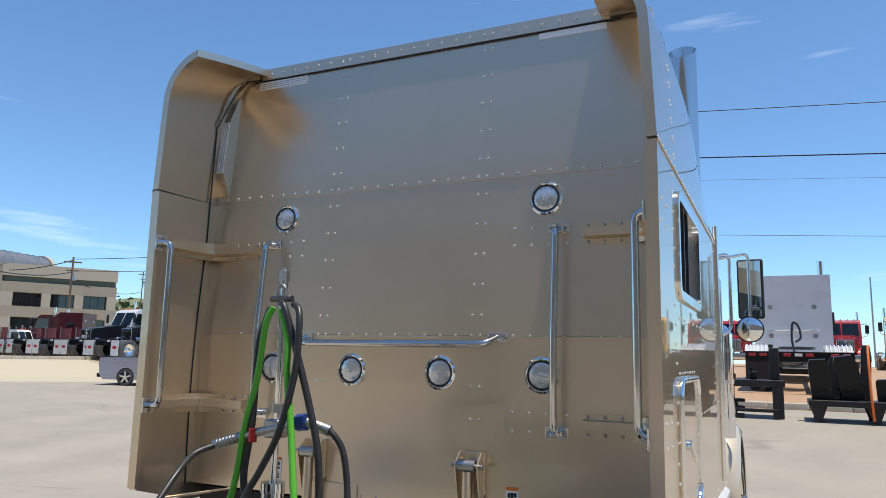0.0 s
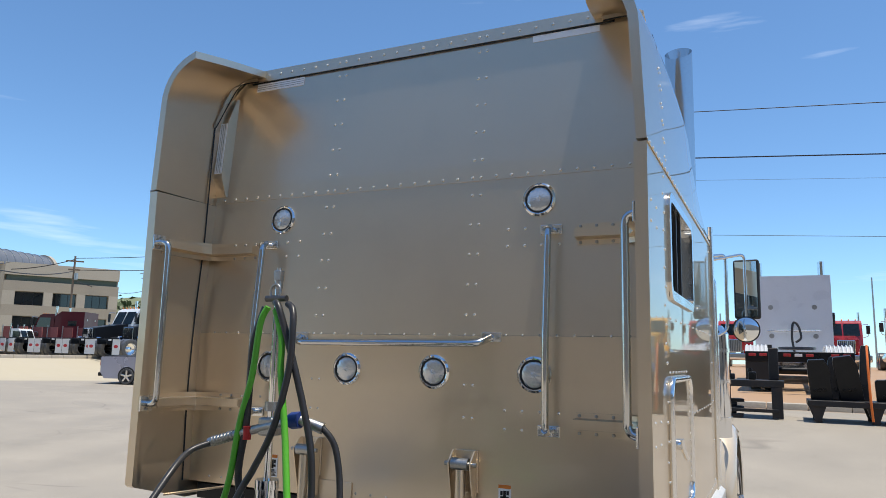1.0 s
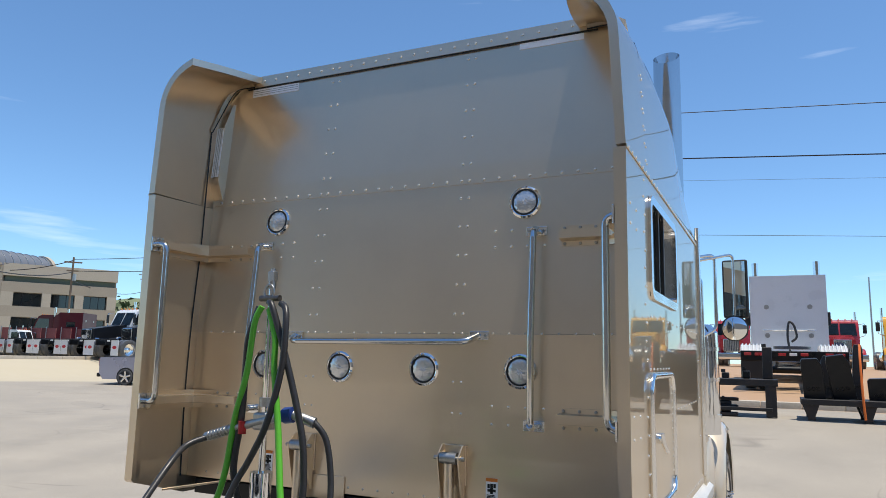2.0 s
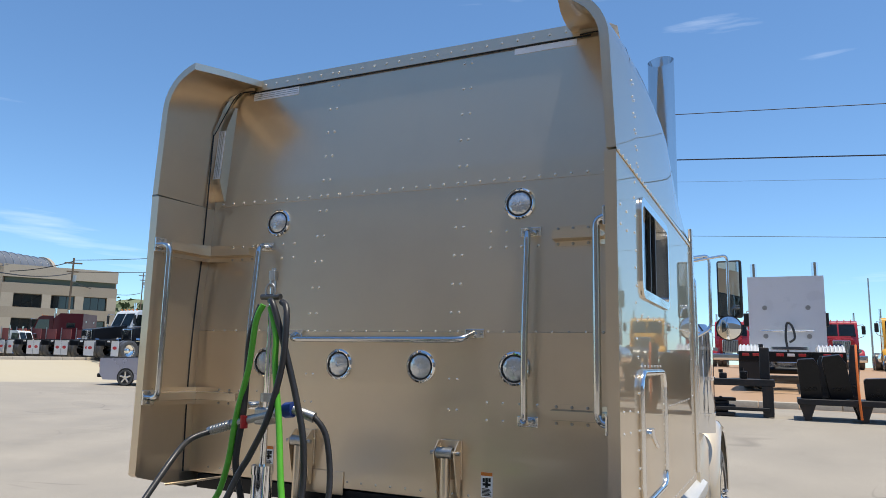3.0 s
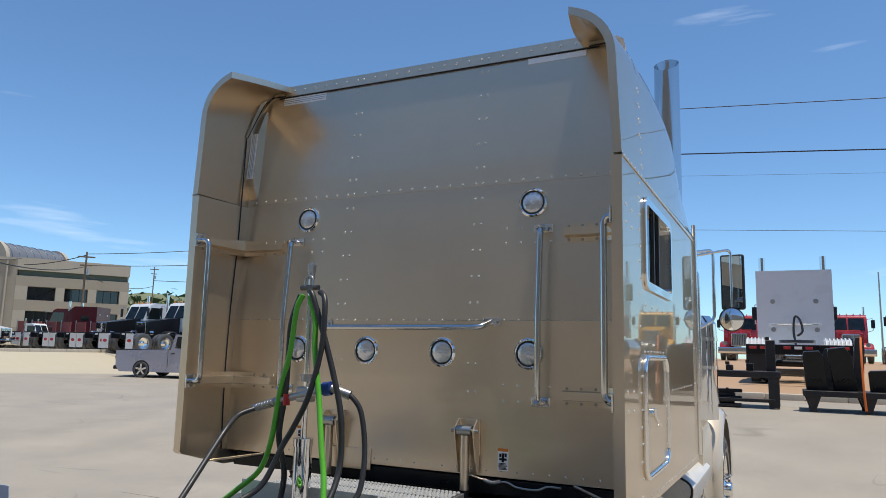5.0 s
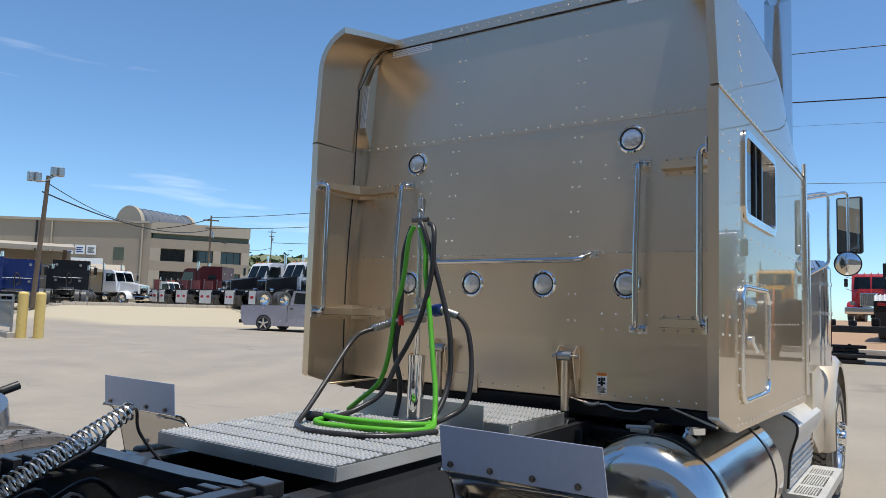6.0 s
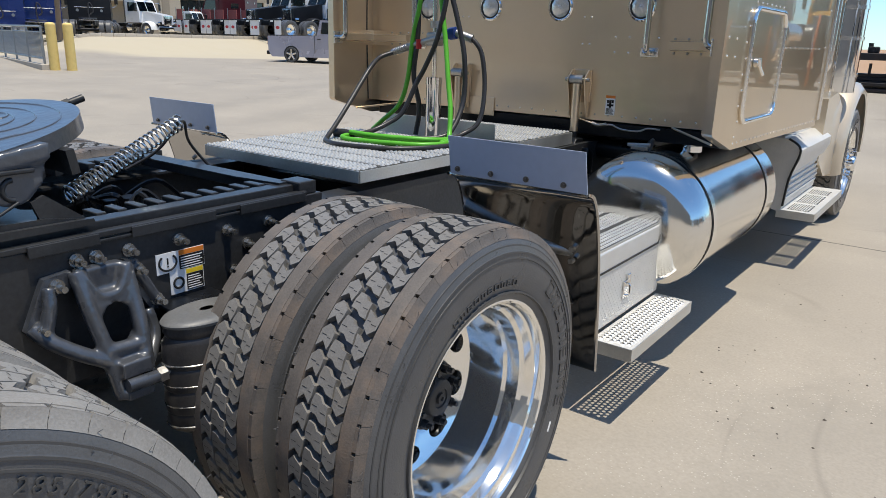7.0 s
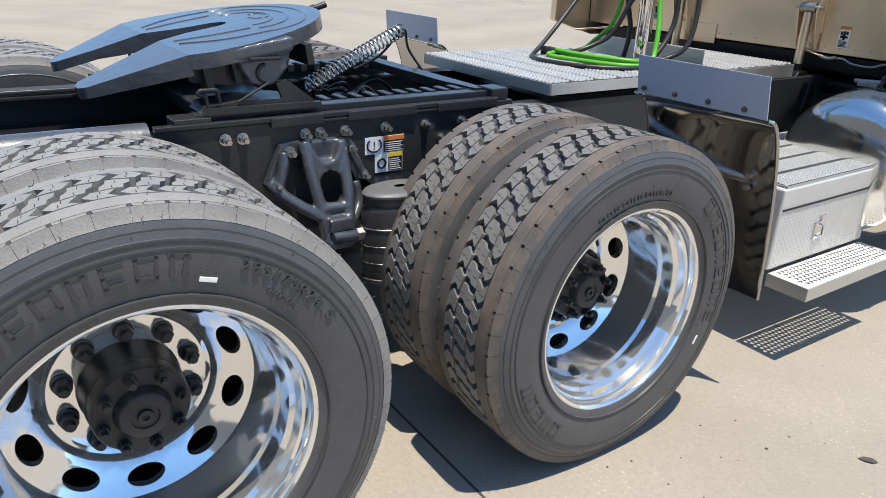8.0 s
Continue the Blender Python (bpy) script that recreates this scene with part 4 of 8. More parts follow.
def warning_label(x, z):
    bm = B()
    box(bm, x - 0.026, x + 0.026, -0.003, 0.0, z - 0.05, z + 0.05)
    lab = part("warning_label", bm, TAPE, truck, "small white warning label with orange top")
    bm = B()
    box(bm, x - 0.026, x + 0.026, -0.0045, -0.003, z + 0.036, z + 0.05)
    part("label_band", bm, LABEL_ORANGE, lab)
    bm = B()
    for a, b, c, d in ((-0.018, 0.018, -0.004, 0.006), (-0.006, 0.006, -0.012, 0.028), (-0.018, -0.008, 0.010, 0.026), (0.008, 0.018, 0.012, 0.028)):
        box(bm, x + a, x + b, -0.0045, -0.003, z + c, z + d)
    for k in range(6):
        box(bm, x - 0.021, x + 0.021 - 0.004 * (k % 3), -0.0045, -0.003, z - 0.045 + 0.0052 * k, z - 0.0418 + 0.0052 * k)
    part("label_print", bm, LABEL_BLACK, lab)


warning_label(0.523, 1.162)
warning_label(-0.62, 1.19)

# lower skirt plate and torn seal under the wall
bm = B()
box(bm, -0.42, -0.184, -0.008, 0.0, 1.05, 1.155, 0.003)
part("access_plate", bm, GOLD, truck)
bm = B()
box(bm, -1.08, 1.10, 0.01, 1.9, 1.0, 1.072, 0.005)
part("sleeper_floor", bm, BLACK, truck)




# ---- wheels ----
def tyre_meshes(kind):
    """Sidewalls, shoulder ribs and tread blocks of a 285 mm truck tyre, axle along x, outside at +x."""
    R = 0.528
    bm = B()
    prof = [(0.316, -0.118), (0.33, -0.128), (0.37, -0.138), (0.42, -0.1425), (0.455, -0.139), (0.463, -0.1405), (0.466, -0.137), (0.476, -0.136), (0.480, -0.133),
            (0.492, -0.129), (0.499, -0.124), (0.508, -0.119), (0.510, -0.11)]
    full = prof + [(r, -a) for r, a in prof[::-1]]
    lathe(bm, full, 96)
    side = finish(bm, "tyre", RUBBER, angle=28)
    bm = B()

    def block(t0, t1, shape, r0, r1, shrink=0.93):
        """shape: outline of (round, across) in 0..1 by metres."""
        cu = sum(p[0] for p in shape) / len(shape)
        cv = sum(p[1] for p in shape) / len(shape)
        lo, hi = [], []
        for u, v in shape:
            a = t0 + (t1 - t0) * u
            lo.append(bm.verts.new((v, r0 * math.cos(a), r0 * math.sin(a))))
            a2 = t0 + (t1 - t0) * (cu + (u - cu) * shrink)
            v2 = cv + (v - cv) * shrink
            hi.append(bm.verts.new((v2, r1 * math.cos(a2), r1 * math.sin(a2))))
        k = len(shape)
        bm.faces.new(hi)
        for j in range(k):
            bm.faces.new((lo[j], lo[(j + 1) % k], hi[(j + 1) % k], hi[j]))

    n = 52
    pitch = 2 * math.pi / n

    def zig(v0, turn):
        """A groove that wanders round the tyre about v0, one wave to a pitch."""
        return lambda u: v0 + turn * 0.0032 * (1 - 4 * abs((u % 1.0) - 0.5))

    left, right = zig(-0.0275, 1), zig(0.0275, 1)
    gap, slit = 0.155, 0.0022

    def column(side_a, side_b, cross, shift):
        """One column's block: cross is the wavy cut as (share across, round)."""
        shape = []
        for f, g in cross:
            u = g + gap
            shape.append((u, side_a(u + shift) + (side_b(u + shift) - side_a(u + shift)) * f))
        ends = cross[-1][1] + 0.5
        shape.append((ends, side_b(ends + shift)))
        for f, g in cross[::-1]:
            u = g + 1 - gap
            shape.append((u, side_a(u + shift) + (side_b(u + shift) - side_a(u + shift)) * f))
        ends = cross[0][1] + 0.5
        shape.append((ends, side_a(ends + shift)))
        return shape

    vee = ((0.0, 0.13), (0.42, -0.13), (1.0, 0.16))
    zed = ((0.0, -0.15), (0.38, -0.09), (0.62, 0.11), (1.0, 0.17))
    columns = ((column(lambda u: -0.0690, lambda u: left(u) - slit, vee, 0.0), 0.0),
               (column(lambda u: left(u) + slit, lambda u: right(u) - slit, zed, 0.5), 0.5),
               (column(lambda u: right(u) + slit, lambda u: 0.0690, [(1 - f, -g) for f, g in vee][::-1], 0.0), 0.05))
    for k in range(n):
        for shape, shift in columns:
            t0 = pitch * (k + shift)
            block(t0, t0 + pitch, shape, 0.500, R, 0.962)
    blocks = finish(bm, "tread", TREAD if kind == "drive" else TREAD_PALE, angle=30)
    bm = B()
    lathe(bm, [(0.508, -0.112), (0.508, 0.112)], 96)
    # flat dark slivers for the shade in thin sipes, half across each block
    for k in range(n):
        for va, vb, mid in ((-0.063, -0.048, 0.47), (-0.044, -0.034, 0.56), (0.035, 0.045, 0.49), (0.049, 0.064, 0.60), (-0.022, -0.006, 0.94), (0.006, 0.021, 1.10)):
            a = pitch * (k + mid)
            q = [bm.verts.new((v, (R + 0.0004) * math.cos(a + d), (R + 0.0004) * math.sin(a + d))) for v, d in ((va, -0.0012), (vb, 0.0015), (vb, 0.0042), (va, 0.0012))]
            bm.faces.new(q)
    bed = finish(bm, "groove_bed", SHADED_GROOVE)
    bm = B()
    for s in (1, -1):
        # unbroken inner part of the rib
        lathe(bm, [(0.505, s * 0.0695), (R - 0.0005, s * 0.0715), (R - 0.001, s * 0.090), (R - 0.004, s * 0.106), (0.505, s * 0.106)], 92)
        m = 52
        for k in range(m):
            t0 = 2 * math.pi * k / m
            pts = [(0.06, 0.1055), (0.075, 0.117), (0.925, 0.117), (0.94, 0.1055)]
            block(t0, t0 + 2 * math.pi / m, [(u, s * v) for u, v in pts], 0.500, R - 0.005, 0.99)
            # outer face of the shoulder down to the sidewall
            a0, a1 = t0 + 0.008 * 2 * math.pi / m, t0 + 0.992 * 2 * math.pi / m
            q = []
            for r, v in ((R - 0.006, 0.117), (0.507, 0.1215), (0.496, 0.1275)):
                q.append([bm.verts.new((s * v, r * math.cos(a), r * math.sin(a))) for a in (a0, (a0 + a1) / 2, a1)])
            for a, b in zip(q, q[1:]):
                for j in range(2):
                    bm.faces.new((a[j], a[j + 1], b[j + 1], b[j]))
    ribs = finish(bm, "shoulder_rib", SHOULDER if kind == "drive" else TREAD_PALE, angle=40)
    return side, blocks, ribs, bed


def dish_z(r, deep):
    """Depth of the disc's face along the axle at radius r."""
    if deep:
        return lin(r, (0.09, 0.172, 0.182, 0.190, 0.200, 0.235, 0.255, 0.270), (-0.165, -0.165, -0.160, -0.150, -0.142, -0.124, -0.113, -0.104))
    return lin(r, (0.10, 0.165, 0.20, 0.24, 0.27, 0.285), (0.10, 0.10, 0.085, 0.06, 0.035, 0.02))


def rim_mesh(deep):
    bm = B()
    seg = 120
    # barrel and lip
    if deep:
        prof = [(0.270, -0.104), (0.2735, -0.092), (0.2765, -0.04), (0.279, 0.01), (0.285, 0.022), (0.289, 0.060), (0.2985, 0.072), (0.306, 0.092), (0.3115, 0.098), (0.315, 0.115), (0.319, 0.124), (0.3245, 0.128), (0.330, 0.127), (0.332, 0.120), (0.318, 0.110)]
    else:
        prof = [(0.285, 0.02), (0.290, 0.05), (0.297, 0.085), (0.309, 0.100), (0.314, 0.115), (0.324, 0.128), (0.331, 0.127), (0.332, 0.118), (0.318, 0.110)]
    lathe(bm, prof, seg)
    lathe(bm, [(0.270 if deep else 0.285, -0.104 if deep else 0.02), (0.30, -0.136), (0.315, -0.12)], seg)
    # disc with ten oval hand holes
    n = 10
    for k in range(n):
        a0 = 2 * math.pi * k / n
        da = 2 * math.pi / n
        border, hole = [], []
        m = 12
        r0, r1, rc = 0.195, 0.264, 0.232
        pts = [(a0 + da * i / m, r0) for i in range(m)] + [(a0 + da, r0 + (r1 - r0) * i / m) for i in range(m)] + \
              [(a0 + da - da * i / m, r1) for i in range(m)] + [(a0, r1 - (r1 - r0) * i / m) for i in range(m)]
        for a, r in pts:
            border.append((a, r))
            ang = math.atan2((r - rc) / 0.030, (a - a0 - da / 2) * rc / 0.036)
            hole.append((a0 + da / 2 + 0.0425 * math.cos(ang) / rc, rc + 0.0225 * math.sin(ang)))
        def put(a, r, dz=0.0):
            return bm.verts.new((dish_z(r, deep) + dz, r * math.cos(a), r * math.sin(a)))
        bo = [put(*p) for p in border]
        mid = [put((p[0] + q[0] * 2) / 3, (p[1] + q[1] * 2) / 3) for p, q in zip(border, hole)]
        ho = [put(*q) for q in hole]
        hb = [put(*q, dz=-0.018) for q in hole]
        L = len(bo)
        for j in range(L):
            q = (j + 1) % L
            bm.faces.new((bo[j], bo[q], mid[q], mid[j]))
            bm.faces.new((mid[j], mid[q], ho[q], ho[j]))
            bm.faces.new((ho[j], ho[q], hb[q], hb[j]))
    lathe(bm, [(r, dish_z(r, deep)) for r in (0.09, 0.165, 0.172, 0.177, 0.182, 0.186, 0.190, 0.195)], seg)
    lathe(bm, [(r, dish_z(r, deep)) for r in ((0.264, 0.267, 0.270) if deep else (0.264, 0.274, 0.285))], seg)
    bmesh.ops.remove_doubles(bm, verts=bm.verts, dist=0.0004)
    return finish(bm, "rim", RIM_METAL, angle=15)


def hub_meshes(deep):
    bm = B()
    if deep:
        prof = [(0.113, -0.170), (0.113, -0.158), (0.110, -0.152), (0.108, -0.098), (0.104, -0.092), (0.104, -0.086), (0.106, -0.084), (0.105, -0.056), (0.101, -0.050), (0.062, -0.048), (0.059, -0.040), (0.055, -0.026), (0.050, -0.022),
                (0.030, -0.021), (0.028, -0.025), (0.018, -0.025), (0.016, -0.018), (0.007, -0.017), (0.006, -0.022), (0.001, -0.022)]
    else:
        prof = [(0.10, 0.08), (0.10, 0.12), (0.075, 0.135), (0.072, 0.18), (0.06, 0.19), (0.004, 0.19)]
    lathe(bm, prof, 40)
    hub = finish(bm, "hub", HUBBLACK if deep else CHROME, angle=30)
    bm = B()
    z = -0.165 if deep else 0.10
    bmesh.ops.create_cone(bm, cap_ends=True, segments=20, radius1=0.0235, radius2=0.022, depth=0.008, matrix=pose(z + 0.006, 0, 0, 0, 90, 0))
    bmesh.ops.create_cone(bm, cap_ends=True, segments=6, radius1=0.0195, radius2=0.0185, depth=0.022, matrix=pose(z + 0.020, 0, 0, 0, 90, 0))
    bmesh.ops.create_cone(bm, cap_ends=True, segments=10, radius1=0.011, radius2=0.010, depth=0.016 if deep else 0.05, matrix=pose(z + (0.038 if deep else 0.05), 0, 0, 0, 90, 0))
    nut = finish(bm, "lug_nut", HUBBLACK if deep else CHROME)
    bm = B()
    bmesh.ops.create_cone(bm, cap_ends=True, segments=6, radius1=0.0145, radius2=0.0135, depth=0.020, matrix=pose(-0.040, 0, 0, 0, 90, 0))
    bmesh.ops.create_cone(bm, cap_ends=True, segments=10, radius1=0.0085, radius2=0.008, depth=0.018, matrix=pose(-0.024, 0, 0, 0, 90, 0))
    stud = finish(bm, "axle_stud", HUBBLACK)
    return hub, nut, stud


def vent_spews(seed):
    """Thin rubber whiskers left by the mould on shoulders and sidewall."""
    rng = random.Random(seed)
    bm = B()
    for k in range(150):
        a = rng.uniform(0, 2 * math.pi)
        r, x = rng.choice(((0.522, 0.113), (0.522, -0.113), (0.500, 0.126), (0.470, 0.136), (0.526, 0.08)))
        p = Vector((x, r * math.cos(a), r * math.sin(a)))
        d = Vector((x * 3, math.cos(a), math.sin(a))).normalized() + Vector((rng.uniform(-.5, .5), rng.uniform(-.5, .5), rng.uniform(-.5, .5)))
        rod(bm, p, p + d.normalized() * rng.uniform(0.006, 0.016), 0.0008, 0.0004, seg=4)
    return finish(bm, "vent_spew", RUBBER)


SPEWS = vent_spews(5)
T_DRIVE, T_RIB = tyre_meshes("drive"), tyre_meshes("rib")
RIM_DEEP, RIM_OUT = rim_mesh(True), rim_mesh(False)
HUB_DEEP, HUB_OUT = hub_meshes(True), hub_meshes(False)
bm = B()
lathe(bm, [(0.02, -0.02), (0.27, -0.02), (0.27, -0.13), (0.02, -0.13)], 24, close=True)
DRUM = finish(bm, "brake_drum", BLACK)


def sidewall_marks(groups):
    """Raised sidewall marks of the maker, as plain outlined blocks along arcs; angles from the front, upwards."""
    bm = B()
    x0 = 0.1405
    for start, count, big in groups:
        r0, r1, pitch = (0.392, 0.436, 7.6) if big else (0.372, 0.388, 4.6)
        for k in range(count):
            a0 = radians(start - pitch * k)
            w = radians(pitch * 0.72)
            e = (r1 - r0) * 0.14
            bars = ((r0, r0 + e, 0, 1), (r1 - e, r1, 0, 1), (r0, r1, 0, 0.16), (r0, r1, 0.84, 1))
            if k % 3 == 1:
                bars = ((r0, r1, 0.1, 0.3), (r1 - e, r1, 0, 1), (r0, r1, 0.7, 0.9))
            if k % 3 == 2:
                bars = ((r0, r1, 0, 0.2), (r0, r0 + e, 0, 1), ((r0 + r1) / 2 - e / 2, (r0 + r1) / 2 + e / 2, 0, 0.9), (r1 - e, r1, 0, 1))
            for ra, rb, t0, t1 in bars:
                pts = []
                for r, t in ((ra, t0), (rb, t0), (rb, t1), (ra, t1)):
                    a = a0 - w * t
                    pts.append((r * math.cos(a), r * math.sin(a)))
                lo = [bm.verts.new((x0 - 0.006, *p)) for p in pts]
                hi = [bm.verts.new((x0 + (0.0028 if big else 0.0012), *p)) for p in pts]
                bm.faces.new(hi)
                for j in range(4):
                    bm.faces.new((lo[j], lo[(j + 1) % 4], hi[(j + 1) % 4], hi[j]))
    # thin moulded rings
    for r, a in ((0.352, 0.136), (0.446, 0.138), (0.462, 0.1365), (0.480, 0.130)):
        lathe(bm, [(r - 0.004, a - 0.003), (r - 0.002, a + 0.0045), (r + 0.002, a + 0.004), (r + 0.004, a - 0.005)], 80)
    return finish(bm, "raised_lettering", MARKRUBBER)


MARKRUBBER = surface("moulded_rubber", (0.060, 0.060, 0.061), 0.4, 0, 0.1, 12, 200)
MARKS = [sidewall_marks(((160, 11, True), (-40, 4, True), (-100, 12, False))), sidewall_marks(((48, 9, True), (232, 5, True), (120, 10, False)))]


def text_mesh(words, size, mat, depth=0.001):
    cu = bpy.data.curves.new("words", "FONT")
    cu.body, cu.size, cu.extrude, cu.align_x, cu.align_y = words, size, depth, "CENTER", "CENTER"
    ob = bpy.data.objects.new("words", cu)
    scene.collection.objects.link(ob)
    bpy.context.view_layer.update()
    me = bpy.data.meshes.new_from_object(ob.evaluated_get(bpy.context.evaluated_depsgraph_get()))
    bpy.data.objects.remove(ob)
    bpy.data.curves.remove(cu)
    me.materials.clear()
    me.materials.append(mat)
    return me


LETTERS = {}


def arc_words(words, r, mid, size, wheel, pitch):
    """Letters along an arc of the sidewall, reading clockwise; mid in degrees from straight up towards the front."""
    for i, c in enumerate(words):
        key = (c, size)
        if key not in LETTERS:
            LETTERS[key] = text_mesh(c, size, MARKRUBBER, 0.0015)
        a = mid + (i - (len(words) - 1) / 2) * pitch
        ra = radians(a)
        m = pose(0.1438, r * math.sin(ra), r * math.cos(ra)) @ Matrix(((0, 0, 1, 0), (1, 0, 0, 0), (0, 1, 0, 0), (0, 0, 0, 1))) @ pose(0, 0, 0, 0, 0, -a)
        hang("letter", LETTERS[key], wheel, m=m)


def wheel(name, x, y, out, tyres, rim, hub, spin, label, detail=True):
    z = {AX1: 0.558, AX2: 0.532}.get(y, 0.445)
    k = 0.945 if y == AX2 else 0.955
    m = pose(x, y, z, 0, 0, 0 if out > 0 else 180) @ pose(0, 0, 0, spin, 0, 0) @ Matrix.Diagonal((1, k, k, 1))
    w = hang(name, tyres[0], truck, label, m)
    hang("tread", tyres[1], w, kind="stuff")
    hang("shoulder_rib", tyres[2], w, kind="stuff")
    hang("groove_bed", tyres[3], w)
    if rim:
        hang("rim", rim, w, "mirror-polished aluminium rim")
        hang("hub", hub[0], w, "black hub")
        for k in range(10):
            a = radians(36 * k + 18)
            hang("lug_nut", hub[1], w, m=pose(0, 0.1425 * math.cos(a), 0.1425 * math.sin(a)))
        if detail:
            for k in range(8):
                a = radians(45 * k + 12)
                hang("axle_stud", hub[2], w, m=pose(0, 0.085 * math.cos(a), 0.085 * math.sin(a)))
        hang("vent_spew", SPEWS, w, kind="stuff")
        hang("raised_lettering", MARKS[0 if tyres is T_RIB else 1], w, kind="stuff")
    return w


AX1, AX2, FRONT = -3.375, -2.105, 4.15
XO, XI = 1.055, 0.737
for s in (1, -1):
    w1 = wheel("drive_wheel", XO * s, AX1, s, T_RIB, RIM_DEEP, HUB_DEEP, 0 if s > 0 else 20, "rear dual wheel with ribbed new tyre")
    w2 = wheel("drive_wheel", XO * s, AX2, s, T_DRIVE, RIM_DEEP, HUB_DEEP, 0 if s > 0 else 50, "dual wheel with chunky new drive tyre")
    wheel("inner_wheel", XI * s, AX1, s, T_RIB, None, None, 5, "inner dual tyre")
    wheel("inner_wheel", XI * s, AX2, s, T_DRIVE, None, None, 9, "inner dual tyre")
    wheel("steer_wheel", 1.02 * s, FRONT, s, T_RIB, RIM_OUT, HUB_OUT, 0, "front steering wheel", False)
    for y in (AX1, AX2, FRONT):
        hang("brake_drum", DRUM, truck, m=pose(s * 0.84, y, 0.54 if y < 0 else 0.445, 0, 0, 0 if s > 0 else 180))
    if s > 0:
        arc_words("285/75R24.5", 0.425, 41, 0.034, w1, 3.1)
        arc_words("RADIAL", 0.388, 41, 0.018, w1, 2.0)
        for w, a, r in ((w1, 17, 0.385), (w2, 118, 0.40)):
            bm = B()
            box(bm, 0.139, 0.1415, -0.017, 0.017, -0.005, 0.005, 0.001)
            t = part("white_tag", bm, TAPE, w, "white paper tag", m=pose(0, 0, 0, -a, 0, 0) @ pose(0, 0, r))


# ---- chassis ----
def chassis():
    for s in (1, -1):
        bm = B()
        # C-channel rail
        prof = [(0.43, 0.70), (0.43, 0.965), (0.34, 0.965), (0.34, 0.957), (0.421, 0.957), (0.421, 0.708), (0.34, 0.708), (0.34, 0.70)]
        prism(bm, [(s * x, z) for x, z in prof], "y", -5.2, 5.2)
        part("frame_rail", bm, RAIL, truck, "long black steel frame rail", bevel=0.016)
        # rounded liner channel behind the side plate
        bm = B()
        if s > 0:
            rod(bm, (s * 0.395, -5.15, 0.962), (s * 0.395, -3.175, 0.962), 0.052, seg=32)
        else:
            box(bm, -0.43, -0.36, -5.15, -3.175, 0.966, 0.985, 0.006)
        part("rail_liner", bm, RAIL if s < 0 else WHEELPLATE, truck, "glossy blue-grey rounded rail liner", angle=40)
        # outer reinforcement plate with suspension brackets
        bm = B()
        box(bm, s * 0.4302, s * 0.460, -3.17, -1.98, 0.66, 1.000, 0.004)
        part("rail_plate", bm, RAIL, truck, "black bolted side plate")
        bm = B()
        box(bm, s * 0.4405, s * 0.468, -3.17, -2.05, 1.0005, 1.014, 0.002)
        part("mounting_angle", bm, RAIL, truck)
        for ya, yb in ((-2.86, -2.70), (-2.62, -2.38), (-2.30, -2.06)):
            bm = B()
            box(bm, s * 0.4682, s * 0.4735, ya, yb, 0.985, 1.012, 0.002)
            part("angle_clip", bm, RAIL, truck)
        bm = B()
        box(bm, s * 0.4601, s * 0.468, -2.86, -2.06, 0.988, 0.996, 0.002)
        part("angle_lip", bm, RAIL, truck)
    for y in (-4.4, -3.75, -2.75, -1.55, -0.9, 0.4, 1.6, 3.0):
        bm = B()
        box(bm, -0.42, 0.42, y - 0.05, y + 0.05, 0.74, 0.93, 0.006)
        part("cross_member", bm, BLACK, truck)
    for y in (AX1, AX2, FRONT):
        bm = B()
        rod(bm, (-0.85, y, 0.524), (0.85, y, 0.524), 0.075, seg=20)
        if y != FRONT:
            bmesh.ops.create_uvsphere(bm, u_segments=20, v_segments=12, radius=0.21, matrix=pose(0, y, 0.55))
        part("axle", bm, BLACK, truck)


chassis()


def bolt(bm, p, n, r=0.016):
    """Flanged nut with a stud end."""
    p, n = Vector(p), Vector(n)
    rod(bm, p, p + n * 0.006, r * 1.35, seg=14)
    rod(bm, p + n * 0.006, p + n * 0.022, r, seg=6)
    rod(bm, p + n * 0.022, p + n * 0.042, r * 0.6, seg=10)


CAST = surface("glossy_cast_iron", (0.060, 0.065, 0.076), 0.32, 0.15, 0.3, 14, 55, coat=1.0, bump=0.0016, coat_rough=0.07, stain=(0.09, 0.088, 0.085), stain_amount=0.4, stain_scale=12)


def fused(name, bm, mat, parent, voxel=0.005, smooth=5, label=""):
    """One casting: the rough pieces melted into a single rounded skin."""
    ob = part(name, bm, mat, parent, label)
    mod = ob.modifiers.new("melt", "REMESH")
    mod.mode, mod.voxel_size, mod.use_smooth_shade = "VOXEL", voxel, True
    soft = ob.modifiers.new("soften", "SMOOTH")
    soft.factor, soft.iterations = 0.5, smooth
    return ob


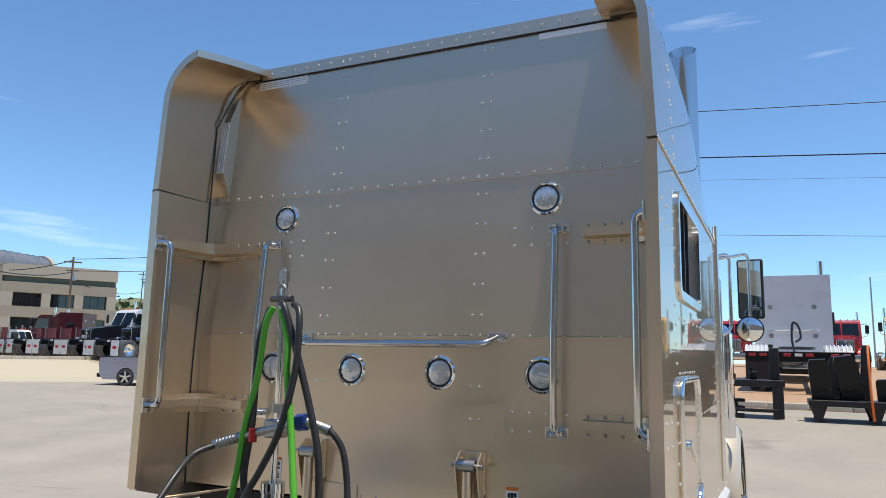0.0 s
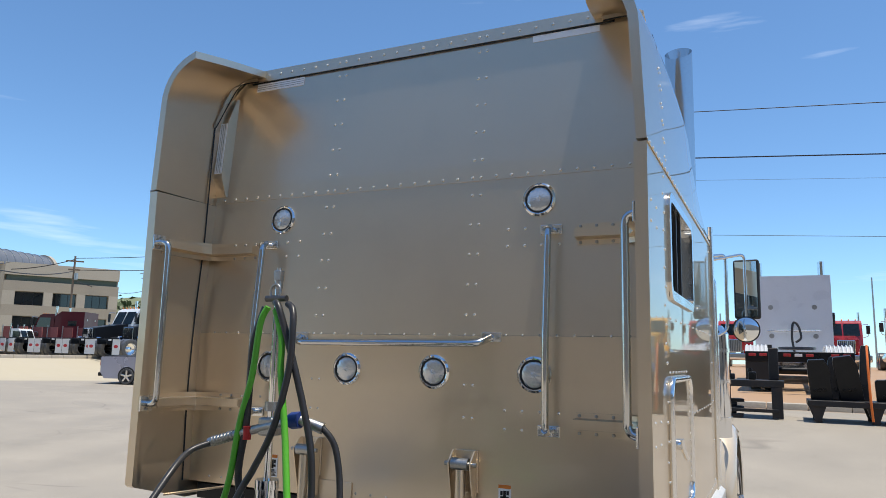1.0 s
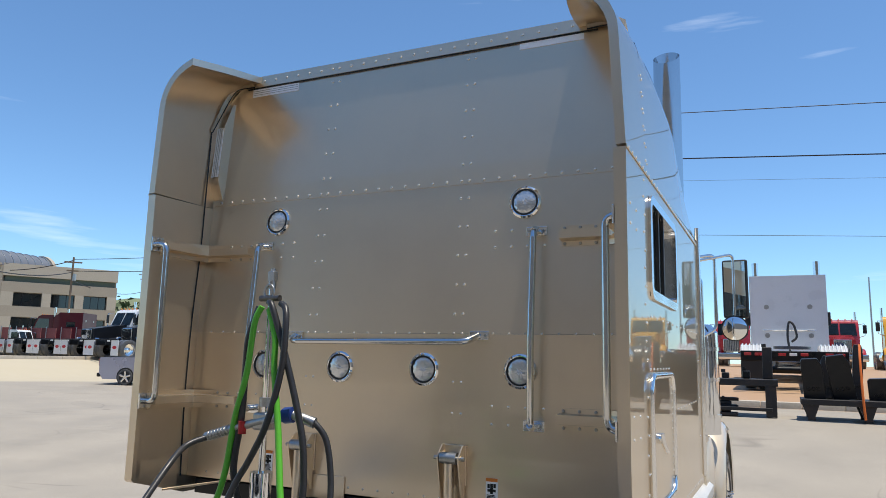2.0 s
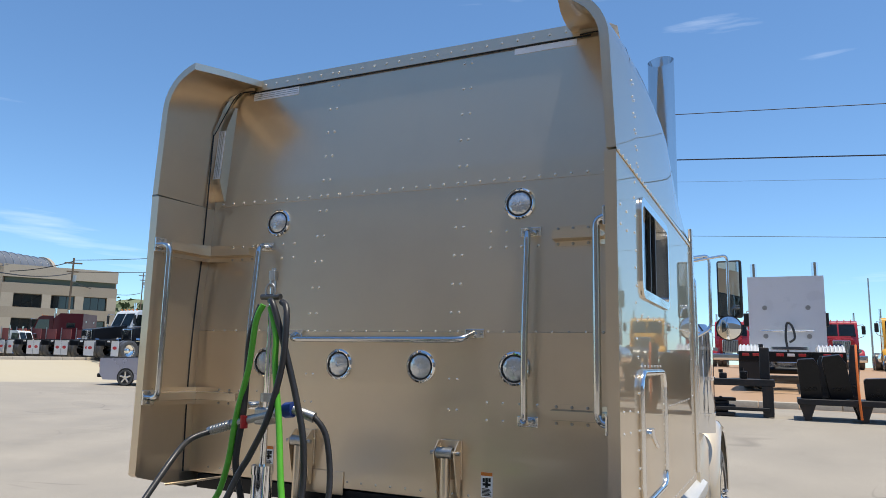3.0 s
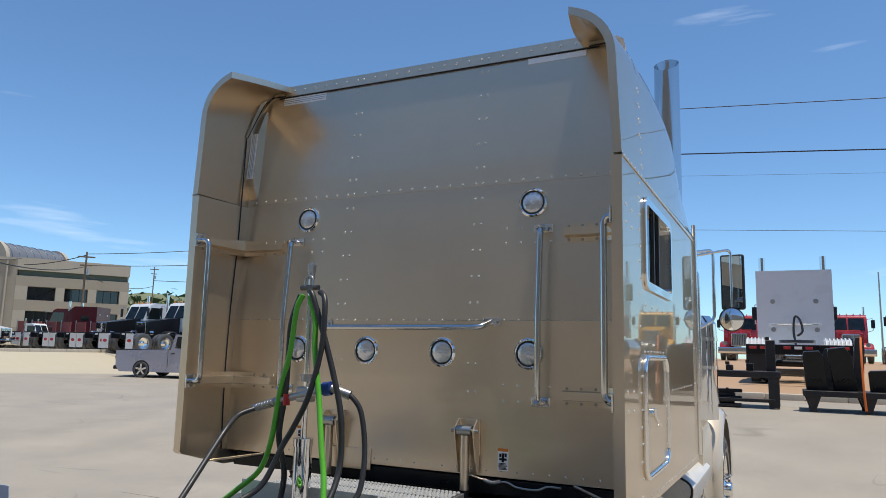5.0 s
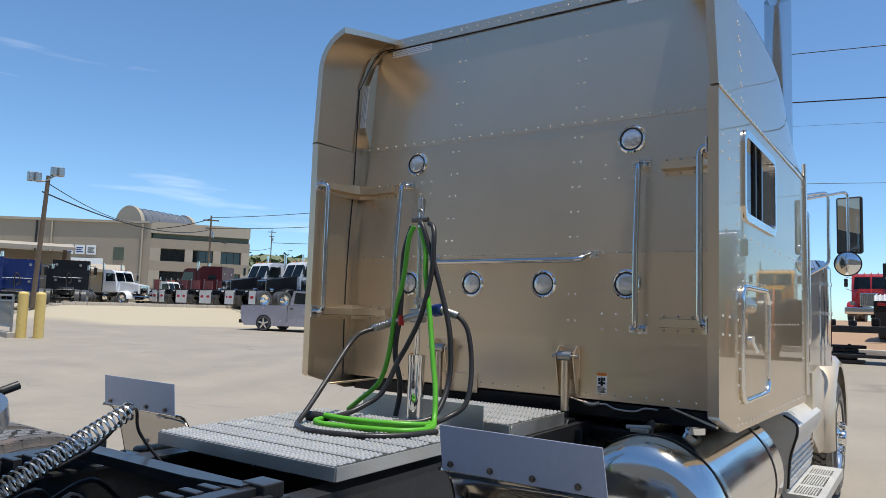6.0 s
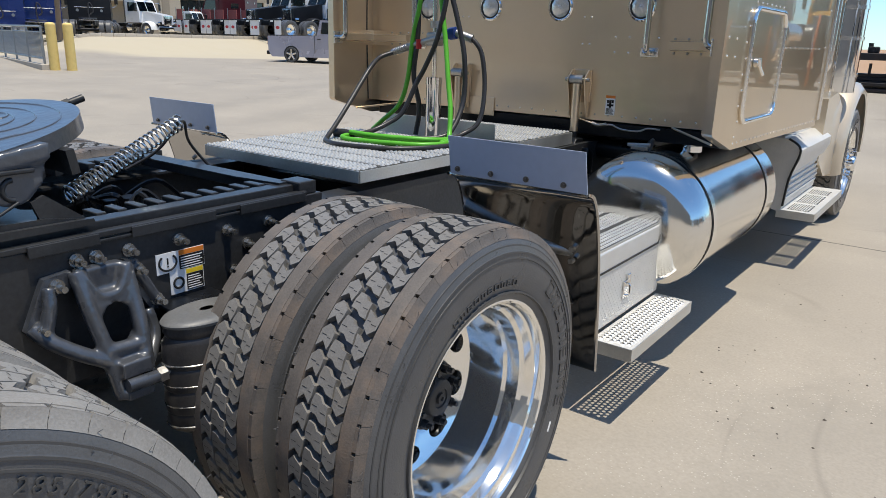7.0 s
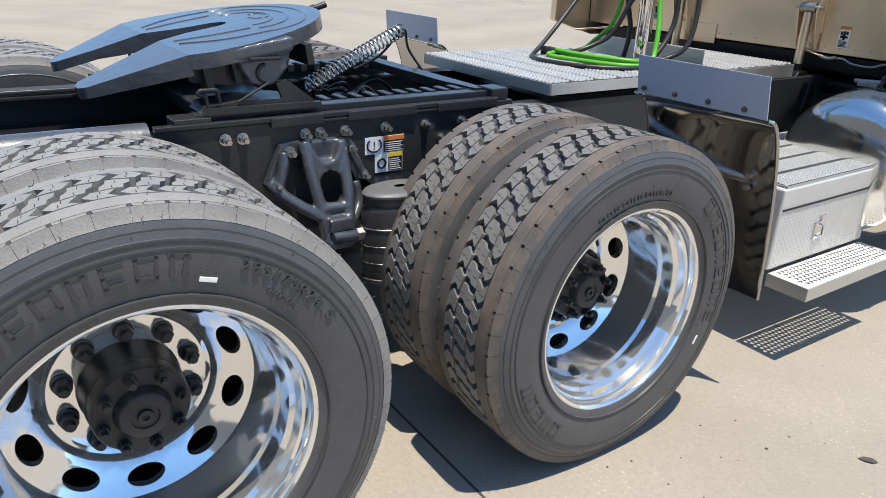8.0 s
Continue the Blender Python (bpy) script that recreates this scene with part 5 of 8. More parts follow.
def cab_mounts():
    """Black castings under the dampers, a cross beam and a loose pale harness under the wall's edge."""
    bm = B()
    prism(bm, [(-0.16, 0.80), (-0.02, 0.80), (0.0, 0.93), (-0.03, 0.985), (-0.10, 0.99), (-0.15, 0.94)], "x", 0.335, 0.40)
    prism(bm, [(-0.13, 0.80), (-0.03, 0.80), (-0.03, 0.92), (-0.10, 0.95)], "x", 0.40, 0.47)
    fused("damper_foot", bm, BLACK, truck, 0.008, 4, "black cast damper foot")
    bm = B()
    rod(bm, (0.30, -0.065, 0.945), (0.335, -0.065, 0.945), 0.024, seg=16)
    rod(bm, (0.285, -0.065, 0.945), (0.30, -0.065, 0.945), 0.017, seg=6)
    part("damper_bolt", bm, BOLTSTEEL, truck, "bright pivot bolt")
    bm = B()
    rod(bm, (-0.75, 0.12, 0.92), (0.75, 0.12, 0.92), 0.05, seg=20)
    box(bm, -0.62, 0.62, 0.30, 0.40, 0.86, 0.985, 0.02)
    part("cab_beam", bm, BLACK, truck)
    for s in (1, -1):
        bm = B()
        lathe(bm, [(0.01, 0.0), (0.07, 0.0), (0.085, 0.02), (0.088, 0.05), (0.075, 0.065), (0.088, 0.08), (0.085, 0.12), (0.07, 0.135), (0.01, 0.135)], 28)
        part("cab_air_spring", bm, HOSE, truck, "small black rubber air spring", m=pose(s * 0.52, 0.22, 0.90, 0, -90, 0))
    bm = B()
    tube(bm, spline([(0.34, -0.012, 1.088), (0.43, -0.02, 1.068), (0.50, -0.022, 1.062), (0.55, -0.022, 1.066), (0.60, -0.02, 1.048), (0.69, -0.02, 1.046), (0.74, -0.015, 1.064), (0.80, -0.008, 1.062)], 5), 0.0045, 6)
    tube(bm, spline([(0.44, -0.02, 1.066), (0.48, -0.026, 1.058), (0.52, -0.024, 1.068)], 4), 0.009, 8)
    part("loose_harness", bm, STEEL, truck, "loose pale wire under the wall's edge")
    # strap braces to the extenders' lower corners
    for s in (1, -1):
        bm = B()
        tube(bm, [(s * 0.86, -0.01, 1.078), (s * (SIDE[s] - 0.05), -0.16, 1.035)], 0.006, 6)
        part("corner_brace", bm, GOLD, truck)


cab_mounts()


def suspension(s, y0):
    """Cast A-shaped bracket with windows, its bolts and the air bag behind it."""
    x = 0.46

    def at(px, dy, z):
        return (s * px, y0 + dy, z)

    bm = B()
    # flanges lying on the side plate
    prism(bm, [(y0 - 0.185, 0.825), (y0 - 0.135, 0.935), (y0 - 0.075, 0.942), (y0 - 0.065, 0.905), (y0 - 0.125, 0.89), (y0 - 0.15, 0.835)], "x", s * x, s * (x + 0.02))
    br = part("suspension_bracket", bm, CAST, truck, "glossy black cast suspension bracket", bevel=0.006)
    bm = B()
    prism(bm, [(y0 + 0.055, 0.938), (y0 + 0.088, 0.932), (y0 + 0.15, 0.806), (y0 + 0.145, 0.79), (y0 + 0.11, 0.795), (y0 + 0.06, 0.89)], "x", s * x, s * (x + 0.02))
    part("side_flange", bm, CAST, br, bevel=0.006)
    bm = B()
    tube(bm, spline([at(0.475, -0.170, 0.830), at(0.505, -0.148, 0.80), at(0.530, -0.10, 0.762), at(0.548, -0.045, 0.728)], 5), 0.019, 10)
    tube(bm, spline([at(0.480, -0.125, 0.915), at(0.492, -0.135, 0.87), at(0.495, -0.15, 0.82)], 5), 0.017, 10)
    tube(bm, spline([at(0.490, -0.068, 0.942), at(0.515, -0.062, 0.86), at(0.540, -0.045, 0.76), at(0.570, -0.030, 0.635)], 6), 0.019, 12)
    tube(bm, spline([at(0.490, 0.046, 0.936), at(0.515, 0.048, 0.85), at(0.540, 0.046, 0.78), at(0.570, 0.036, 0.66)], 6), 0.019, 12)
    tube(bm, [at(0.545, -0.045, 0.752), at(0.548, 0.045, 0.748)], 0.018, 10)
    tube(bm, spline([at(0.478, 0.10, 0.80), at(0.495, 0.105, 0.74), at(0.530, 0.07, 0.70), at(0.555, 0.04, 0.69)], 5), 0.016, 10)
    tube(bm, spline([at(0.505, -0.06, 0.93), at(0.512, -0.035, 0.885), at(0.515, -0.01, 0.873), at(0.512, 0.02, 0.883), at(0.505, 0.045, 0.93)], 5), 0.010, 8)
    tube(bm, spline([at(0.478, 0.07, 0.925), at(0.484, 0.10, 0.87), at(0.480, 0.13, 0.81)], 5), 0.014, 10)
    # web round the oval window
    outer = [(-0.062, 0.885), (0.048, 0.885), (0.052, 0.80), (0.046, 0.735), (-0.042, 0.735), (-0.056, 0.80)]
    oval = [(-0.002 + 0.039 * math.cos(radians(q)), 0.806 + 0.051 * math.sin(radians(q))) for q in range(0, 360, 30)]
    web = B()
    edges = []
    for loop in (outer, oval):
        vs = [web.verts.new((0, y0 + p, q)) for p, q in loop]
        edges += [web.edges.new((vs[k], vs[(k + 1) % len(vs)])) for k in range(len(vs))]
    bmesh.ops.triangle_fill(web, use_beauty=True, edges=edges)
    ext = bmesh.ops.extrude_face_region(web, geom=web.faces[:])
    for v in [g for g in ext["geom"] if isinstance(g, bmesh.types.BMVert)]:
        v.co.x += 0.022
    for v in web.verts:
        v.co.x = s * (0.497 + v.co.x + 0.20 * max(0.0, 0.885 - v.co.z))
    me = bpy.data.meshes.new("web")
    web.to_mesh(me)
    web.free()
    bm.from_mesh(me)
    bpy.data.meshes.remove(me)
    # recessed dish at the head and the foot below
    box(bm, s * 0.462, s * 0.496, y0 - 0.065, y0 + 0.045, 0.865, 0.943)
    box(bm, s * 0.545, s * 0.590, y0 - 0.035, y0 + 0.04, 0.690, 0.728)
    box(bm, s * 0.555, s * 0.595, y0 - 0.03, y0 + 0.035, 0.632, 0.655)
    fused("cast_arm", bm, CAST, br)
    bm = B()
    rod(bm, at(0.592, -0.03, 0.673), at(0.592, 0.045, 0.671), 0.016, seg=16)
    part("pivot_pin", bm, CAST, br)
    bm = B()
    rod(bm, at(0.592, 0.045, 0.671), at(0.592, 0.066, 0.671), 0.020, seg=6)
    rod(bm, at(0.592, 0.066, 0.671), at(0.592, 0.082, 0.671), 0.011, seg=10)
    part("pin_nut", bm, STEEL, br)
    for dy, z in ((-0.110, 0.915), (0.082, 0.910), (-0.158, 0.828), (0.126, 0.820)):
        bm = B()
        bolt(bm, at(x + 0.02, dy, z), (s, 0, 0), 0.0125)
        part("bolt", bm, BOLTSTEEL, br)
    # air bag
    bm = B()
    lathe(bm, [(0.02, 0.0), (0.118, 0.0), (0.122, 0.018), (0.115, 0.03), (0.128, 0.045), (0.130, 0.10), (0.125, 0.108), (0.131, 0.116), (0.131, 0.16), (0.126, 0.168), (0.131, 0.176), (0.131, 0.22), (0.126, 0.228),
               (0.129, 0.236), (0.126, 0.27), (0.105, 0.285), (0.02, 0.285)], 36)
    bag = part("air_bag", bm, HOSE, truck, "black rubber air spring", m=pose(s * 0.590, y0 + 0.195, 0.784, 0, 90, 0) @ Matrix.Diagonal((1, 0.97, 0.60, 1)))
    for k in range(4):
        bm = B()
        lathe(bm, [(0.129, 0.092 + 0.055 * k), (0.1325, 0.0935 + 0.055 * k), (0.1325, 0.0955 + 0.055 * k), (0.129, 0.097 + 0.055 * k)], 40)
        part("girdle", bm, BOLTSTEEL, bag)
    bm = B()
    lathe(bm, [(0.02, -0.018), (0.10, -0.018), (0.120, -0.014), (0.127, -0.007), (0.124, 0.0), (0.02, 0.0)], 40)
    part("bag_cap", bm, CAP_GREY, bag, "weathered grey top cap")
    bm = B()
    box(bm, s * 0.4605, s * 0.540, y0 + 0.13, y0 + 0.30, 0.790, 0.7995, 0.003)
    part("bag_seat", bm, BLACK, truck)


for s in (1, -1):
    suspension(s, -2.705)
    bm = B()
    for y, z in ((-2.99, 0.964), (-2.942, 0.963), (-2.757, 0.958), (-2.711, 0.957), (-2.629, 0.955), (-2.491, 0.953), (-2.343, 0.949), (-2.20, 0.948), (-2.277, 0.897), (-2.10, 0.90), (-2.14, 0.82), (-2.327, 0.829)):
        bolt(bm, (s * 0.460, y, z), (s, 0, 0), 0.0125)
    for y, z in ((-1.93, 0.90), (-1.89, 0.91), (-1.70, 0.90), (-1.66, 0.905), (-1.80, 0.82), (-1.60, 0.83)):
        bolt(bm, (s * 0.430, y, z), (s, 0, 0), 0.0125)
    part("rail_bolts", bm, BOLTSTEEL, truck, "flange bolts with exposed stud ends", kind="stuff")
    bm = B()
    tube(bm, spline([(s * 0.44, -1.9, 0.86), (s * 0.50, -1.75, 0.88), (s * 0.56, -1.65, 0.84), (s * 0.60, -1.60, 0.80)], 5), 0.022, 10)
    rod(bm, (s * 0.44, -1.65, 0.86), (s * 0.66, -1.63, 0.86), 0.028, seg=14)
    part("fender_bracket_tube", bm, BLACK, truck)


def chassis_labels():
    x, dy, dz = 0.4605, -0.025, 0.008
    bm = B()
    box(bm, x, x + 0.002, -2.535 + dy, -2.395 + dy, 0.862 + dz, 0.916 + dz)
    box(bm, x, x + 0.0021, -2.500 + dy, -2.400 + dy, 0.800 + dz, 0.8615 + dz)
    lab = part("tyre_warning_label", bm, TAPE, truck, "white tyre pressure label with orange and yellow fields")
    bm = B()
    box(bm, x + 0.002, x + 0.003, -2.47 + dy, -2.396 + dy, 0.902 + dz, 0.915 + dz)
    part("orange_field", bm, LABEL_ORANGE, lab)
    bm = B()
    box(bm, x + 0.002, x + 0.003, -2.452 + dy, -2.402 + dy, 0.848 + dz, 0.860 + dz)
    part("yellow_field", bm, LABEL_YELLOW, lab)
    bm = B()
    box(bm, x + 0.002, x + 0.003, -2.47 + dy, -2.396 + dy, 0.864 + dz, 0.901 + dz)
    box(bm, x + 0.002, x + 0.003, -2.452 + dy, -2.402 + dy, 0.803 + dz, 0.847 + dz)
    tube(bm, [(x + 0.003, -2.503 + dy + 0.025 * math.cos(radians(a)), 0.890 + dz + 0.021 * math.sin(radians(a))) for a in range(130, 411, 20)], 0.0028, 6)
    box(bm, x + 0.002, x + 0.003, -2.505 + dy, -2.501 + dy, 0.885 + dz, 0.902 + dz)
    box(bm, x + 0.002, x + 0.003, -2.505 + dy, -2.501 + dy, 0.878 + dz, 0.881 + dz)
    tube(bm, [(x + 0.003, -2.476 + dy + 0.014 * math.cos(radians(a)), 0.829 + dz + 0.014 * math.sin(radians(a))) for a in range(0, 361, 20)], 0.0032, 6)
    part("dark_print", bm, LABEL_BLACK, lab)
    bm = B()
    for k in range(5):
        box(bm, x + 0.003, x + 0.0036, -2.466 + dy, -2.402 + dy - 0.006 * (k % 2), 0.867 + dz + 0.0066 * k, 0.8695 + dz + 0.0066 * k)
    for k in range(6):
        box(bm, x + 0.003, x + 0.0036, -2.449 + dy, -2.406 + dy - 0.004 * (k % 3), 0.806 + dz + 0.0066 * k, 0.8083 + dz + 0.0066 * k)
    part("print_lines", bm, TAPE, lab)


chassis_labels()


def fifth_wheel():
    fw = thing("fifth_wheel", (0, 0, 0), "dark blue-grey greased fifth wheel coupling plate on the chassis", "fifth wheel")
    tilt = Matrix.Translation((0, -2.795, 1.223)) @ pose(0, 0, 0, 9.6) @ Matrix.Translation((0, 2.80, -1.195))
    # top plate: outline in plan, with a throat slot from the back
    right = []
    for k in range(19):
        a = radians(90 - 90 * k / 18)
        right.append((0.44 * math.cos(a), -2.965 + 0.435 * math.sin(a)))
    right += [(0.44, -3.0), (0.41, -3.06)]
    slot = [(0.10, -3.06), (0.055, -2.96), (0.042, -2.85), (0.022, -2.825), (0.0, -2.818)]
    outline = right + slot
    outline = outline + [(-x, y) for x, y in outline[-2::-1] if x > 1e-6]
    bm = B()
    prism(bm, outline, "z", 1.160, 1.200)
    plate = part("top_plate", bm, WHEELPLATE, fw, "smooth dark blue-grey top plate", bevel=0.010, m=tilt)
    # ramps, bent down towards the rear
    for s in (1, -1):
        bm = B()
        top = [(0.41, -3.058, 1.200), (0.10, -3.058, 1.200), (0.15, -3.20, 1.172), (0.195, -3.312, 1.153), (0.225, -3.328, 1.149), (0.265, -3.325, 1.149), (0.290, -3.305, 1.152)]
        hi = [bm.verts.new((s * x, y, z)) for x, y, z in top]
        lo = [bm.verts.new((s * x, y, z - (0.055 if y > -3.1 else 0.030))) for x, y, z in top]
        bm.faces.new(hi)
        bm.faces.new(lo[::-1])
        for k in range(len(top)):
            q = (k + 1) % len(top)
            bm.faces.new((hi[k], hi[q], lo[q], lo[k]))
        part("ramp", bm, WHEELPLATE, fw, bevel=0.008, m=tilt)
        # dark cast ribs under the plate
        bm = B()
        prism(bm, [(-3.05, 1.158), (-2.76, 1.158), (-2.78, 1.10), (-2.95, 1.085), (-3.06, 1.12)], "x", s * 0.34, s * 0.365)
        prism(bm, [(-3.05, 1.158), (-2.66, 1.158), (-2.76, 1.09), (-2.98, 1.09)], "x", s * 0.12, s * 0.145)
        for y in (-3.02, -2.94, -2.86, -2.72):
            box(bm, s * 0.145, s * 0.40, y - 0.010, y + 0.010, 1.100, 1.158)
        part("under_rib", bm, RAIL, fw, m=tilt, kind="stuff")
        # pivot ear: a rounded boss hanging from the plate's side
        bm = B()
        prism(bm, [(-2.93, 1.192), (-2.775, 1.200), (-2.79, 1.14), (-2.825, 1.10), (-2.86, 1.092), (-2.895, 1.105), (-2.92, 1.14)], "x", s * 0.36, s * 0.432)
        prism(bm, [(-2.945, 1.200), (-2.77, 1.228), (-2.77, 1.190), (-2.945, 1.165)], "x", s * 0.36, s * 0.440)
        ear = fused("pivot_ear", bm, WHEELPLATE, fw, 0.006, 4)
        bm = B()
        tube(bm, [(s * 0.434, -2.855 + 0.022 * math.cos(radians(a)), 1.132 + 0.022 * math.sin(radians(a))) for a in range(90, 271, 15)], 0.006, 8)
        box(bm, s * 0.432, s * 0.446, -2.90, -2.81, 1.166, 1.176, 0.003)
        part("grease_ledge", bm, RAIL, ear)
        # wedge base on the slider
        bm = B()
        prism(bm, [(-3.035, 1.03), (-2.70, 1.03), (-2.70, 1.042), (-2.80, 1.060), (-2.93, 1.062), (-3.02, 1.050)], "x", s * 0.31, s * 0.44)
        part("pivot_base", bm, RAIL, fw, bevel=0.006)
        bm = B()
        prism(bm, [(-3.04, 1.031), (-2.695, 1.031), (-2.70, 1.046), (-3.035, 1.050)], "x", s * 0.4405, s * 0.455)
        part("base_lip", bm, RAIL, fw, bevel=0.004)
        bm = B()
        prism(bm, [(-2.705, 1.043), (-2.795, 1.112), (-2.825, 1.10), (-2.81, 1.058)], "x", s * 0.425, s * 0.437)
        part("base_gusset", bm, RAIL, fw, bevel=0.002)
        bm = B()
        tube(bm, bent([(s * 0.445, -3.022, 1.045), (s * 0.445, -3.028, 1.082), (s * 0.45, -3.05, 1.088), (s * 0.45, -3.045, 1.098), (s * 0.45, -2.998, 1.098), (s * 0.445, -2.99, 1.06)], 0.006), 0.0055, 8)
        tube(bm, [(s * 0.445, -2.94, 1.06), (s * 0.44, -2.85, 1.105)], 0.0035, 8)
        part("release_loop", bm, RAIL, fw)
        # toothed slide rail
        bm = B()
        box(bm, s * 0.372, s * 0.426, -3.05, -2.06, 0.999, 1.03, 0.003)
        part("slide_rail", bm, RAIL, fw)
        bm = B()
        for k in range(17):
            y = -2.98 + 0.055 * k
            box(bm, s * 0.30, s * 0.37, y, y + 0.026, 1.005, 1.034, 0.003)
        part("slide_teeth", bm, RAIL, fw, kind="stuff")
        bm = B()
        box(bm, s * 0.385, s * 0.46, -3.12, -3.02, 1.0, 1.028, 0.004)
        part("end_stop", bm, RAIL, fw)
        bm = B()
        box(bm, s * 0.37, s * 0.455, -2.07, -2.00, 1.0, 1.040, 0.004)
        part("end_stop", bm, RAIL, fw)
    # grooves and raised maker's oval on the plate
    bm = B()
    for k, r in enumerate((0.30, 0.22, 0.15)):
        tube(bm, [(r * 1.05 * math.cos(radians(a)), -2.77 + r * 0.62 * math.sin(radians(a)), 1.1995) for a in range(-10, 191, 8)], 0.003, 6)
    tube(bm, [(0.06 * math.cos(radians(a)), -2.71 + 0.03 * math.sin(radians(a)), 1.1995) for a in range(0, 361, 15)], 0.003, 6)
    for s in (1, -1):
        tube(bm, spline([(s * 0.31, -2.78, 1.2), (s * 0.30, -2.92, 1.2), (s * 0.22, -3.03, 1.2)], 5), 0.003, 6)
        tube(bm, spline([(s * 0.20, -2.81, 1.2), (s * 0.19, -2.92, 1.2), (s * 0.16, -3.03, 1.2)], 5), 0.003, 6)
    part("grease_groove", bm, WHEELPLATE, fw, m=tilt)
    bm = B()
    rod(bm, (-0.02, -2.535, 1.18), (-0.02, -2.475, 1.188), 0.009, seg=10)
    rod(bm, (-0.02, -2.515, 1.182), (-0.02, -2.497, 1.185), 0.015, seg=6)
    rod(bm, (-0.02, -2.497, 1.185), (-0.02, -2.455, 1.191), 0.011, seg=12)
    part("adjusting_bolt", bm, PLASTIC, fw, m=tilt)
    # cross plates of the slider frame
    bm = B()
    box(bm, -0.40, 0.40, -2.11, -2.05, 0.999, 1.03, 0.004)
    prism(bm, [(-0.40, -2.10), (-0.40, -2.06), (0.40, -2.06), (0.40, -2.10), (0.22, -2.125), (-0.22, -2.125)], "z", 1.0305, 1.036)
    part("slider_frame", bm, RAIL, fw)
    bm = B()
    box(bm, -0.36, 0.36, -2.95, -2.66, 0.93, 0.985, 0.01)
    part("slider_bed", bm, RAIL, fw)
    bm = B()
    rng = random.Random(4)
    for k in range(14):
        x, y = rng.uniform(-0.25, 0.25), rng.uniform(-2.55, -2.15)
        rod(bm, (x, y, 0.86), (x, y, 0.90 + rng.random() * 0.07), rng.uniform(0.015, 0.04), seg=10)
    for k in range(6):
        x, y = rng.uniform(-0.2, 0.2), rng.uniform(-2.5, -2.2)
        tube(bm, spline([(x, y, 0.92), (x + rng.uniform(-.1, .1), y + rng.uniform(-.1, .1), 0.99), (x + rng.uniform(-.2, .2), y + rng.uniform(-.2, .2), 0.91)], 5), 0.008, 6)
    box(bm, -0.38, 0.38, -3.6, -2.0, 0.80, 0.86, 0.01)
    part("valve_block", bm, BLACK, fw, kind="stuff")


fifth_wheel()


def cable_spring():
    """Coiled steel support spring, leaning from the slider up to the far fender."""
    t = thing("hose_spring", (0, 0, 0), "coiled bright steel hose support spring leaning on the chassis", "spring")
    a, b = Vector((0.03, -2.56, 1.01)), Vector((-0.023, -2.145, 1.186))
    d = (b - a).normalized()
    u = d.orthogonal().normalized()
    v = d.cross(u)
    bm = B()
    n = 24
    pts = []
    for k in range(n * 12 + 1):
        f = k / (n * 12)
        ang = 2 * math.pi * k / 12
        pts.append(a + (b - a) * f + 0.0235 * (math.cos(ang) * u + math.sin(ang) * v))
    tube(bm, pts, 0.0037, 6)
    part("coil", bm, SPRINGSTEEL, t)
    bm = B()
    tube(bm, spline([b - d * 0.01, b + Vector((-0.05, 0.05, -0.01)), (-0.12, -2.05, 1.10), (-0.10, -1.98, 1.0)], 6), 0.005, 8)
    tube(bm, spline([b, (-0.08, -2.20, 1.09), (-0.14, -2.28, 1.03)], 5), 0.005, 8)
    part("cable", bm, HOSE, t)


cable_spring()


def quarter_fender(s):
    """Polished front half-fender of the dual wheels with a pale plate bolted on its top."""
    bm = B()
    o = 0.0 if s > 0 else 0.05
    prof = [(-1.60, 1.035), (-1.555, 1.02), (-1.515, 0.95), (-1.475, 0.80), (-1.445, 0.60), (-1.425, 0.40)]
    path = spline([(0, y + o, z) for y, z in prof], 3)
    x0, x1 = s * 0.665, s * 1.175
    ra = [(bm.verts.new((x0, p.y, p.z)), bm.verts.new((x1, p.y, p.z)), bm.verts.new((x1, p.y + 0.006, p.z - 0.002)), bm.verts.new((x0, p.y + 0.006, p.z - 0.002))) for p in path]
    for a, b in zip(ra, ra[1:]):
        for k in range(4):
            bm.faces.new((a[k], a[(k + 1) % 4], b[(k + 1) % 4], b[k]))
    bm.faces.new(ra[0])
    bm.faces.new(ra[-1][::-1])
    # rolled edge
    for xx in (x0, x1):
        tube(bm, [(xx, p.y + 0.004, p.z) for p in path], 0.006, 6)
    f = part("quarter_fender", bm, STAINLESS, truck, "mirror-polished stainless half fender")
    bm = B()
    box(bm, s * 0.665, s * 1.163, -1.605 + o, -1.601 + o, 1.038, 1.163, 0.001)
    for v in bm.verts:
        v.co.x += 0.016 * (1.163 - v.co.z) / 0.125
    part("sky_tinted_film_plate", bm, FILM, f, "pale plate with protective film")
    bm = B()
    for k in range(4):
        x = s * (0.71 + 0.13 * k)
        rod(bm, (x, -1.605 + o, 1.057), (x, -1.609 + o, 1.057), 0.0095, seg=12)
        rod(bm, (x, -1.612 + o, 1.057), (x, -1.616 + o, 1.057), 0.0065, seg=6)
    part("bolts", bm, DARKSTEEL, f, kind="stuff")
    bm = B()
    for x, z in ((1.09, 0.83), (1.09, 0.79)):
        rod(bm, (s * x, -1.48, z), (s * x, -1.50, z), 0.009, seg=10)
    rod(bm, (s * 0.44, -1.60, 0.86), (s * 1.12, -1.45, 0.81), 0.02, seg=12)
    part("fender_arm", bm, STEEL, f)


# protective film; the reflected sky's blue is put into its base colour
FILM = surface("sky_tinted_film_plate", (0.42, 0.47, 0.58), 0.42, 0.25, 0.05, 3, 40)
for s in (1, -1):
    quarter_fender(s)


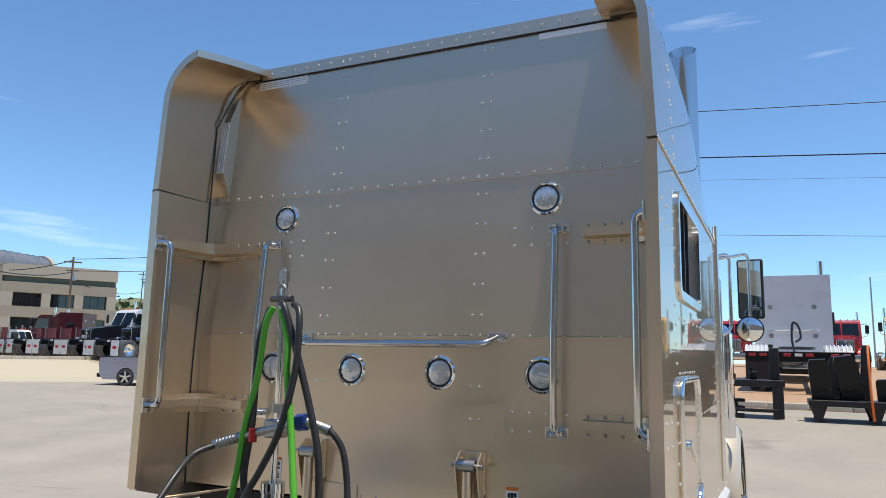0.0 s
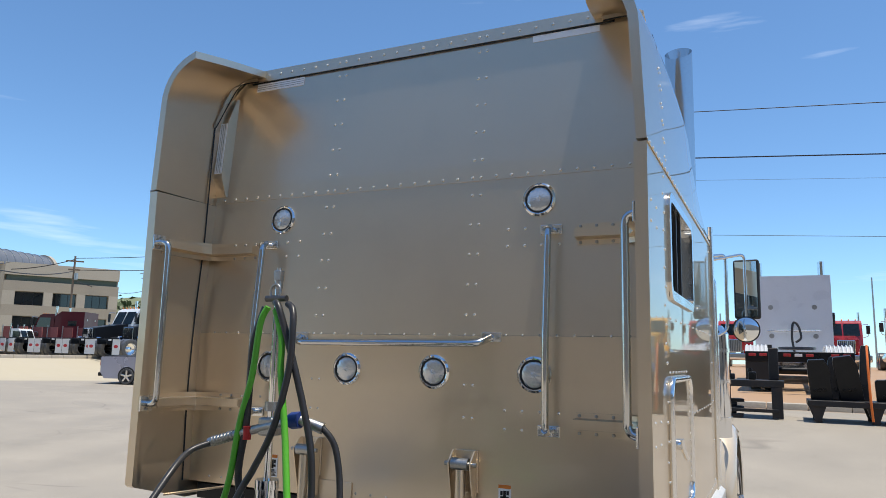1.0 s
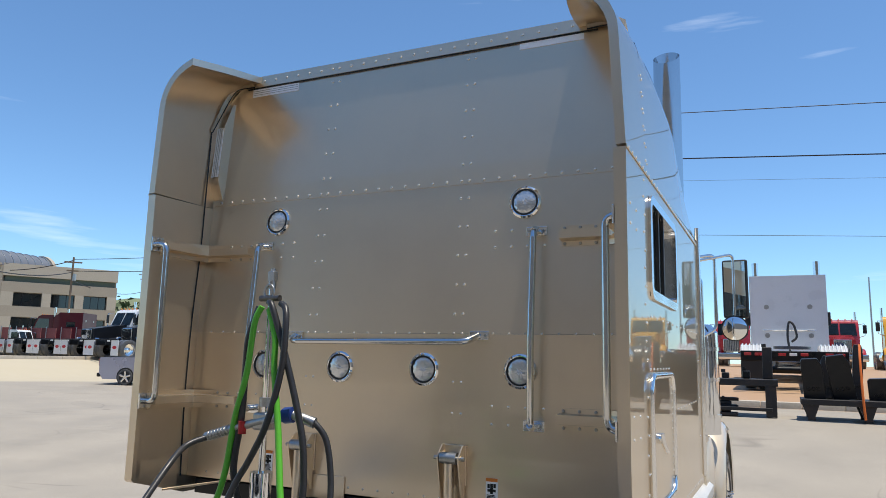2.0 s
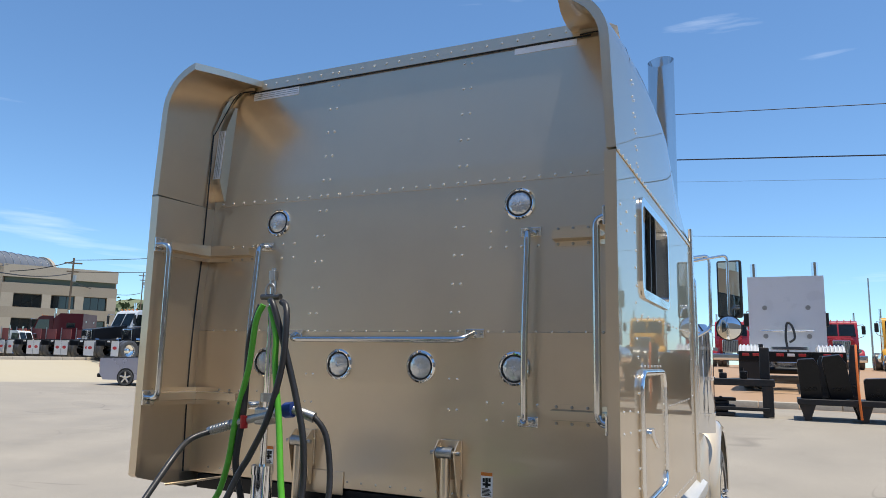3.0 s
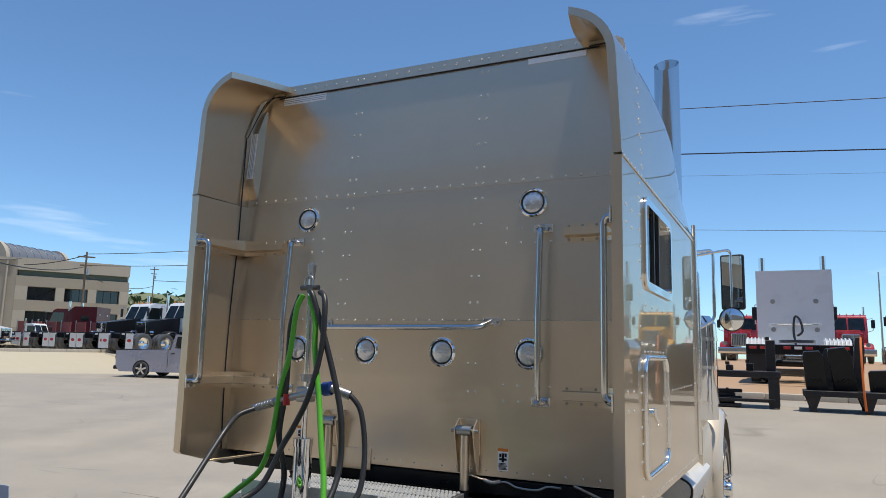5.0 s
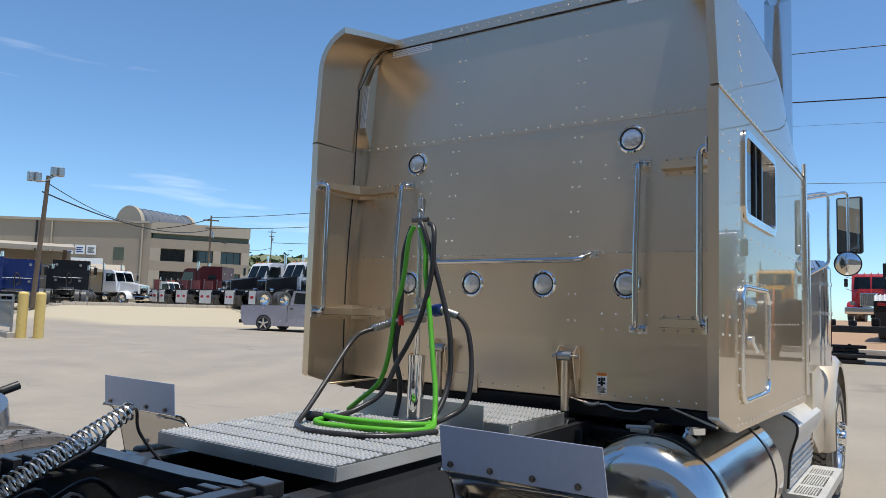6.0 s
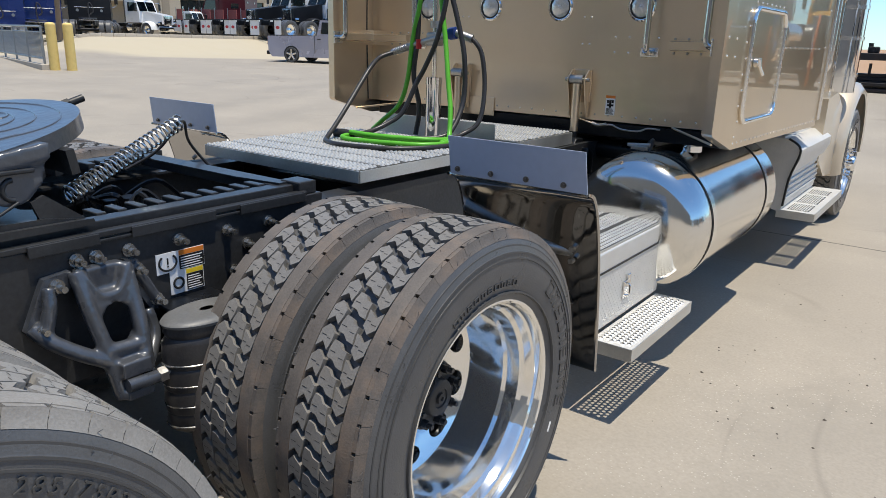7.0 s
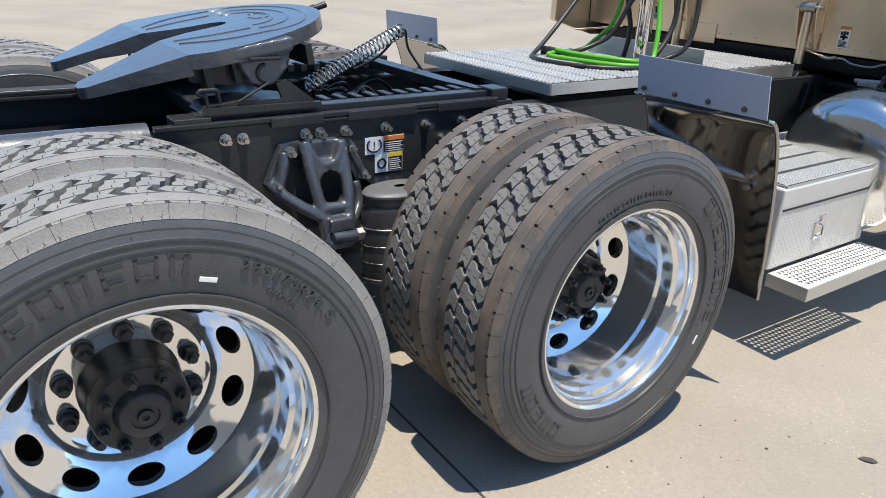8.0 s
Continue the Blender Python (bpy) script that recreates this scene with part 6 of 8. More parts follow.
def grip_deck(name, x0, x1, y0, y1, z, across, label, parent=truck, teeth=True, skirt=0.042):
    """Aluminium deck: bent sheet with rows of raised serrated buttons. across: rows run along x."""
    bm = B()
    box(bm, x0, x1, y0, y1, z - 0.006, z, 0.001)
    deck = part(name, bm, SHADED_DECKSHEET, parent, label)
    for a, b, c, d in ((x0, x1, y0 - 0.004, y0), (x0, x1, y1, y1 + 0.004), (x0 - 0.004, x0, y0, y1), (x1, x1 + 0.004, y0, y1)):
        bm = B()
        box(bm, a, b, c, d, z - skirt, z - 0.001, 0.001)
        part("apron", bm, BRUSHED, deck)
    bm = B()
    lx, ly = x1 - x0, y1 - y0
    if across:
        rows, per = int(ly / 0.0205), int(lx / 0.0195)
    else:
        rows, per = int(lx / 0.0205), int(ly / 0.0195)
    for i in range(rows):
        if i % 6 == 5:
            continue
        for j in range(per):
            u = (j + 0.5 + 0.25 * (i % 2)) / (per + 0.5)
            v = (i + 0.5) / rows
            cx, cy = (x0 + lx * u, y0 + ly * v) if across else (x0 + lx * v, y0 + ly * u)
            r, h = 0.0066, 0.006
            base = [bm.verts.new((cx + r * a, cy + r * b, z)) for a, b in ((-1, -1), (1, -1), (1, 1), (-1, 1))]
            top = [bm.verts.new((cx + r * 0.6 * a, cy + r * 0.6 * b, z + h)) for a, b in ((-1, -1), (1, -1), (1, 1), (-1, 1))]
            for k in range(4):
                bm.faces.new((base[k], base[(k + 1) % 4], top[(k + 1) % 4], top[k]))
            bm.faces.new(top)
    part("grip_buttons", bm, TREADPLATE, deck, kind="stuff", angle=20)
    return deck


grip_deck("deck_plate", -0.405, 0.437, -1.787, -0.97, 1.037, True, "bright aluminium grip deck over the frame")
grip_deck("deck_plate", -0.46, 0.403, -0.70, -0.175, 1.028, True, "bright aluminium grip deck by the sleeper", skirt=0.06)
bm = B()
box(bm, -0.36, 0.30, -0.745, -0.741, 0.99, 1.10, 0.001)
part("splash_sheet", bm, BRUSHED, truck, "plain upright aluminium sheet")


def grating(name, x0, x1, y0, y1, z, nx, ny, parent, label):
    """Grip-strut tread: staggered openings in a sheet, each with a raised toothed collar."""
    bm = B()
    mx, my = 0.016, 0.018
    cw, cl = (x1 - x0 - 2 * mx) / nx, (y1 - y0 - 2 * my) / ny
    for i in range(nx):
        off = 0.5 * (i % 2)
        for j in range(ny if not off else ny - 1):
            cx, cy = x0 + mx + cw * (i + 0.5), y0 + my + cl * (j + 0.5 + off)
            square = [(cx + cw / 2 * a, cy + cl / 2 * b) for a, b in ((-1, -1), (0, -1), (1, -1), (1, 0), (1, 1), (0, 1), (-1, 1), (-1, 0))]
            hole = [(cx + cw * 0.40 * a, cy + cl * 0.33 * b) for a, b in ((-0.7, -0.7), (0, -1), (0.7, -0.7), (1, 0), (0.7, 0.7), (0, 1), (-0.7, 0.7), (-1, 0))]
            lo = [bm.verts.new((*p, z)) for p in square]
            hi = [bm.verts.new((*p, z + (0.006 if k % 2 else 0.0035))) for k, p in enumerate(hole)]
            dn = [bm.verts.new((*p, z - 0.004)) for p in hole]
            for k in range(8):
                n = (k + 1) % 8
                bm.faces.new((lo[k], lo[n], hi[n], hi[k]))
                bm.faces.new((hi[k], hi[n], dn[n], dn[k]))
        if off:
            for ya, yb in ((y0 + my, y0 + my + cl / 2), (y1 - my - cl / 2, y1 - my)):
                xa = x0 + mx + cw * i
                bm.faces.new([bm.verts.new(p) for p in ((xa, ya, z), (xa + cw, ya, z), (xa + cw, yb, z), (xa, yb, z))])
    for a, b, c, d in ((x0, x0 + mx, y0, y1), (x1 - mx, x1, y0, y1), (x0 + mx, x1 - mx, y0, y0 + my), (x0 + mx, x1 - mx, y1 - my, y1)):
        box(bm, a, b, c, d, z - 0.004, z)
    return part(name, bm, TREADPLATE, parent, label, angle=20)


def tool_box():
    bm = B()
    box(bm, 0.45, 1.0, -1.075, -0.365, 0.36, 0.694, 0.012)
    b = part("tool_box", bm, TREADPLATE, truck, "bright aluminium step box with a latch")
    grip_deck("box_tread", 0.50, 0.99, -1.06, -0.37, 0.703, False, "grip tread", b, skirt=0.02)
    st = grating("step_tread", 1.002, 1.168, -1.072, -0.388, 0.352, 6, 26, b, "open grip-strut aluminium step")
    for x0, x1, y0, y1 in ((1.002, 1.168, -1.076, -1.0725), (1.002, 1.168, -0.3875, -0.384), (1.1685, 1.172, -1.076, -0.384)):
        bm = B()
        box(bm, x0, x1, y0, y1, 0.300, 0.354, 0.001)
        part("apron", bm, BRUSHED, st)
    bm = B()
    box(bm, 1.0, 1.004, -1.065, -0.372, 0.605, 0.612)
    part("door_gap", bm, LABEL_BLACK, b)
    bm = B()
    box(bm, 1.0, 1.008, -0.80, -0.73, 0.44, 0.52, 0.003)
    tube(bm, bent([(1.008, -0.78, 0.455), (1.025, -0.78, 0.46), (1.025, -0.78, 0.505), (1.008, -0.78, 0.51)], 0.008), 0.004, 6)
    box(bm, 1.0, 1.012, -0.77, -0.745, 0.52, 0.545, 0.003)
    part("latch", bm, CHROME, b)
    bm = B()
    for j in range(15):
        for k in range(26):
            dome(bm, (1.0, -1.05 + 0.026 * k + 0.013 * (j % 2), 0.38 + 0.015 * j), (1, 0, 0), 0.0045, 0.0015)
    part("dimple_pattern", bm, TREADPLATE, b, kind="stuff")


tool_box()


def fuel_tank(s):
    cx, cz, R = 0.845 * s, 0.650, 0.331
    bm = B()
    lathe(bm, [(0.01, -0.075), (0.16, -0.07), (0.25, -0.05), (0.292, -0.022), (0.317, 0.02), (R - 0.003, 0.06), (R, 0.09), (R + 0.003, 0.10), (R, 0.11), (R, 1.35), (0.317, 1.41), (0.25, 1.45), (0.01, 1.47)], 64)
    y0 = -0.36 if s > 0 else 0.90
    m = Matrix.Translation((cx, y0, cz)) @ pose(0, 0, 0, 0, 0, 90)
    tank = part("fuel_tank", bm, TANK_METAL, truck, "mirror-polished aluminium fuel tank", m=m, angle=25)
    for y in (0.13, 1.12):
        bm = B()
        lathe(bm, [(R + 0.001, y - 0.003), (R + 0.003, y - 0.003), (R + 0.003, y + 0.003), (R + 0.001, y + 0.003)], 64)
        part("rubber_line", bm, PLASTIC, tank)
        bm = B()
        lathe(bm, [(R + 0.001, y + 0.006), (R + 0.005, y + 0.006), (R + 0.005, y + 0.055), (R + 0.001, y + 0.055)], 64)
        part("tank_strap", bm, POLISHED, tank)
        bm = B()
        box(bm, y + 0.002, y + 0.058, 0.02, 0.10, R + 0.004, R + 0.022, 0.003)
        rod(bm, (y + 0.03, 0.015, R + 0.028), (y + 0.03, 0.125, R + 0.020), 0.009, seg=8)
        part("strap_bolt", bm, STEEL, tank)
    bm = B()
    rod(bm, (0.42, -0.10, 0.316), (0.42, -0.10, 0.345), 0.05, seg=24)
    rod(bm, (0.42, -0.10, 0.345), (0.42, -0.10, 0.365), 0.04, seg=8)
    part("filler_cap", bm, CHROME, tank)
    bm = B()
    tube(bm, spline([(0.16, 0.02, 0.325), (0.2, 0.02, 0.37), (0.3, 0.06, 0.36), (0.36, 0.1, 0.33)], 5), 0.012, 8)
    part("vent_line", bm, HOSE, tank)


fuel_tank(1)
fuel_tank(-1)


def cab_steps(s):
    """Stainless box steps between tank and front wheel, the lower tread open in three patches."""
    y0, y1 = 1.87, 3.02
    bm = B()
    prism(bm, [(0.55, 0.88), (1.04, 0.87), (1.13, 0.80), (1.13, 0.74), (1.075, 0.60), (1.06, 0.385), (1.03, 0.36), (0.55, 0.5)], "y", y0, y1)
    for v in bm.verts:
        v.co.x *= s
    b = part("cab_step", bm, TREADPLATE, truck, "bright aluminium cab entry steps", bevel=0.01)
    bm = B()
    xa, xb, zt = 1.03, 1.275, 0.372
    patches = ((y0 + 0.06, y0 + 0.31), (y0 + 0.38, y0 + 0.74), (y0 + 0.81, y0 + 1.00))
    edges = [y0] + [v for p in patches for v in p] + [y1]
    for ya, yb in zip(edges[0::2], edges[1::2]):
        box(bm, xa, xb, ya, yb, zt - 0.006, zt)
    for ya, yb in patches:
        box(bm, xa, xa + 0.055, ya, yb, zt - 0.006, zt)
        box(bm, xb - 0.045, xb, ya, yb, zt - 0.006, zt)
        for k in range(1, 9):
            x = xa + 0.055 + (xb - xa - 0.10) * k / 9
            box(bm, x - 0.0035, x + 0.0035, ya, yb, zt - 0.008, zt + 0.003)
        for k in range(1, 5):
            y = ya + (yb - ya) * k / 5
            box(bm, xa + 0.055, xb - 0.045, y - 0.003, y + 0.003, zt - 0.007, zt - 0.001)
    for v in bm.verts:
        v.co.x *= s
    tread = part("lower_tread", bm, TREADPLATE, b, "slotted aluminium step tread")
    for (x0, x1, ya, yb) in ((xa, xb, y0 - 0.004, y0), (xa, xb, y1, y1 + 0.004), (xb, xb + 0.004, y0, y1)):
        bm = B()
        box(bm, s * x0, s * x1, ya, yb, zt - 0.055, zt + 0.002, 0.001)
        part("apron", bm, BRUSHED, tread)
    for k in range(8):
        bm = B()
        z = 0.44 + 0.045 * k
        box(bm, s * (1.056 + 0.002 * k), s * (1.075 + 0.0040 * k), y0 + 0.03, y1 - 0.03, z, z + 0.018, 0.003)
        part("ridge", bm, TREADPLATE, b)
    for k in range(5):
        bm = B()
        box(bm, s * (0.76 + 0.055 * k), s * (0.79 + 0.055 * k), y0 + 0.02, y1 - 0.02, 0.872 - 0.0013 * k, 0.890 - 0.0013 * k, 0.003)
        part("ridge", bm, TREADPLATE, b)
    bm = B()
    tube(bm, spline([(s * 1.04, y0 - 0.003, 0.872), (s * 1.125, y0 - 0.003, 0.80), (s * 1.08, y0 - 0.003, 0.60), (s * 1.065, y0 - 0.003, 0.40)], 5), 0.008, 8)
    part("edge_seal", bm, PLASTIC, b)


cab_steps(1)
cab_steps(-1)


def cab():
    # cab body behind the hood
    bm = B()
    prof = [(2.10, 0.95), (3.45, 0.95), (3.45, 1.75), (3.20, 2.42), (2.9, 2.58), (2.10, 2.60)]
    prism(bm, prof, "x", -0.98, 0.98)
    part("cab_body", bm, GOLD, truck, "bronze conventional cab", bevel=0.04, angle=50)
    bm = B()
    prism(bm, [(3.46, 1.80), (3.225, 2.40), (3.235, 2.405), (3.47, 1.80)], "x", -0.85, 0.85)
    part("windshield", bm, GLASS, truck)
    for s in (1, -1):
        bm = B()
        box(bm, s * 0.981, s * 0.985, 2.25, 3.1, 1.78, 2.35, 0.002)
        part("door_window", bm, GLASS, truck)
    bm = B()
    prism(bm, [(3.46, 0.9), (5.35, 0.85), (5.35, 1.58), (3.46, 1.74)], "x", -0.62, 0.62)
    part("hood", bm, GOLD_HOOD, truck, "beige-bronze long hood", bevel=0.10, angle=60)
    bm = B()
    box(bm, -0.5, 0.5, 5.351, 5.40, 0.75, 1.6, 0.03)
    part("grille", bm, CHROME, truck)
    bm = B()
    box(bm, -1.0, 1.0, 5.42, 5.52, 0.35, 0.78, 0.05)
    part("bumper", bm, CHROME, truck)
    for s in (1, -1):
        # front fender: arch lofted over the wheel
        bm = B()
        rows = []
        for k in range(19):
            a = radians(-14 + 200 * k / 18)
            r = 0.64
            y, z = FRONT - r * math.cos(a), 0.55 + r * 0.98 * math.sin(a)
            if a < 0:
                z = 0.55 + r * math.sin(a)
            row = []
            for x, dr in ((0.55, 0.02), (0.80, 0.03), (1.02, 0.02), (1.13, -0.01), (1.175, -0.07), (1.165, -0.10)):
                q = r + dr
                row.append(bm.verts.new((s * x, FRONT - q * math.cos(a), 0.55 + q * math.sin(a))))
            rows.append(row)
        for a, b in zip(rows, rows[1:]):
            for k in range(5):
                bm.faces.new((a[k], a[k + 1], b[k + 1], b[k]))
        part("front_fender", bm, GOLD_HOOD, truck, "beige-bronze rounded front fender", angle=60)
        bm = B()
        prism(bm, [(FRONT - 0.62, 0.42), (FRONT - 0.60, 1.0), (FRONT - 0.95, 1.14), (FRONT - 1.35, 1.10), (FRONT - 1.35, 0.62), (FRONT - 1.0, 0.45)], "x", s * 0.55, s * 1.10)
        part("fender_skirt", bm, GOLD_HOOD, truck, bevel=0.06, angle=60)
        # air cleaner canister
        bm = B()
        rod(bm, (s * 0.985, 3.62, 1.12), (s * 0.985, 3.62, 1.95), 0.17, seg=40)
        rod(bm, (s * 0.985, 3.62, 1.95), (s * 0.985, 3.62, 2.02), 0.17, 0.12, seg=40)
        can = part("air_cleaner", bm, CHROME, truck, "chrome air cleaner canister", angle=30)
        for z in (1.25, 1.55, 1.8):
            bm = B()
            rod(bm, (s * 0.985, 3.62, z), (s * 0.985, 3.62, z + 0.03), 0.176, seg=40)
            part("band", bm, POLISHED, can)
        # grab handle and mirror
        bm = B()
        tube(bm, bent([(s * 1.0, 2.16, 2.27), (s * 1.16, 2.16, 2.27), (s * 1.16, 2.16, 1.32), (s * 1.0, 2.16, 1.32)], 0.06), 0.017, 12)
        tube(bm, bent([(s * 1.0, 2.30, 2.24), (s * 1.14, 2.30, 2.24), (s * 1.14, 2.30, 1.34), (s * 1.0, 2.30, 1.34)], 0.06), 0.014, 12)
        part("door_grab_bar", bm, POLISHED, truck, "tall polished cab grab bar")
        bm = B()
        tube(bm, bent([(s * 0.98, 3.30, 2.52), (s * 1.30, 3.50, 2.60), (s * 1.30, 3.50, 2.20), (s * 1.30, 3.50, 1.92)], 0.05), 0.012, 10)
        tube(bm, bent([(s * 0.98, 3.28, 2.55), (s * 1.16, 3.42, 2.59), (s * 1.16, 3.42, 1.98), (s * 0.98, 3.3, 1.86)], 0.05), 0.014, 10)
        arm = part("mirror_arm", bm, CHROME, truck, "chrome mirror bracket")
        bm = B()
        mm = pose(s * 1.31, 3.52, 2.31, 0, 0, s * -9)
        box(bm, -0.10, 0.10, -0.02, 0.025, -0.24, 0.245, 0.018)
        part("mirror_housing", bm, PLASTIC, arm, "tall black-rimmed side mirror", m=mm)
        bm = B()
        box(bm, -0.083, 0.083, -0.026, -0.0205, -0.225, 0.228)
        part("mirror_glass", bm, MIRROR, arm, m=mm)
        bm = B()
        lathe(bm, [(0.105, 0.0), (0.105, 0.014), (0.098, 0.016)], 32)
        part("convex_rim", bm, PLASTIC, arm, m=pose(s * 1.295, 3.50, 1.985, 0, 0, -90))
        bm = B()
        lathe(bm, [(0.099, 0.012), (0.08, 0.024), (0.05, 0.033), (0.02, 0.037), (0.001, 0.0375)], 32)
        part("convex_glass", bm, MIRROR, arm, m=pose(s * 1.295, 3.50, 1.985, 0, 0, -90))
        # exhaust stack with a mitred mouth
        bm = B()
        seg = 32
        lo, hi, hi2, lo2 = [], [], [], []
        for k in range(seg):
            a = 2 * math.pi * k / seg
            cx, cy = math.cos(a), math.sin(a)
            zt = 3.855 + 0.075 * cy
            lo.append(bm.verts.new((s * 0.975 + 0.092 * cx, 2.20 + 0.092 * cy, 1.1)))
            hi.append(bm.verts.new((s * 0.975 + 0.092 * cx, 2.20 + 0.092 * cy, zt)))
            hi2.append(bm.verts.new((s * 0.975 + 0.087 * cx, 2.20 + 0.087 * cy, zt)))
            lo2.append(bm.verts.new((s * 0.975 + 0.087 * cx, 2.20 + 0.087 * cy, 2.6)))
        for k in range(seg):
            n = (k + 1) % seg
            bm.faces.new((lo[k], lo[n], hi[n], hi[k]))
            bm.faces.new((hi[k], hi[n], hi2[n], hi2[k]))
            bm.faces.new((hi2[k], hi2[n], lo2[n], lo2[k]))
        part("exhaust_pipe", bm, STACK_METAL, truck, "tall chrome exhaust stack with slanted mouth")
        # trim rod at the sleeper's front edge
        bm = B()
        rod(bm, (s * 1.155, 2.075, 1.0), (s * 1.155, 2.075, 2.58), 0.016, seg=12)
        part("edge_trim", bm, POLISHED, truck)


cab()


# ---- hose post and hoses on the deck ----
def hose_post():
    t = thing("hose_post", (-0.015, -0.80, 0.995), "chrome hose post standing on the deck plate", "hose post")
    bm = B()
    rod(bm, (0, 0, 0.0), (0, 0, 0.012), 0.07, seg=24)
    box(bm, -0.12, 0.12, -0.11, 0.06, -0.030, 0.0, 0.003)
    part("foot", bm, CHROME, t)
    bm = B()
    rod(bm, (0, 0, 0.012), (0, 0, 0.29), 0.036, seg=28)
    rod(bm, (0, 0, 0.27), (0, 0, 0.30), 0.039, seg=28)
    part("sleeve", bm, CHROME, t, angle=30)
    bm = B()
    rod(bm, (0, 0, 0.29), (0, 0, 0.93), 0.012, seg=16)
    part("pole", bm, CHROME, t)
    bm = B()
    box(bm, -0.013, 0.013, -0.013, 0.013, 0.955, 0.992, 0.003)
    rod(bm, (0, 0, 0.93), (0, 0, 0.957), 0.014, seg=16)
    rod(bm, (0, 0, 0.992), (0, 0, 1.002), 0.008, seg=12)
    tube(bm, [(0.021 * math.cos(radians(a)), -0.014, 0.915 + 0.028 * math.sin(radians(a))) for a in range(-60, 241, 15)], 0.004, 8)
    part("cap", bm, STEEL, t)
    bm = B()
    rod(bm, (-0.04, -0.01, 0.895), (0.045, -0.01, 0.895), 0.011, seg=12)
    part("hanger_bar", bm, DARKSTEEL, t)
    bm = B()
    rod(bm, (-0.10, -0.02, 0.445), (0.10, -0.02, 0.495), 0.015, seg=14)
    box(bm, -0.03, 0.03, -0.03, 0.03, 0.44, 0.50, 0.008)
    rod(bm, (0, 0, 0.52), (0, 0, 0.55), 0.022, seg=14)
    part("cross_clamp", bm, STEEL, t)
    bm = B()
    rod(bm, (0.10, -0.02, 0.495), (0.135, -0.02, 0.50), 0.027, seg=8)
    part("blue_coupler", bm, VALVE_BLUE, t)
    bm = B()
    rod(bm, (-0.07, -0.03, 0.425), (-0.07, -0.03, 0.468), 0.014, seg=10)
    part("red_coupler", bm, VALVE_RED, t)
    bm = B()
    rod(bm, (-0.10, -0.02, 0.445), (-0.23, -0.03, 0.405), 0.013, 0.016, seg=12)
    for k in range(7):
        f = 0.25 + 0.1 * k
        rod(bm, (-0.10 - 0.13 * f, -0.02 - 0.01 * f, 0.445 - 0.04 * f), (-0.106 - 0.13 * f, -0.0205 - 0.01 * f, 0.443 - 0.04 * f), 0.018, seg=10)
    part("hose_fitting", bm, STEEL, t)
    bm = B()
    rod(bm, (0.135, -0.02, 0.50), (0.21, -0.0, 0.475), 0.016, 0.019, seg=12)
    part("hose_fitting", bm, STEEL, t)


hose_post()


def hose(name, pts, r, mat, label, group="hoses on the deck"):
    bm = B()
    tube(bm, spline(pts, 8), r, 12)
    return single(name, bm, mat, label, "hose", group, angle=60)


hose("air_hose", [(0.0, -0.83, 1.875), (0.03, -0.845, 1.85), (0.09, -0.85, 1.71), (0.15, -0.85, 1.54), (0.19, -0.85, 1.39), (0.20, -0.86, 1.21), (0.21, -0.95, 1.09), (0.19, -1.02, 1.055), (0.10, -1.10, 1.049)],
     0.0115, HOSE, "black rubber hose hanging from the post")
hose("air_hose", [(0.045, -0.82, 1.87), (0.08, -0.84, 1.85), (0.10, -0.86, 1.79), (0.10, -0.87, 1.65), (0.06, -0.88, 1.47), (-0.015, -0.87, 1.34), (-0.054, -0.88, 1.27), (-0.095, -0.93, 1.136), (-0.135, -1.0, 1.082), (-0.160, -1.09, 1.052), (-0.15, -1.20, 1.049)],
     0.0115, HOSE, "black rubber hose hanging from the post")
hose("air_hose", [(-0.235, -0.83, 1.40), (-0.265, -0.90, 1.375), (-0.240, -1.0, 1.322), (-0.212, -1.17, 1.174), (-0.175, -1.29, 1.094), (-0.145, -1.37, 1.052), (-0.10, -1.415, 1.0485), (-0.005, -1.455, 1.0485), (0.129, -1.435, 1.0485), (0.233, -1.385, 1.0485), (0.311, -1.285, 1.0485), (0.345, -1.15, 1.0485)],
     0.0105, HOSE, "grey-black hose looping down to the deck")
hose("air_hose", [(0.19, -0.80, 1.475), (0.24, -0.79, 1.41), (0.27, -0.80, 1.26), (0.28, -0.85, 1.12), (0.24, -0.92, 1.065), (0.22, -1.02, 1.049), (0.16, -1.12, 1.049)],
     0.0105, HOSE, "grey-black hose looping down to the deck")
hose("green_cable", [(-0.03, -0.83, 1.86), (-0.055, -0.835, 1.80), (-0.08, -0.83, 1.63), (-0.12, -0.83, 1.47), (-0.15, -0.83, 1.28), (-0.20, -0.83, 1.16), (-0.32, -0.82, 1.07), (-0.40, -0.80, 1.02)],
     0.011, GREEN, "bright green electric cable hanging from the post")
hose("green_cable", [(0.01, -0.84, 1.85), (0.05, -0.85, 1.75), (0.062, -0.86, 1.645), (0.107, -0.88, 1.455), (0.157, -0.92, 1.283), (0.194, -0.95, 1.175), (0.235, -1.01, 1.060), (0.295, -1.12, 1.05), (0.26, -1.215, 1.049), (0.18, -1.262, 1.049), (0.043, -1.302, 1.049), (-0.07, -1.318, 1.049), (-0.122, -1.30, 1.052), (-0.125, -1.255, 1.056)],
     0.011, GREEN, "bright green electric cable coiled on the deck")
hose("green_cable", [(-0.105, -1.235, 1.058), (-0.04, -1.225, 1.056), (0.06, -1.20, 1.050), (0.13, -1.18, 1.049), (0.22, -1.14, 1.049), (0.262, -1.07, 1.049), (0.20, -1.0, 1.049)], 0.011, GREEN, "bright green electric cable lying on the deck")
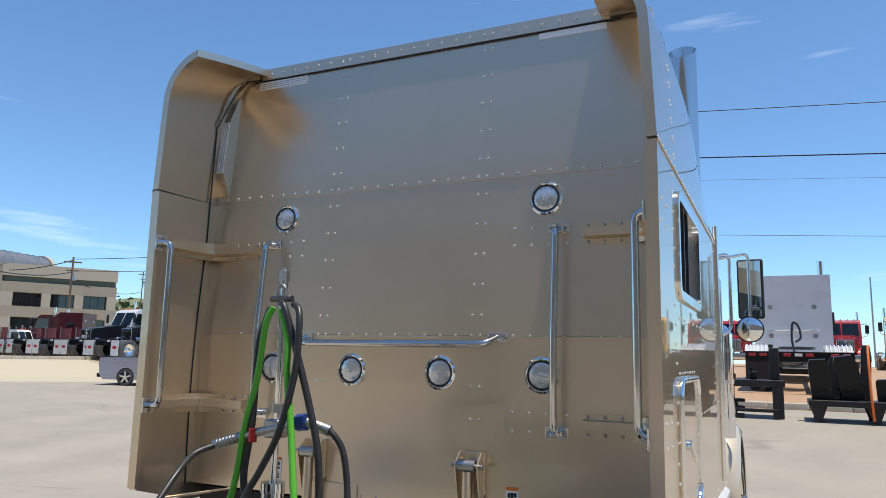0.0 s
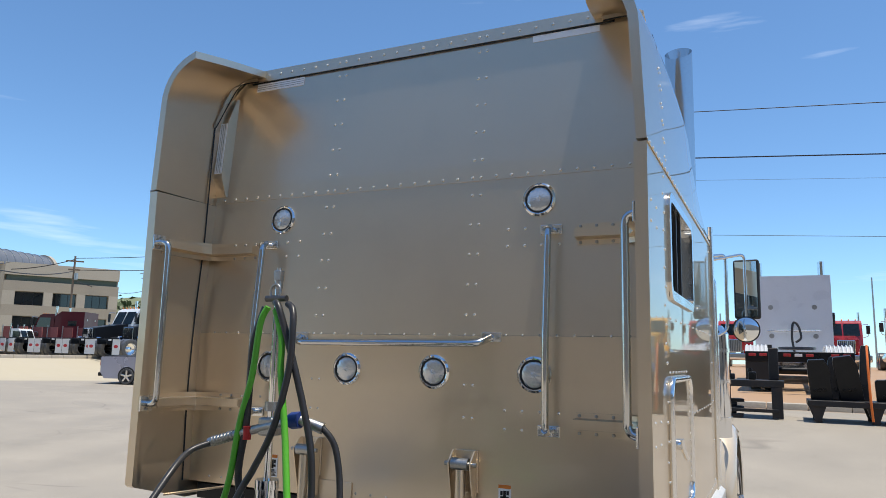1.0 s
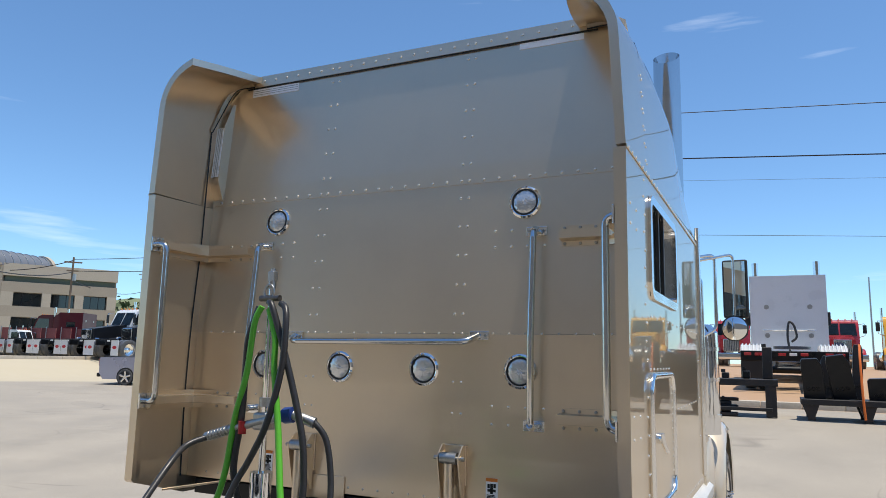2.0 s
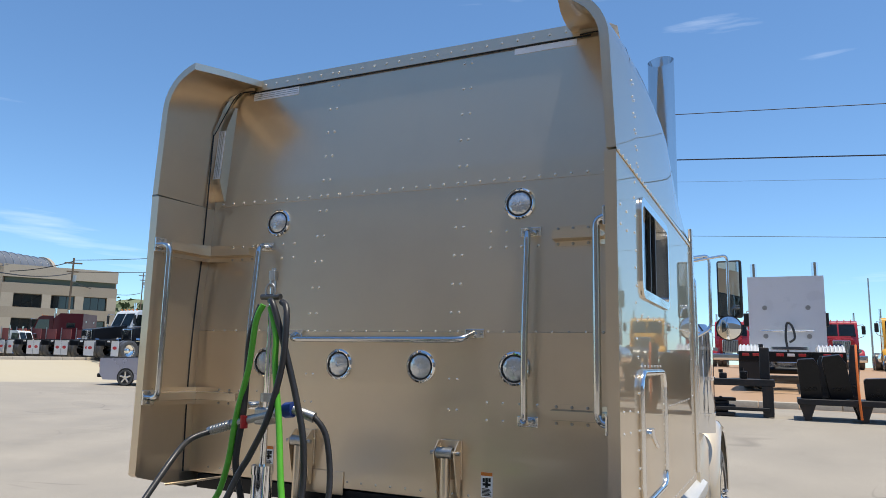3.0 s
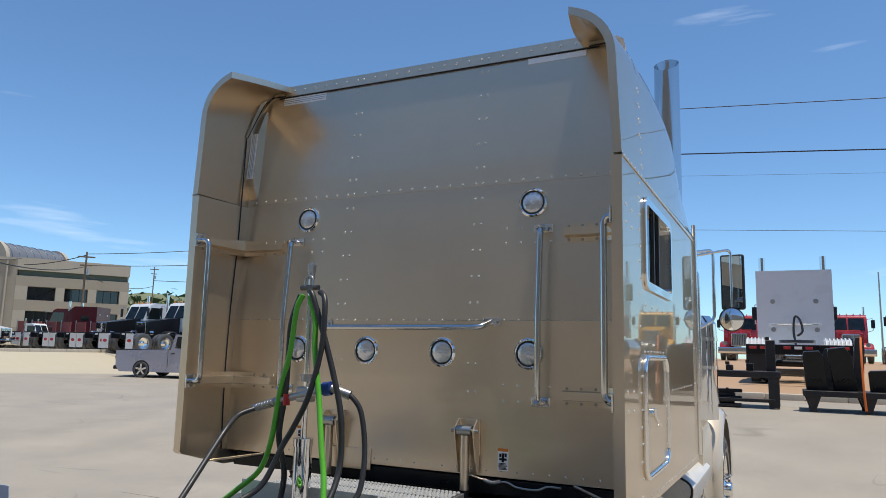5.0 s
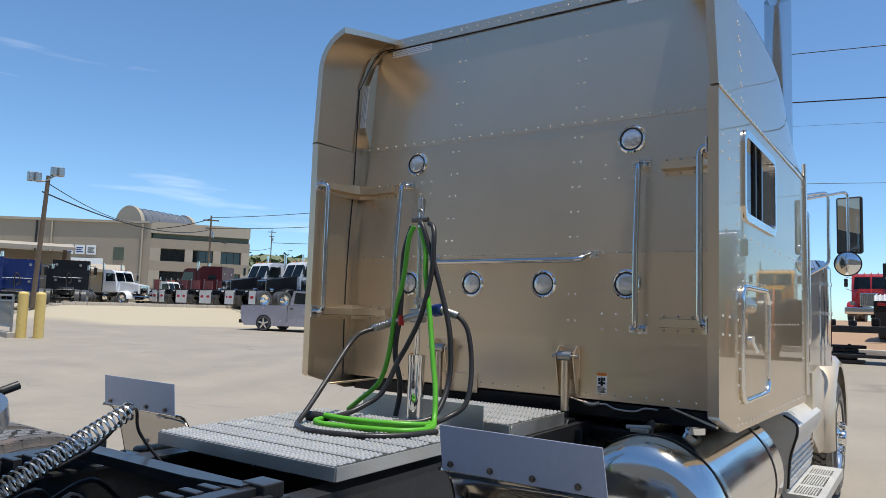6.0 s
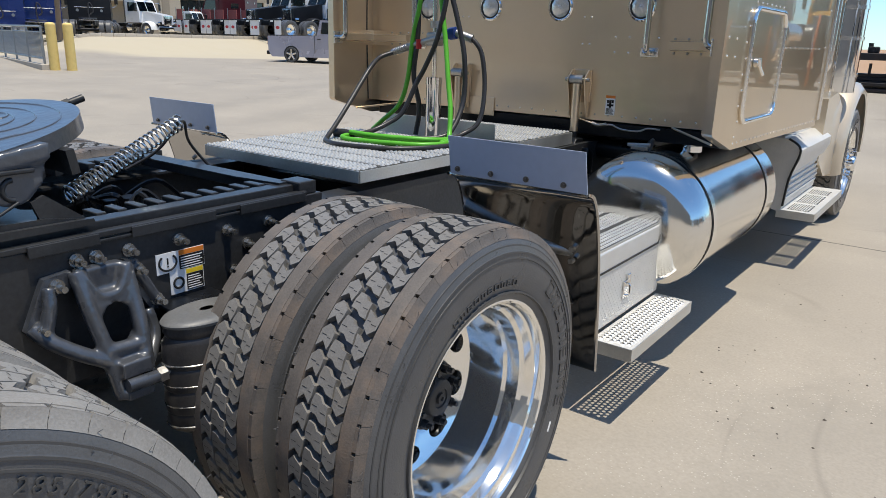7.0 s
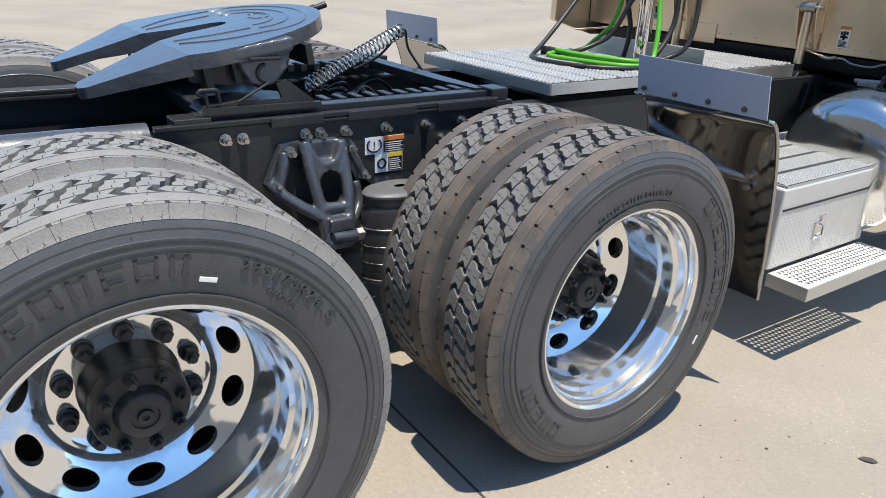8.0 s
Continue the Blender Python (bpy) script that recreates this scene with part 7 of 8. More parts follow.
hose("green_cable", [(-0.11, -1.262, 1.070), (-0.02, -1.262, 1.068), (0.09, -1.235, 1.066), (0.19, -1.19, 1.064), (0.245, -1.13, 1.060), (0.25, -1.04, 1.052)], 0.011, GREEN, "bright green electric cable lying on the deck")
hose("black_cable", [(-0.05, -0.82, 1.86), (-0.085, -0.825, 1.75), (-0.095, -0.82, 1.63), (-0.10, -0.82, 1.47), (-0.12, -0.82, 1.30), (-0.10, -0.80, 1.15), (-0.12, -0.80, 1.02)], 0.012, HOSE, "black cable bound beside the green one")
hose("black_cable", [(-0.06, -0.80, 1.17), (-0.04, -0.79, 1.10), (-0.05, -0.78, 1.01)], 0.014, HOSE, "short black cable by the post")
bm = B()
rod(bm, (-0.20, -1.262, 1.058), (-0.165, -1.257, 1.059), 0.020, seg=14)
rod(bm, (-0.165, -1.257, 1.059), (-0.10, -1.245, 1.061), 0.021, 0.014, seg=14)
single("cable_plug", bm, PLASTIC, "black electric plug lying on the deck", "plug")


# ---- surroundings: trucks on the lots ----

bm = B()
lathe(bm, [(0.30, -0.12), (0.36, -0.14), (0.46, -0.14), (0.505, -0.11), (0.505, 0.11), (0.46, 0.14), (0.36, 0.14), (0.30, 0.12)], 28)
FAR_TYRE = finish(bm, "tyre", RUBBER)
bm = B()
lathe(bm, [(0.315, 0.125), (0.295, 0.11), (0.285, 0.02), (0.22, -0.02), (0.16, -0.03), (0.11, -0.03), (0.105, 0.04), (0.01, 0.05)], 24)
FAR_RIM = finish(bm, "rim", POLISHED)
bm = B()
lathe(bm, [(0.315, 0.125), (0.295, 0.11), (0.285, 0.02), (0.22, -0.02), (0.16, -0.03), (0.11, -0.03), (0.105, 0.04), (0.01, 0.05)], 24)
FAR_RIM_WHITE = finish(bm, "rim", WHITE)


def yard_truck(at, rz, paint, label, cab="day", sleeper_len=1.7, chassis=6.2, rim=FAR_RIM, hood=None, flaps=False, roof=3.0, stack=0.35, group="trucks on the lot", name="parked_truck"):
    """A parked conventional truck; its rear axles round the origin, its front along +y."""
    t = thing(name, at, label, "truck", group, rz=rz)
    for s in (1, -1):
        bm = B()
        box(bm, s * 0.34, s * 0.43, -1.5, chassis, 0.72, 0.98, 0.01)
        part("frame_rail", bm, BLACK, t)
    for y in (-0.66, 0.66):
        for s in (1, -1):
            w = hang("wheel", FAR_TYRE, t, m=pose(s * 1.03, y, 0.505, 0, 0, 0 if s > 0 else 180))
            hang("rim", rim, w)
            hang("inner_wheel", FAR_TYRE, t, m=pose(s * 0.70, y, 0.505))
        bm = B()
        rod(bm, (-1.0, y, 0.505), (1.0, y, 0.505), 0.09)
        part("axle", bm, BLACK, t)
    if flaps:
        for s in (1, -1):
            bm = B()
            box(bm, s * 0.72, s * 1.30, -1.40, -1.385, 0.22, 0.98)
            fl = part("mud_flap", bm, WHITE, t, "white mud flap with a red oval")
            bm = B()
            rod(bm, (s * 1.01, -1.41, 0.62), (s * 1.01, -1.402, 0.62), 0.16, seg=24)
            for v in bm.verts:
                v.co.z = 0.62 + (v.co.z - 0.62) * 0.5
            part("flap_oval", bm, FLAP_RED, fl)
        bm = B()
        box(bm, -1.2, 1.2, -1.44, -1.38, 0.98, 1.04, 0.01)
        part("flap_hanger", bm, BLACK, t)
        for s in (1, -1):
            bm = B()
            box(bm, s * 0.5, s * 0.7, -1.5, -1.46, 0.90, 0.98, 0.01)
            part("tail_lamp", bm, WHITE, t)
    if cab is None:
        return t
    fy = chassis - 0.9
    for s in (1, -1):
        w = hang("wheel", FAR_TYRE, t, m=pose(s * 1.0, fy, 0.505, 0, 0, 0 if s > 0 else 180))
        hang("rim", rim, w)
        bm = B()
        rows = []
        for k in range(13):
            a = radians(180 * k / 12)
            rows.append([bm.verts.new((s * x, fy - (0.60 + d) * math.cos(a), 0.52 + (0.62 + d) * math.sin(a))) for x, d in ((0.5, 0.02), (0.9, 0.03), (1.1, 0.0), (1.17, -0.08))])
        for a, b in zip(rows, rows[1:]):
            for k in range(3):
                bm.faces.new((a[k], a[k + 1], b[k + 1], b[k]))
        part("fender", bm, hood or paint, t, angle=60)
        bm = B()
        rod(bm, (s * 0.82, 2.3 if cab == "day" else 2.2, 0.66), (s * 0.82, fy - 1.5, 0.66), 0.31, seg=24)
        part("fuel_tank", bm, POLISHED, t)
    cy1 = fy - 0.75          # windscreen foot
    cy0 = cy1 - 1.35         # back of the cab
    bm = B()
    prism(bm, [(cy0, 1.05), (cy1, 1.05), (cy1, 1.85), (cy1 - 0.35, 2.70), (cy1 - 0.6, 2.82), (cy0, 2.82)], "x", -1.0, 1.0)
    part("cab", bm, paint, t, bevel=0.06, angle=50)
    bm = B()
    for s in (-1, 1):
        v = [bm.verts.new(p) for p in ((s * 0.04, cy1 + 0.012, 1.90), (s * 0.88, cy1 + 0.012, 1.90), (s * 0.85, cy1 - 0.30, 2.62), (s * 0.04, cy1 - 0.30, 2.62))]
        bm.faces.new(v)
    bmesh.ops.solidify(bm, geom=bm.faces[:], thickness=0.01)
    part("windscreen", bm, GLASS, t, "dark windscreen")
    for s in (1, -1):
        bm = B()
        prism(bm, [(cy0 + 0.25, 1.90), (cy1 - 0.12, 1.90), (cy1 - 0.38, 2.55), (cy0 + 0.25, 2.55)], "x", s * 1.001, s * 1.012)
        part("side_window", bm, GLASS, t)
        bm = B()
        rod(bm, (s * 0.95, cy0 - 0.10, 1.0), (s * 0.95, cy0 - 0.10, roof + stack), 0.075 if stack < 0.5 else 0.105, seg=18)
        part("exhaust", bm, CHROME, t)
        bm = B()
        tube(bm, bent([(s * 1.0, cy1 - 0.2, 2.55), (s * 1.28, cy1, 2.58), (s * 1.28, cy1, 1.9), (s * 1.0, cy1 - 0.1, 1.8)], 0.05), 0.018, 8)
        arm = part("mirror_arm", bm, CHROME, t)
        bm = B()
        box(bm, s * 1.18, s * 1.38, cy1 - 0.03, cy1 + 0.03, 2.02, 2.5, 0.02)
        part("mirror", bm, PLASTIC, arm)
    if cab == "sleeper":
        bm = B()
        sy0 = cy0 - 0.08 - sleeper_len
        prism(bm, [(sy0, 1.02), (cy0 - 0.08, 1.02), (cy0 - 0.08, roof - 0.35), (cy0 - 0.5, roof), (sy0, roof)], "x", -1.1, 1.1)
        sl = part("sleeper", bm, paint, t, bevel=0.15, angle=60)
        for s in (1, -1):
            bm = B()
            box(bm, s * 1.101, s * 1.112, sy0 + 0.5, sy0 + 1.1, 2.0, 2.35, 0.004)
            part("window", bm, GLASS, sl)
            for z in (1.55, 2.45):
                bm = B()
                rod(bm, (s * 0.62, sy0 - 0.012, z), (s * 0.62, sy0 + 0.01, z), 0.075, seg=20)
                part("lamp", bm, STEEL, sl)
        bm = B()
        tube(bm, [(-0.75, sy0 - 0.05, 1.72), (0.75, sy0 - 0.05, 1.72)], 0.018, 8)
        part("grab_bar", bm, POLISHED, sl)
        bm = B()
        tube(bm, spline([(0.0, sy0 - 0.35, 1.05), (-0.05, sy0 - 0.25, 1.5), (0.0, sy0 - 0.18, 1.95), (0.14, sy0 - 0.2, 1.85), (0.2, sy0 - 0.25, 1.5), (0.05, sy0 - 0.3, 1.35)], 6), 0.035, 8)
        part("hose_loop", bm, HOSE, t)
        bm = B()
        box(bm, -0.5, 0.5, sy0 - 1.0, sy0 - 0.1, 0.99, 1.02, 0.005)
        part("deck_plate", bm, TREADPLATE, t)
        bm = B()
        rod(bm, (0, 0.0, 1.06), (0, 0.0, 1.13), 0.46, seg=28)
        part("fifth_wheel", bm, WHEELPLATE, t)
    bm = B()
    prism(bm, [(cy1 - 0.02, 1.0), (chassis + 0.25, 0.95), (chassis + 0.25, 1.62), (cy1 - 0.02, 1.92)], "x", -0.62, 0.62)
    part("hood", bm, hood or paint, t, bevel=0.12, angle=60)
    bm = B()
    box(bm, -0.45, 0.45, chassis + 0.25, chassis + 0.31, 0.85, 1.6, 0.03)
    gr = part("grille", bm, CHROME, t)
    for k in range(9):
        bm = B()
        x = -0.38 + 0.095 * k
        box(bm, x - 0.012, x + 0.012, chassis + 0.31, chassis + 0.32, 0.9, 1.55)
        part("grille_bar", bm, BLACK, gr)
    bm = B()
    box(bm, -1.2, 1.2, chassis + 0.34, chassis + 0.46, 0.40, 0.78, 0.05)
    part("bumper", bm, CHROME, t)
    for s in (1, -1):
        bm = B()
        rod(bm, (s * 0.82, chassis + 0.1, 1.02), (s * 0.82, chassis + 0.32, 1.02), 0.12, seg=20)
        part("headlamp", bm, CHROME, t)
    for k in range(5):
        bm = B()
        rod(bm, (-0.7 + 0.35 * k, cy1 - 0.5, 2.80), (-0.7 + 0.35 * k, cy1 - 0.42, 2.88), 0.03, seg=8)
        part("roof_marker", bm, LABEL_ORANGE, t)
    return t


def gz(x, y):
    return (x, y, ground_z(x, y))


# ahead, beyond the kerb
AHEAD = yard_truck((1.95, 18.7, ground_z(1.95, 18.7)), 0, WHITE, "white sleeper truck seen from behind with a hose loop", "sleeper", 1.9, 8.4, roof=3.45, stack=0.66)
for s in (1, -1):
    bm = B()
    rows = []
    for k in range(13):
        a = radians(35 + 110 * k / 12)
        rows.append([bm.verts.new((s * x, -0.66 - 0.62 * math.cos(a) * (1 if k < 7 else 2.6), 0.55 + 0.60 * math.sin(a))) for x in (0.62, 1.24)])
    for a, b in zip(rows, rows[1:]):
        bm.faces.new((a[0], a[1], b[1], b[0]))
    bmesh.ops.solidify(bm, geom=bm.faces[:], thickness=0.012)
    fd = part("half_fender", bm, WHITE, AHEAD, "pale ribbed half fender", angle=60)
    for k in range(7):
        bm = B()
        x = s * (0.66 + 0.09 * k)
        tube(bm, [(x, -0.66 - 0.64 * math.cos(radians(q)), 0.55 + 0.62 * math.sin(radians(q))) for q in (35, 50, 65, 80, 95)], 0.018, 6)
        part("rib", bm, WHITE, fd)
bm = B()
box(bm, -1.22, 1.22, -1.62, -1.52, 0.72, 0.98, 0.02)
bar = part("lamp_bar", bm, BLACK, AHEAD)
for x in (-1.05, -0.8, -0.25, 0.0, 0.25, 0.8, 1.05):
    bm = B()
    box(bm, x - 0.085, x + 0.085, -1.635, -1.62, 0.86, 0.93, 0.008)
    part("tail_lamp", bm, RED if x else WHITE, bar)
for s in (1, -1):
    bm = B()
    box(bm, s * 0.66, s * 1.22, -1.60, -1.58, 0.20, 0.72, 0.004)
    part("mud_flap", bm, PLASTIC, AHEAD)
RED_TRUCK = yard_truck(gz(4.9, 49.5), 180, RED, "bright red conventional truck with a chrome grille", "day", chassis=6.6)
copy_thing(RED_TRUCK, pose(*gz(-0.9, 50.0), 0, 0, 180))
copy_thing(RED_TRUCK, pose(*gz(-6.0, 49.0), 0, 0, 180))
copy_thing(RED_TRUCK, pose(*gz(12.5, 52.0), 0, 0, 175))
yard_truck(gz(7.9, 46.0), 178, YELLOW, "yellow conventional truck on the sand lot", "day", chassis=6.6)
yard_truck(gz(5.9, 22.2), 180, BLUE, "deep blue conventional truck on the sand lot", "day", chassis=6.4)

# the raised lot
for i, (x, y) in enumerate(((-39.3, 23.5), (-36.7, 23.4), (-34.1, 23.15), (-31.5, 22.9), (-28.9, 22.4))):
    yard_truck((x, y + 1.4, 1.2), -6, BLACK, "bare black truck chassis with white mud flaps", None, chassis=5.0, rim=FAR_RIM_WHITE if i == 2 else FAR_RIM, flaps=True, group="bare chassis in a row", name="truck_chassis")
DAY = yard_truck((-31.6, 30.4, 1.2), 172, WHITE, "white day-cab truck with a black hood", "day", hood=CHARCOAL, chassis=6.0)
copy_thing(DAY, pose(-28.6, 30.6, 1.25, 0, 0, 170))
copy_thing(DAY, pose(-25.6, 31.2, 1.25, 0, 0, 170))
copy_thing(DAY, pose(-22.5, 32.0, 1.25, 0, 0, 170))
yard_truck((-41.3, 33.1, 1.2), 118, MAROON, "dark maroon sleeper truck", "sleeper", 2.0, 6.6, roof=3.0)
WHITE_HOOD = yard_truck((-42.0, 21.3, 1.15), -75, WHITE, "white conventional truck facing the yard", "day", chassis=5.2)
WHITE_HOOD.scale = (0.76, 0.76, 0.76)
copy_thing(WHITE_HOOD, pose(-43.5, 26.5, 1.2, 0, 0, -75) @ Matrix.Diagonal((0.76, 0.76, 0.76, 1)))
yard_truck((-38.0, 17.5, 0.95), 58, CHARCOAL, "black sleeper truck seen from behind", "sleeper", 1.8, 6.6, roof=2.2)
yard_truck((-36.5, 14.1, ground_z(-36.5, 14.1)), 62, BLUE, "deep blue sleeper truck parked between two others", "sleeper", 1.8, 6.6, roof=2.65)
yard_truck((-34.7, 11.5, ground_z(-34.7, 11.5)), 64, BLUE, "dark blue sleeper truck seen from behind", "sleeper", 1.8, 6.6, roof=2.95)


def pickup():
    t = thing("pickup_truck", (-20.55, 17.1, ground_z(-20.55, 17.1)), "lowered lilac-silver pickup truck with five-spoke wheels", "pickup truck", rz=-68)
    # nose along +y, rear axle at the origin
    bm = B()
    prism(bm, [(-1.0, 0.42), (-0.85, 0.20), (4.05, 0.20), (4.2, 0.35), (4.2, 0.68), (2.95, 0.98), (2.3, 1.05), (1.0, 1.03), (-0.98, 0.99), (-1.02, 0.95)], "x", -0.93, 0.93)
    part("body", bm, SILVER, t, bevel=0.06, angle=50)
    bm = B()
    prism(bm, [(1.05, 1.04), (2.55, 1.04), (1.95, 1.60), (1.2, 1.62)], "x", -0.82, 0.82)
    part("cab", bm, SILVER, t, bevel=0.06, angle=50)
    for s in (1, -1):
        bm = B()
        prism(bm, [(1.22, 1.10), (2.30, 1.10), (1.88, 1.52), (1.28, 1.54)], "x", s * 0.822, s * 0.830)
        part("side_window", bm, GLASS, t)
        bm = B()
        box(bm, s * 0.931, s * 0.94, 1.0, 1.012, 0.35, 1.03)
        box(bm, s * 0.931, s * 0.94, 2.25, 2.262, 0.35, 1.03)
        part("door_gap", bm, LABEL_BLACK, t)
        bm = B()
        box(bm, s * 0.93, s * 0.955, 1.12, 1.26, 0.88, 0.92, 0.008)
        part("door_handle", bm, PLASTIC, t)
        bm = B()
        box(bm, s * 0.93, s * 1.10, 2.2, 2.3, 1.1, 1.22, 0.03)
        part("mirror", bm, PLASTIC, t)
        for y in (0.0, 3.25):
            bm = B()
            lathe(bm, [(0.215, -0.10), (0.275, -0.10), (0.29, -0.06), (0.29, 0.06), (0.275, 0.10), (0.215, 0.10)], 28)
            w = part("wheel", bm, RUBBER, t, m=pose(s * 0.86, y, 0.29, 0, 0, 0 if s > 0 else 180))
            bm = B()
            lathe(bm, [(0.235, 0.095), (0.225, 0.10), (0.22, 0.05)], 28)
            for k in range(5):
                a = radians(72 * k)
                box(bm, 0.05, 0.095, -0.035, 0.035, 0.03, 0.225, 0.01, m=pose(0, 0, 0, math.degrees(a)))
            rod(bm, (0.05, 0, 0), (0.10, 0, 0), 0.06)
            part("five_spoke_rim", bm, POLISHED, w)
            bm = B()
            rod(bm, (s * 0.90, y, 0.31), (s * 0.936, y, 0.31), 0.325, seg=28)
            part("wheel_arch", bm, PLASTIC, t)
        bm = B()
        box(bm, s * 0.80, s * 0.92, -1.035, -1.02, 0.66, 0.95, 0.01)
        part("tail_lamp", bm, RED, t)
    bm = B()
    box(bm, -0.9, 0.9, -1.11, -1.0, 0.28, 0.42, 0.03)
    part("rear_bumper", bm, PLASTIC, t)
    bm = B()
    box(bm, -0.80, 0.80, -0.95, 1.0, 1.0, 1.032, 0.004)
    part("bed_cover", bm, PLASTIC, t)


pickup()


# ---- racks of parts by the kerb ----
def steel_table(at, length, height, label):
    t = thing("steel_table", at, label, "steel table", "racks by the kerb")
    bm = B()
    box(bm, -length, 0, -0.35, 0.35, height - 0.12, height, 0.01)
    part("beam", bm, RACKPAINT, t)
    for x in (-length + 0.15, -0.12):
        for y in (-0.3, 0.3):
            bm = B()
            box(bm, x - 0.09, x + 0.09, y - 0.05, y + 0.05, 0, height - 0.12, 0.008)
            part("leg", bm, RACKPAINT, t)
    bm = B()
    box(bm, -length, -0.1, -0.38, -0.30, 0.10, 0.16, 0.008)
    part("rail", bm, RACKPAINT, t)
    return t


rk = ground_z(1.4, 11.6)
steel_table((1.58, 11.6, rk), 3.6, 0.66, "black steel table with machine parts on it")
rng = random.Random(7)
for k in range(7):
    bm = B()
    w, d, h = rng.uniform(0.12, 0.26), rng.uniform(0.12, 0.25), rng.uniform(0.10, 0.22) + (0.4 if k == 0 else 0)
    box(bm, -w / 2, w / 2, -d / 2, d / 2, 0, h, 0.02)
    rod(bm, (0, -d / 2 - 0.03, h * 0.5), (0, d / 2 + 0.03, h * 0.5), 0.05)
    rod(bm, (-w * 0.3, 0, h), (-w * 0.3, 0, h + 0.06), 0.04)
    single("machine_part", bm, RACKPAINT if k % 3 != 1 else BLACK, "greasy truck bracket lying on a steel table", "machine part", "parts on the table", m=pose(1.42 - 0.36 * k, 11.6, rk + 0.66))
for k in range(5):
    bm = B()
    box(bm, -0.55, 0.55, -0.12, 0.12, 0, 0.06, 0.01)
    rod(bm, (-0.3 + 0.15 * k, 0, 0.06), (-0.3 + 0.15 * k, 0, 0.06 + (0.3 if k < 3 else 0.02)), 0.025)
    single("steel_angle", bm, RACKPAINT, "rusty black steel angle stacked under the table", "steel angle", "angles under the table", m=pose(0.35 - 0.12 * (k % 2), 11.35 + 0.06 * k, rk + 0.062 * k, 0, 0, 4 * k))


def parts_rack():
    at = (3.18, 11.5, ground_z(3.18, 11.5))
    t = thing("parts_rack", at, "low black steel rack loaded with dark truck panels", "parts rack", "racks by the kerb")
    bm = B()
    box(bm, -1.25, 2.4, -0.4, 0.4, 0.26, 0.36, 0.01)
    part("platform", bm, RACKPAINT, t)
    for x in (-1.1, -0.25, 0.55, 1.5, 2.2):
        bm = B()
        prism(bm, [(x - 0.13, 0.26), (x + 0.13, 0.26), (x + 0.06, 0.06), (x + 0.06, 0.0), (x - 0.06, 0.0), (x - 0.06, 0.06)], "y", -0.36, -0.28)
        part("foot", bm, RACKPAINT, t)
        bm = B()
        prism(bm, [(x - 0.13, 0.26), (x + 0.13, 0.26), (x + 0.06, 0.06), (x + 0.06, 0.0), (x - 0.06, 0.0), (x - 0.06, 0.06)], "y", 0.28, 0.36)
        part("foot", bm, RACKPAINT, t)
    return at


ra = parts_rack()
for k, (x, y, w, h, tilt, lean) in enumerate(((-1.02, -0.12, 0.34, 0.70, -4, 8), (-0.80, 0.05, 0.34, 0.74, 7, -6), (-0.55, -0.02, 0.36, 0.78, -9, 10), (-0.36, 0.12, 0.16, 0.95, 4, -4), (0.02, 0.0, 0.42, 0.38, -3, 5), (0.62, -0.1, 0.40, 1.02, 3, 6), (0.98, 0.0, 0.42, 0.62, 12, 3), (1.5, 0.0, 0.5, 0.9, 2, 4), (2.0, 0.05, 0.5, 0.6, -4, 6))):
    bm = B()
    prism(bm, [(-w / 2, 0.0), (w / 2, 0.0), (w / 2, h * 0.8), (w * 0.3, h), (-w * 0.42, h), (-w / 2, h * 0.9)], "y", -0.05, 0.05)
    for j in range(3):
        rod(bm, (-w * 0.25 + w * 0.22 * j, -0.062, h * 0.25), (-w * 0.25 + w * 0.22 * j, -0.05, h * 0.25), 0.03, seg=10)
    single("parts_bin", bm, RACKPAINT if k % 2 else BLACK, "dark stamped steel bin standing on the rack", "parts bin", "bins on the rack", bevel=0.012, m=pose(ra[0] + x, ra[1] + y, ra[2] + 0.36, lean, tilt, 0))
for x in (-0.30, 0.50, 1.25):
    bm = B()
    tube(bm, spline([(x, -0.42, 0.05), (x - 0.02, -0.43, 0.4), (x - 0.02, -0.30, 1.0), (x, -0.1, 1.30 if x < 0 else 1.2)], 5), 0.02, 6)
    single("tie_strap", bm, ORANGE, "orange ratchet strap round the panels", "strap", "straps on the rack", m=pose(*ra))

# kerb between yard and sand lot
bm = B()
n = 60
for i in range(n):
    x0, x1 = -10 + 0.75 * i, -10 + 0.75 * (i + 1) - 0.012
    z = ground_z((x0 + x1) / 2, 13.3)
    box(bm, x0, x1, 13.15, 13.4, z - 0.2, z + 0.12, 0.02)
tagged(new("kerb", finish(bm, "kerb", CONCRETE_KERB)), "pale concrete kerb along the sand lot", "kerb", kind="structure")


bm = B()
for i in range(60):
    az = radians(20 + 0.75 * i)
    q = []
    for a in (az, az + radians(0.74)):
        top = lin(math.degrees(a), (0, 22, 29, 40, 60), (38, 34, 36, 42, 48))
        q.append((1.8 - top * math.cos(a), -3.3 + top * math.sin(a)))
    (xa, ya), (xb, yb) = q
    z = ground_z(xa, ya)
    ln = math.hypot(xb - xa, yb - ya)
    box(bm, 0, ln, -0.15, 0.15, -0.2, 0.14, 0.02, m=pose(xa, ya, z, 0, 0, math.degrees(math.atan2(yb - ya, xb - xa))))
tagged(new("kerb", finish(bm, "kerb", CONCRETE_KERB)), "pale concrete kerb at the top of the bank", "kerb", kind="structure")


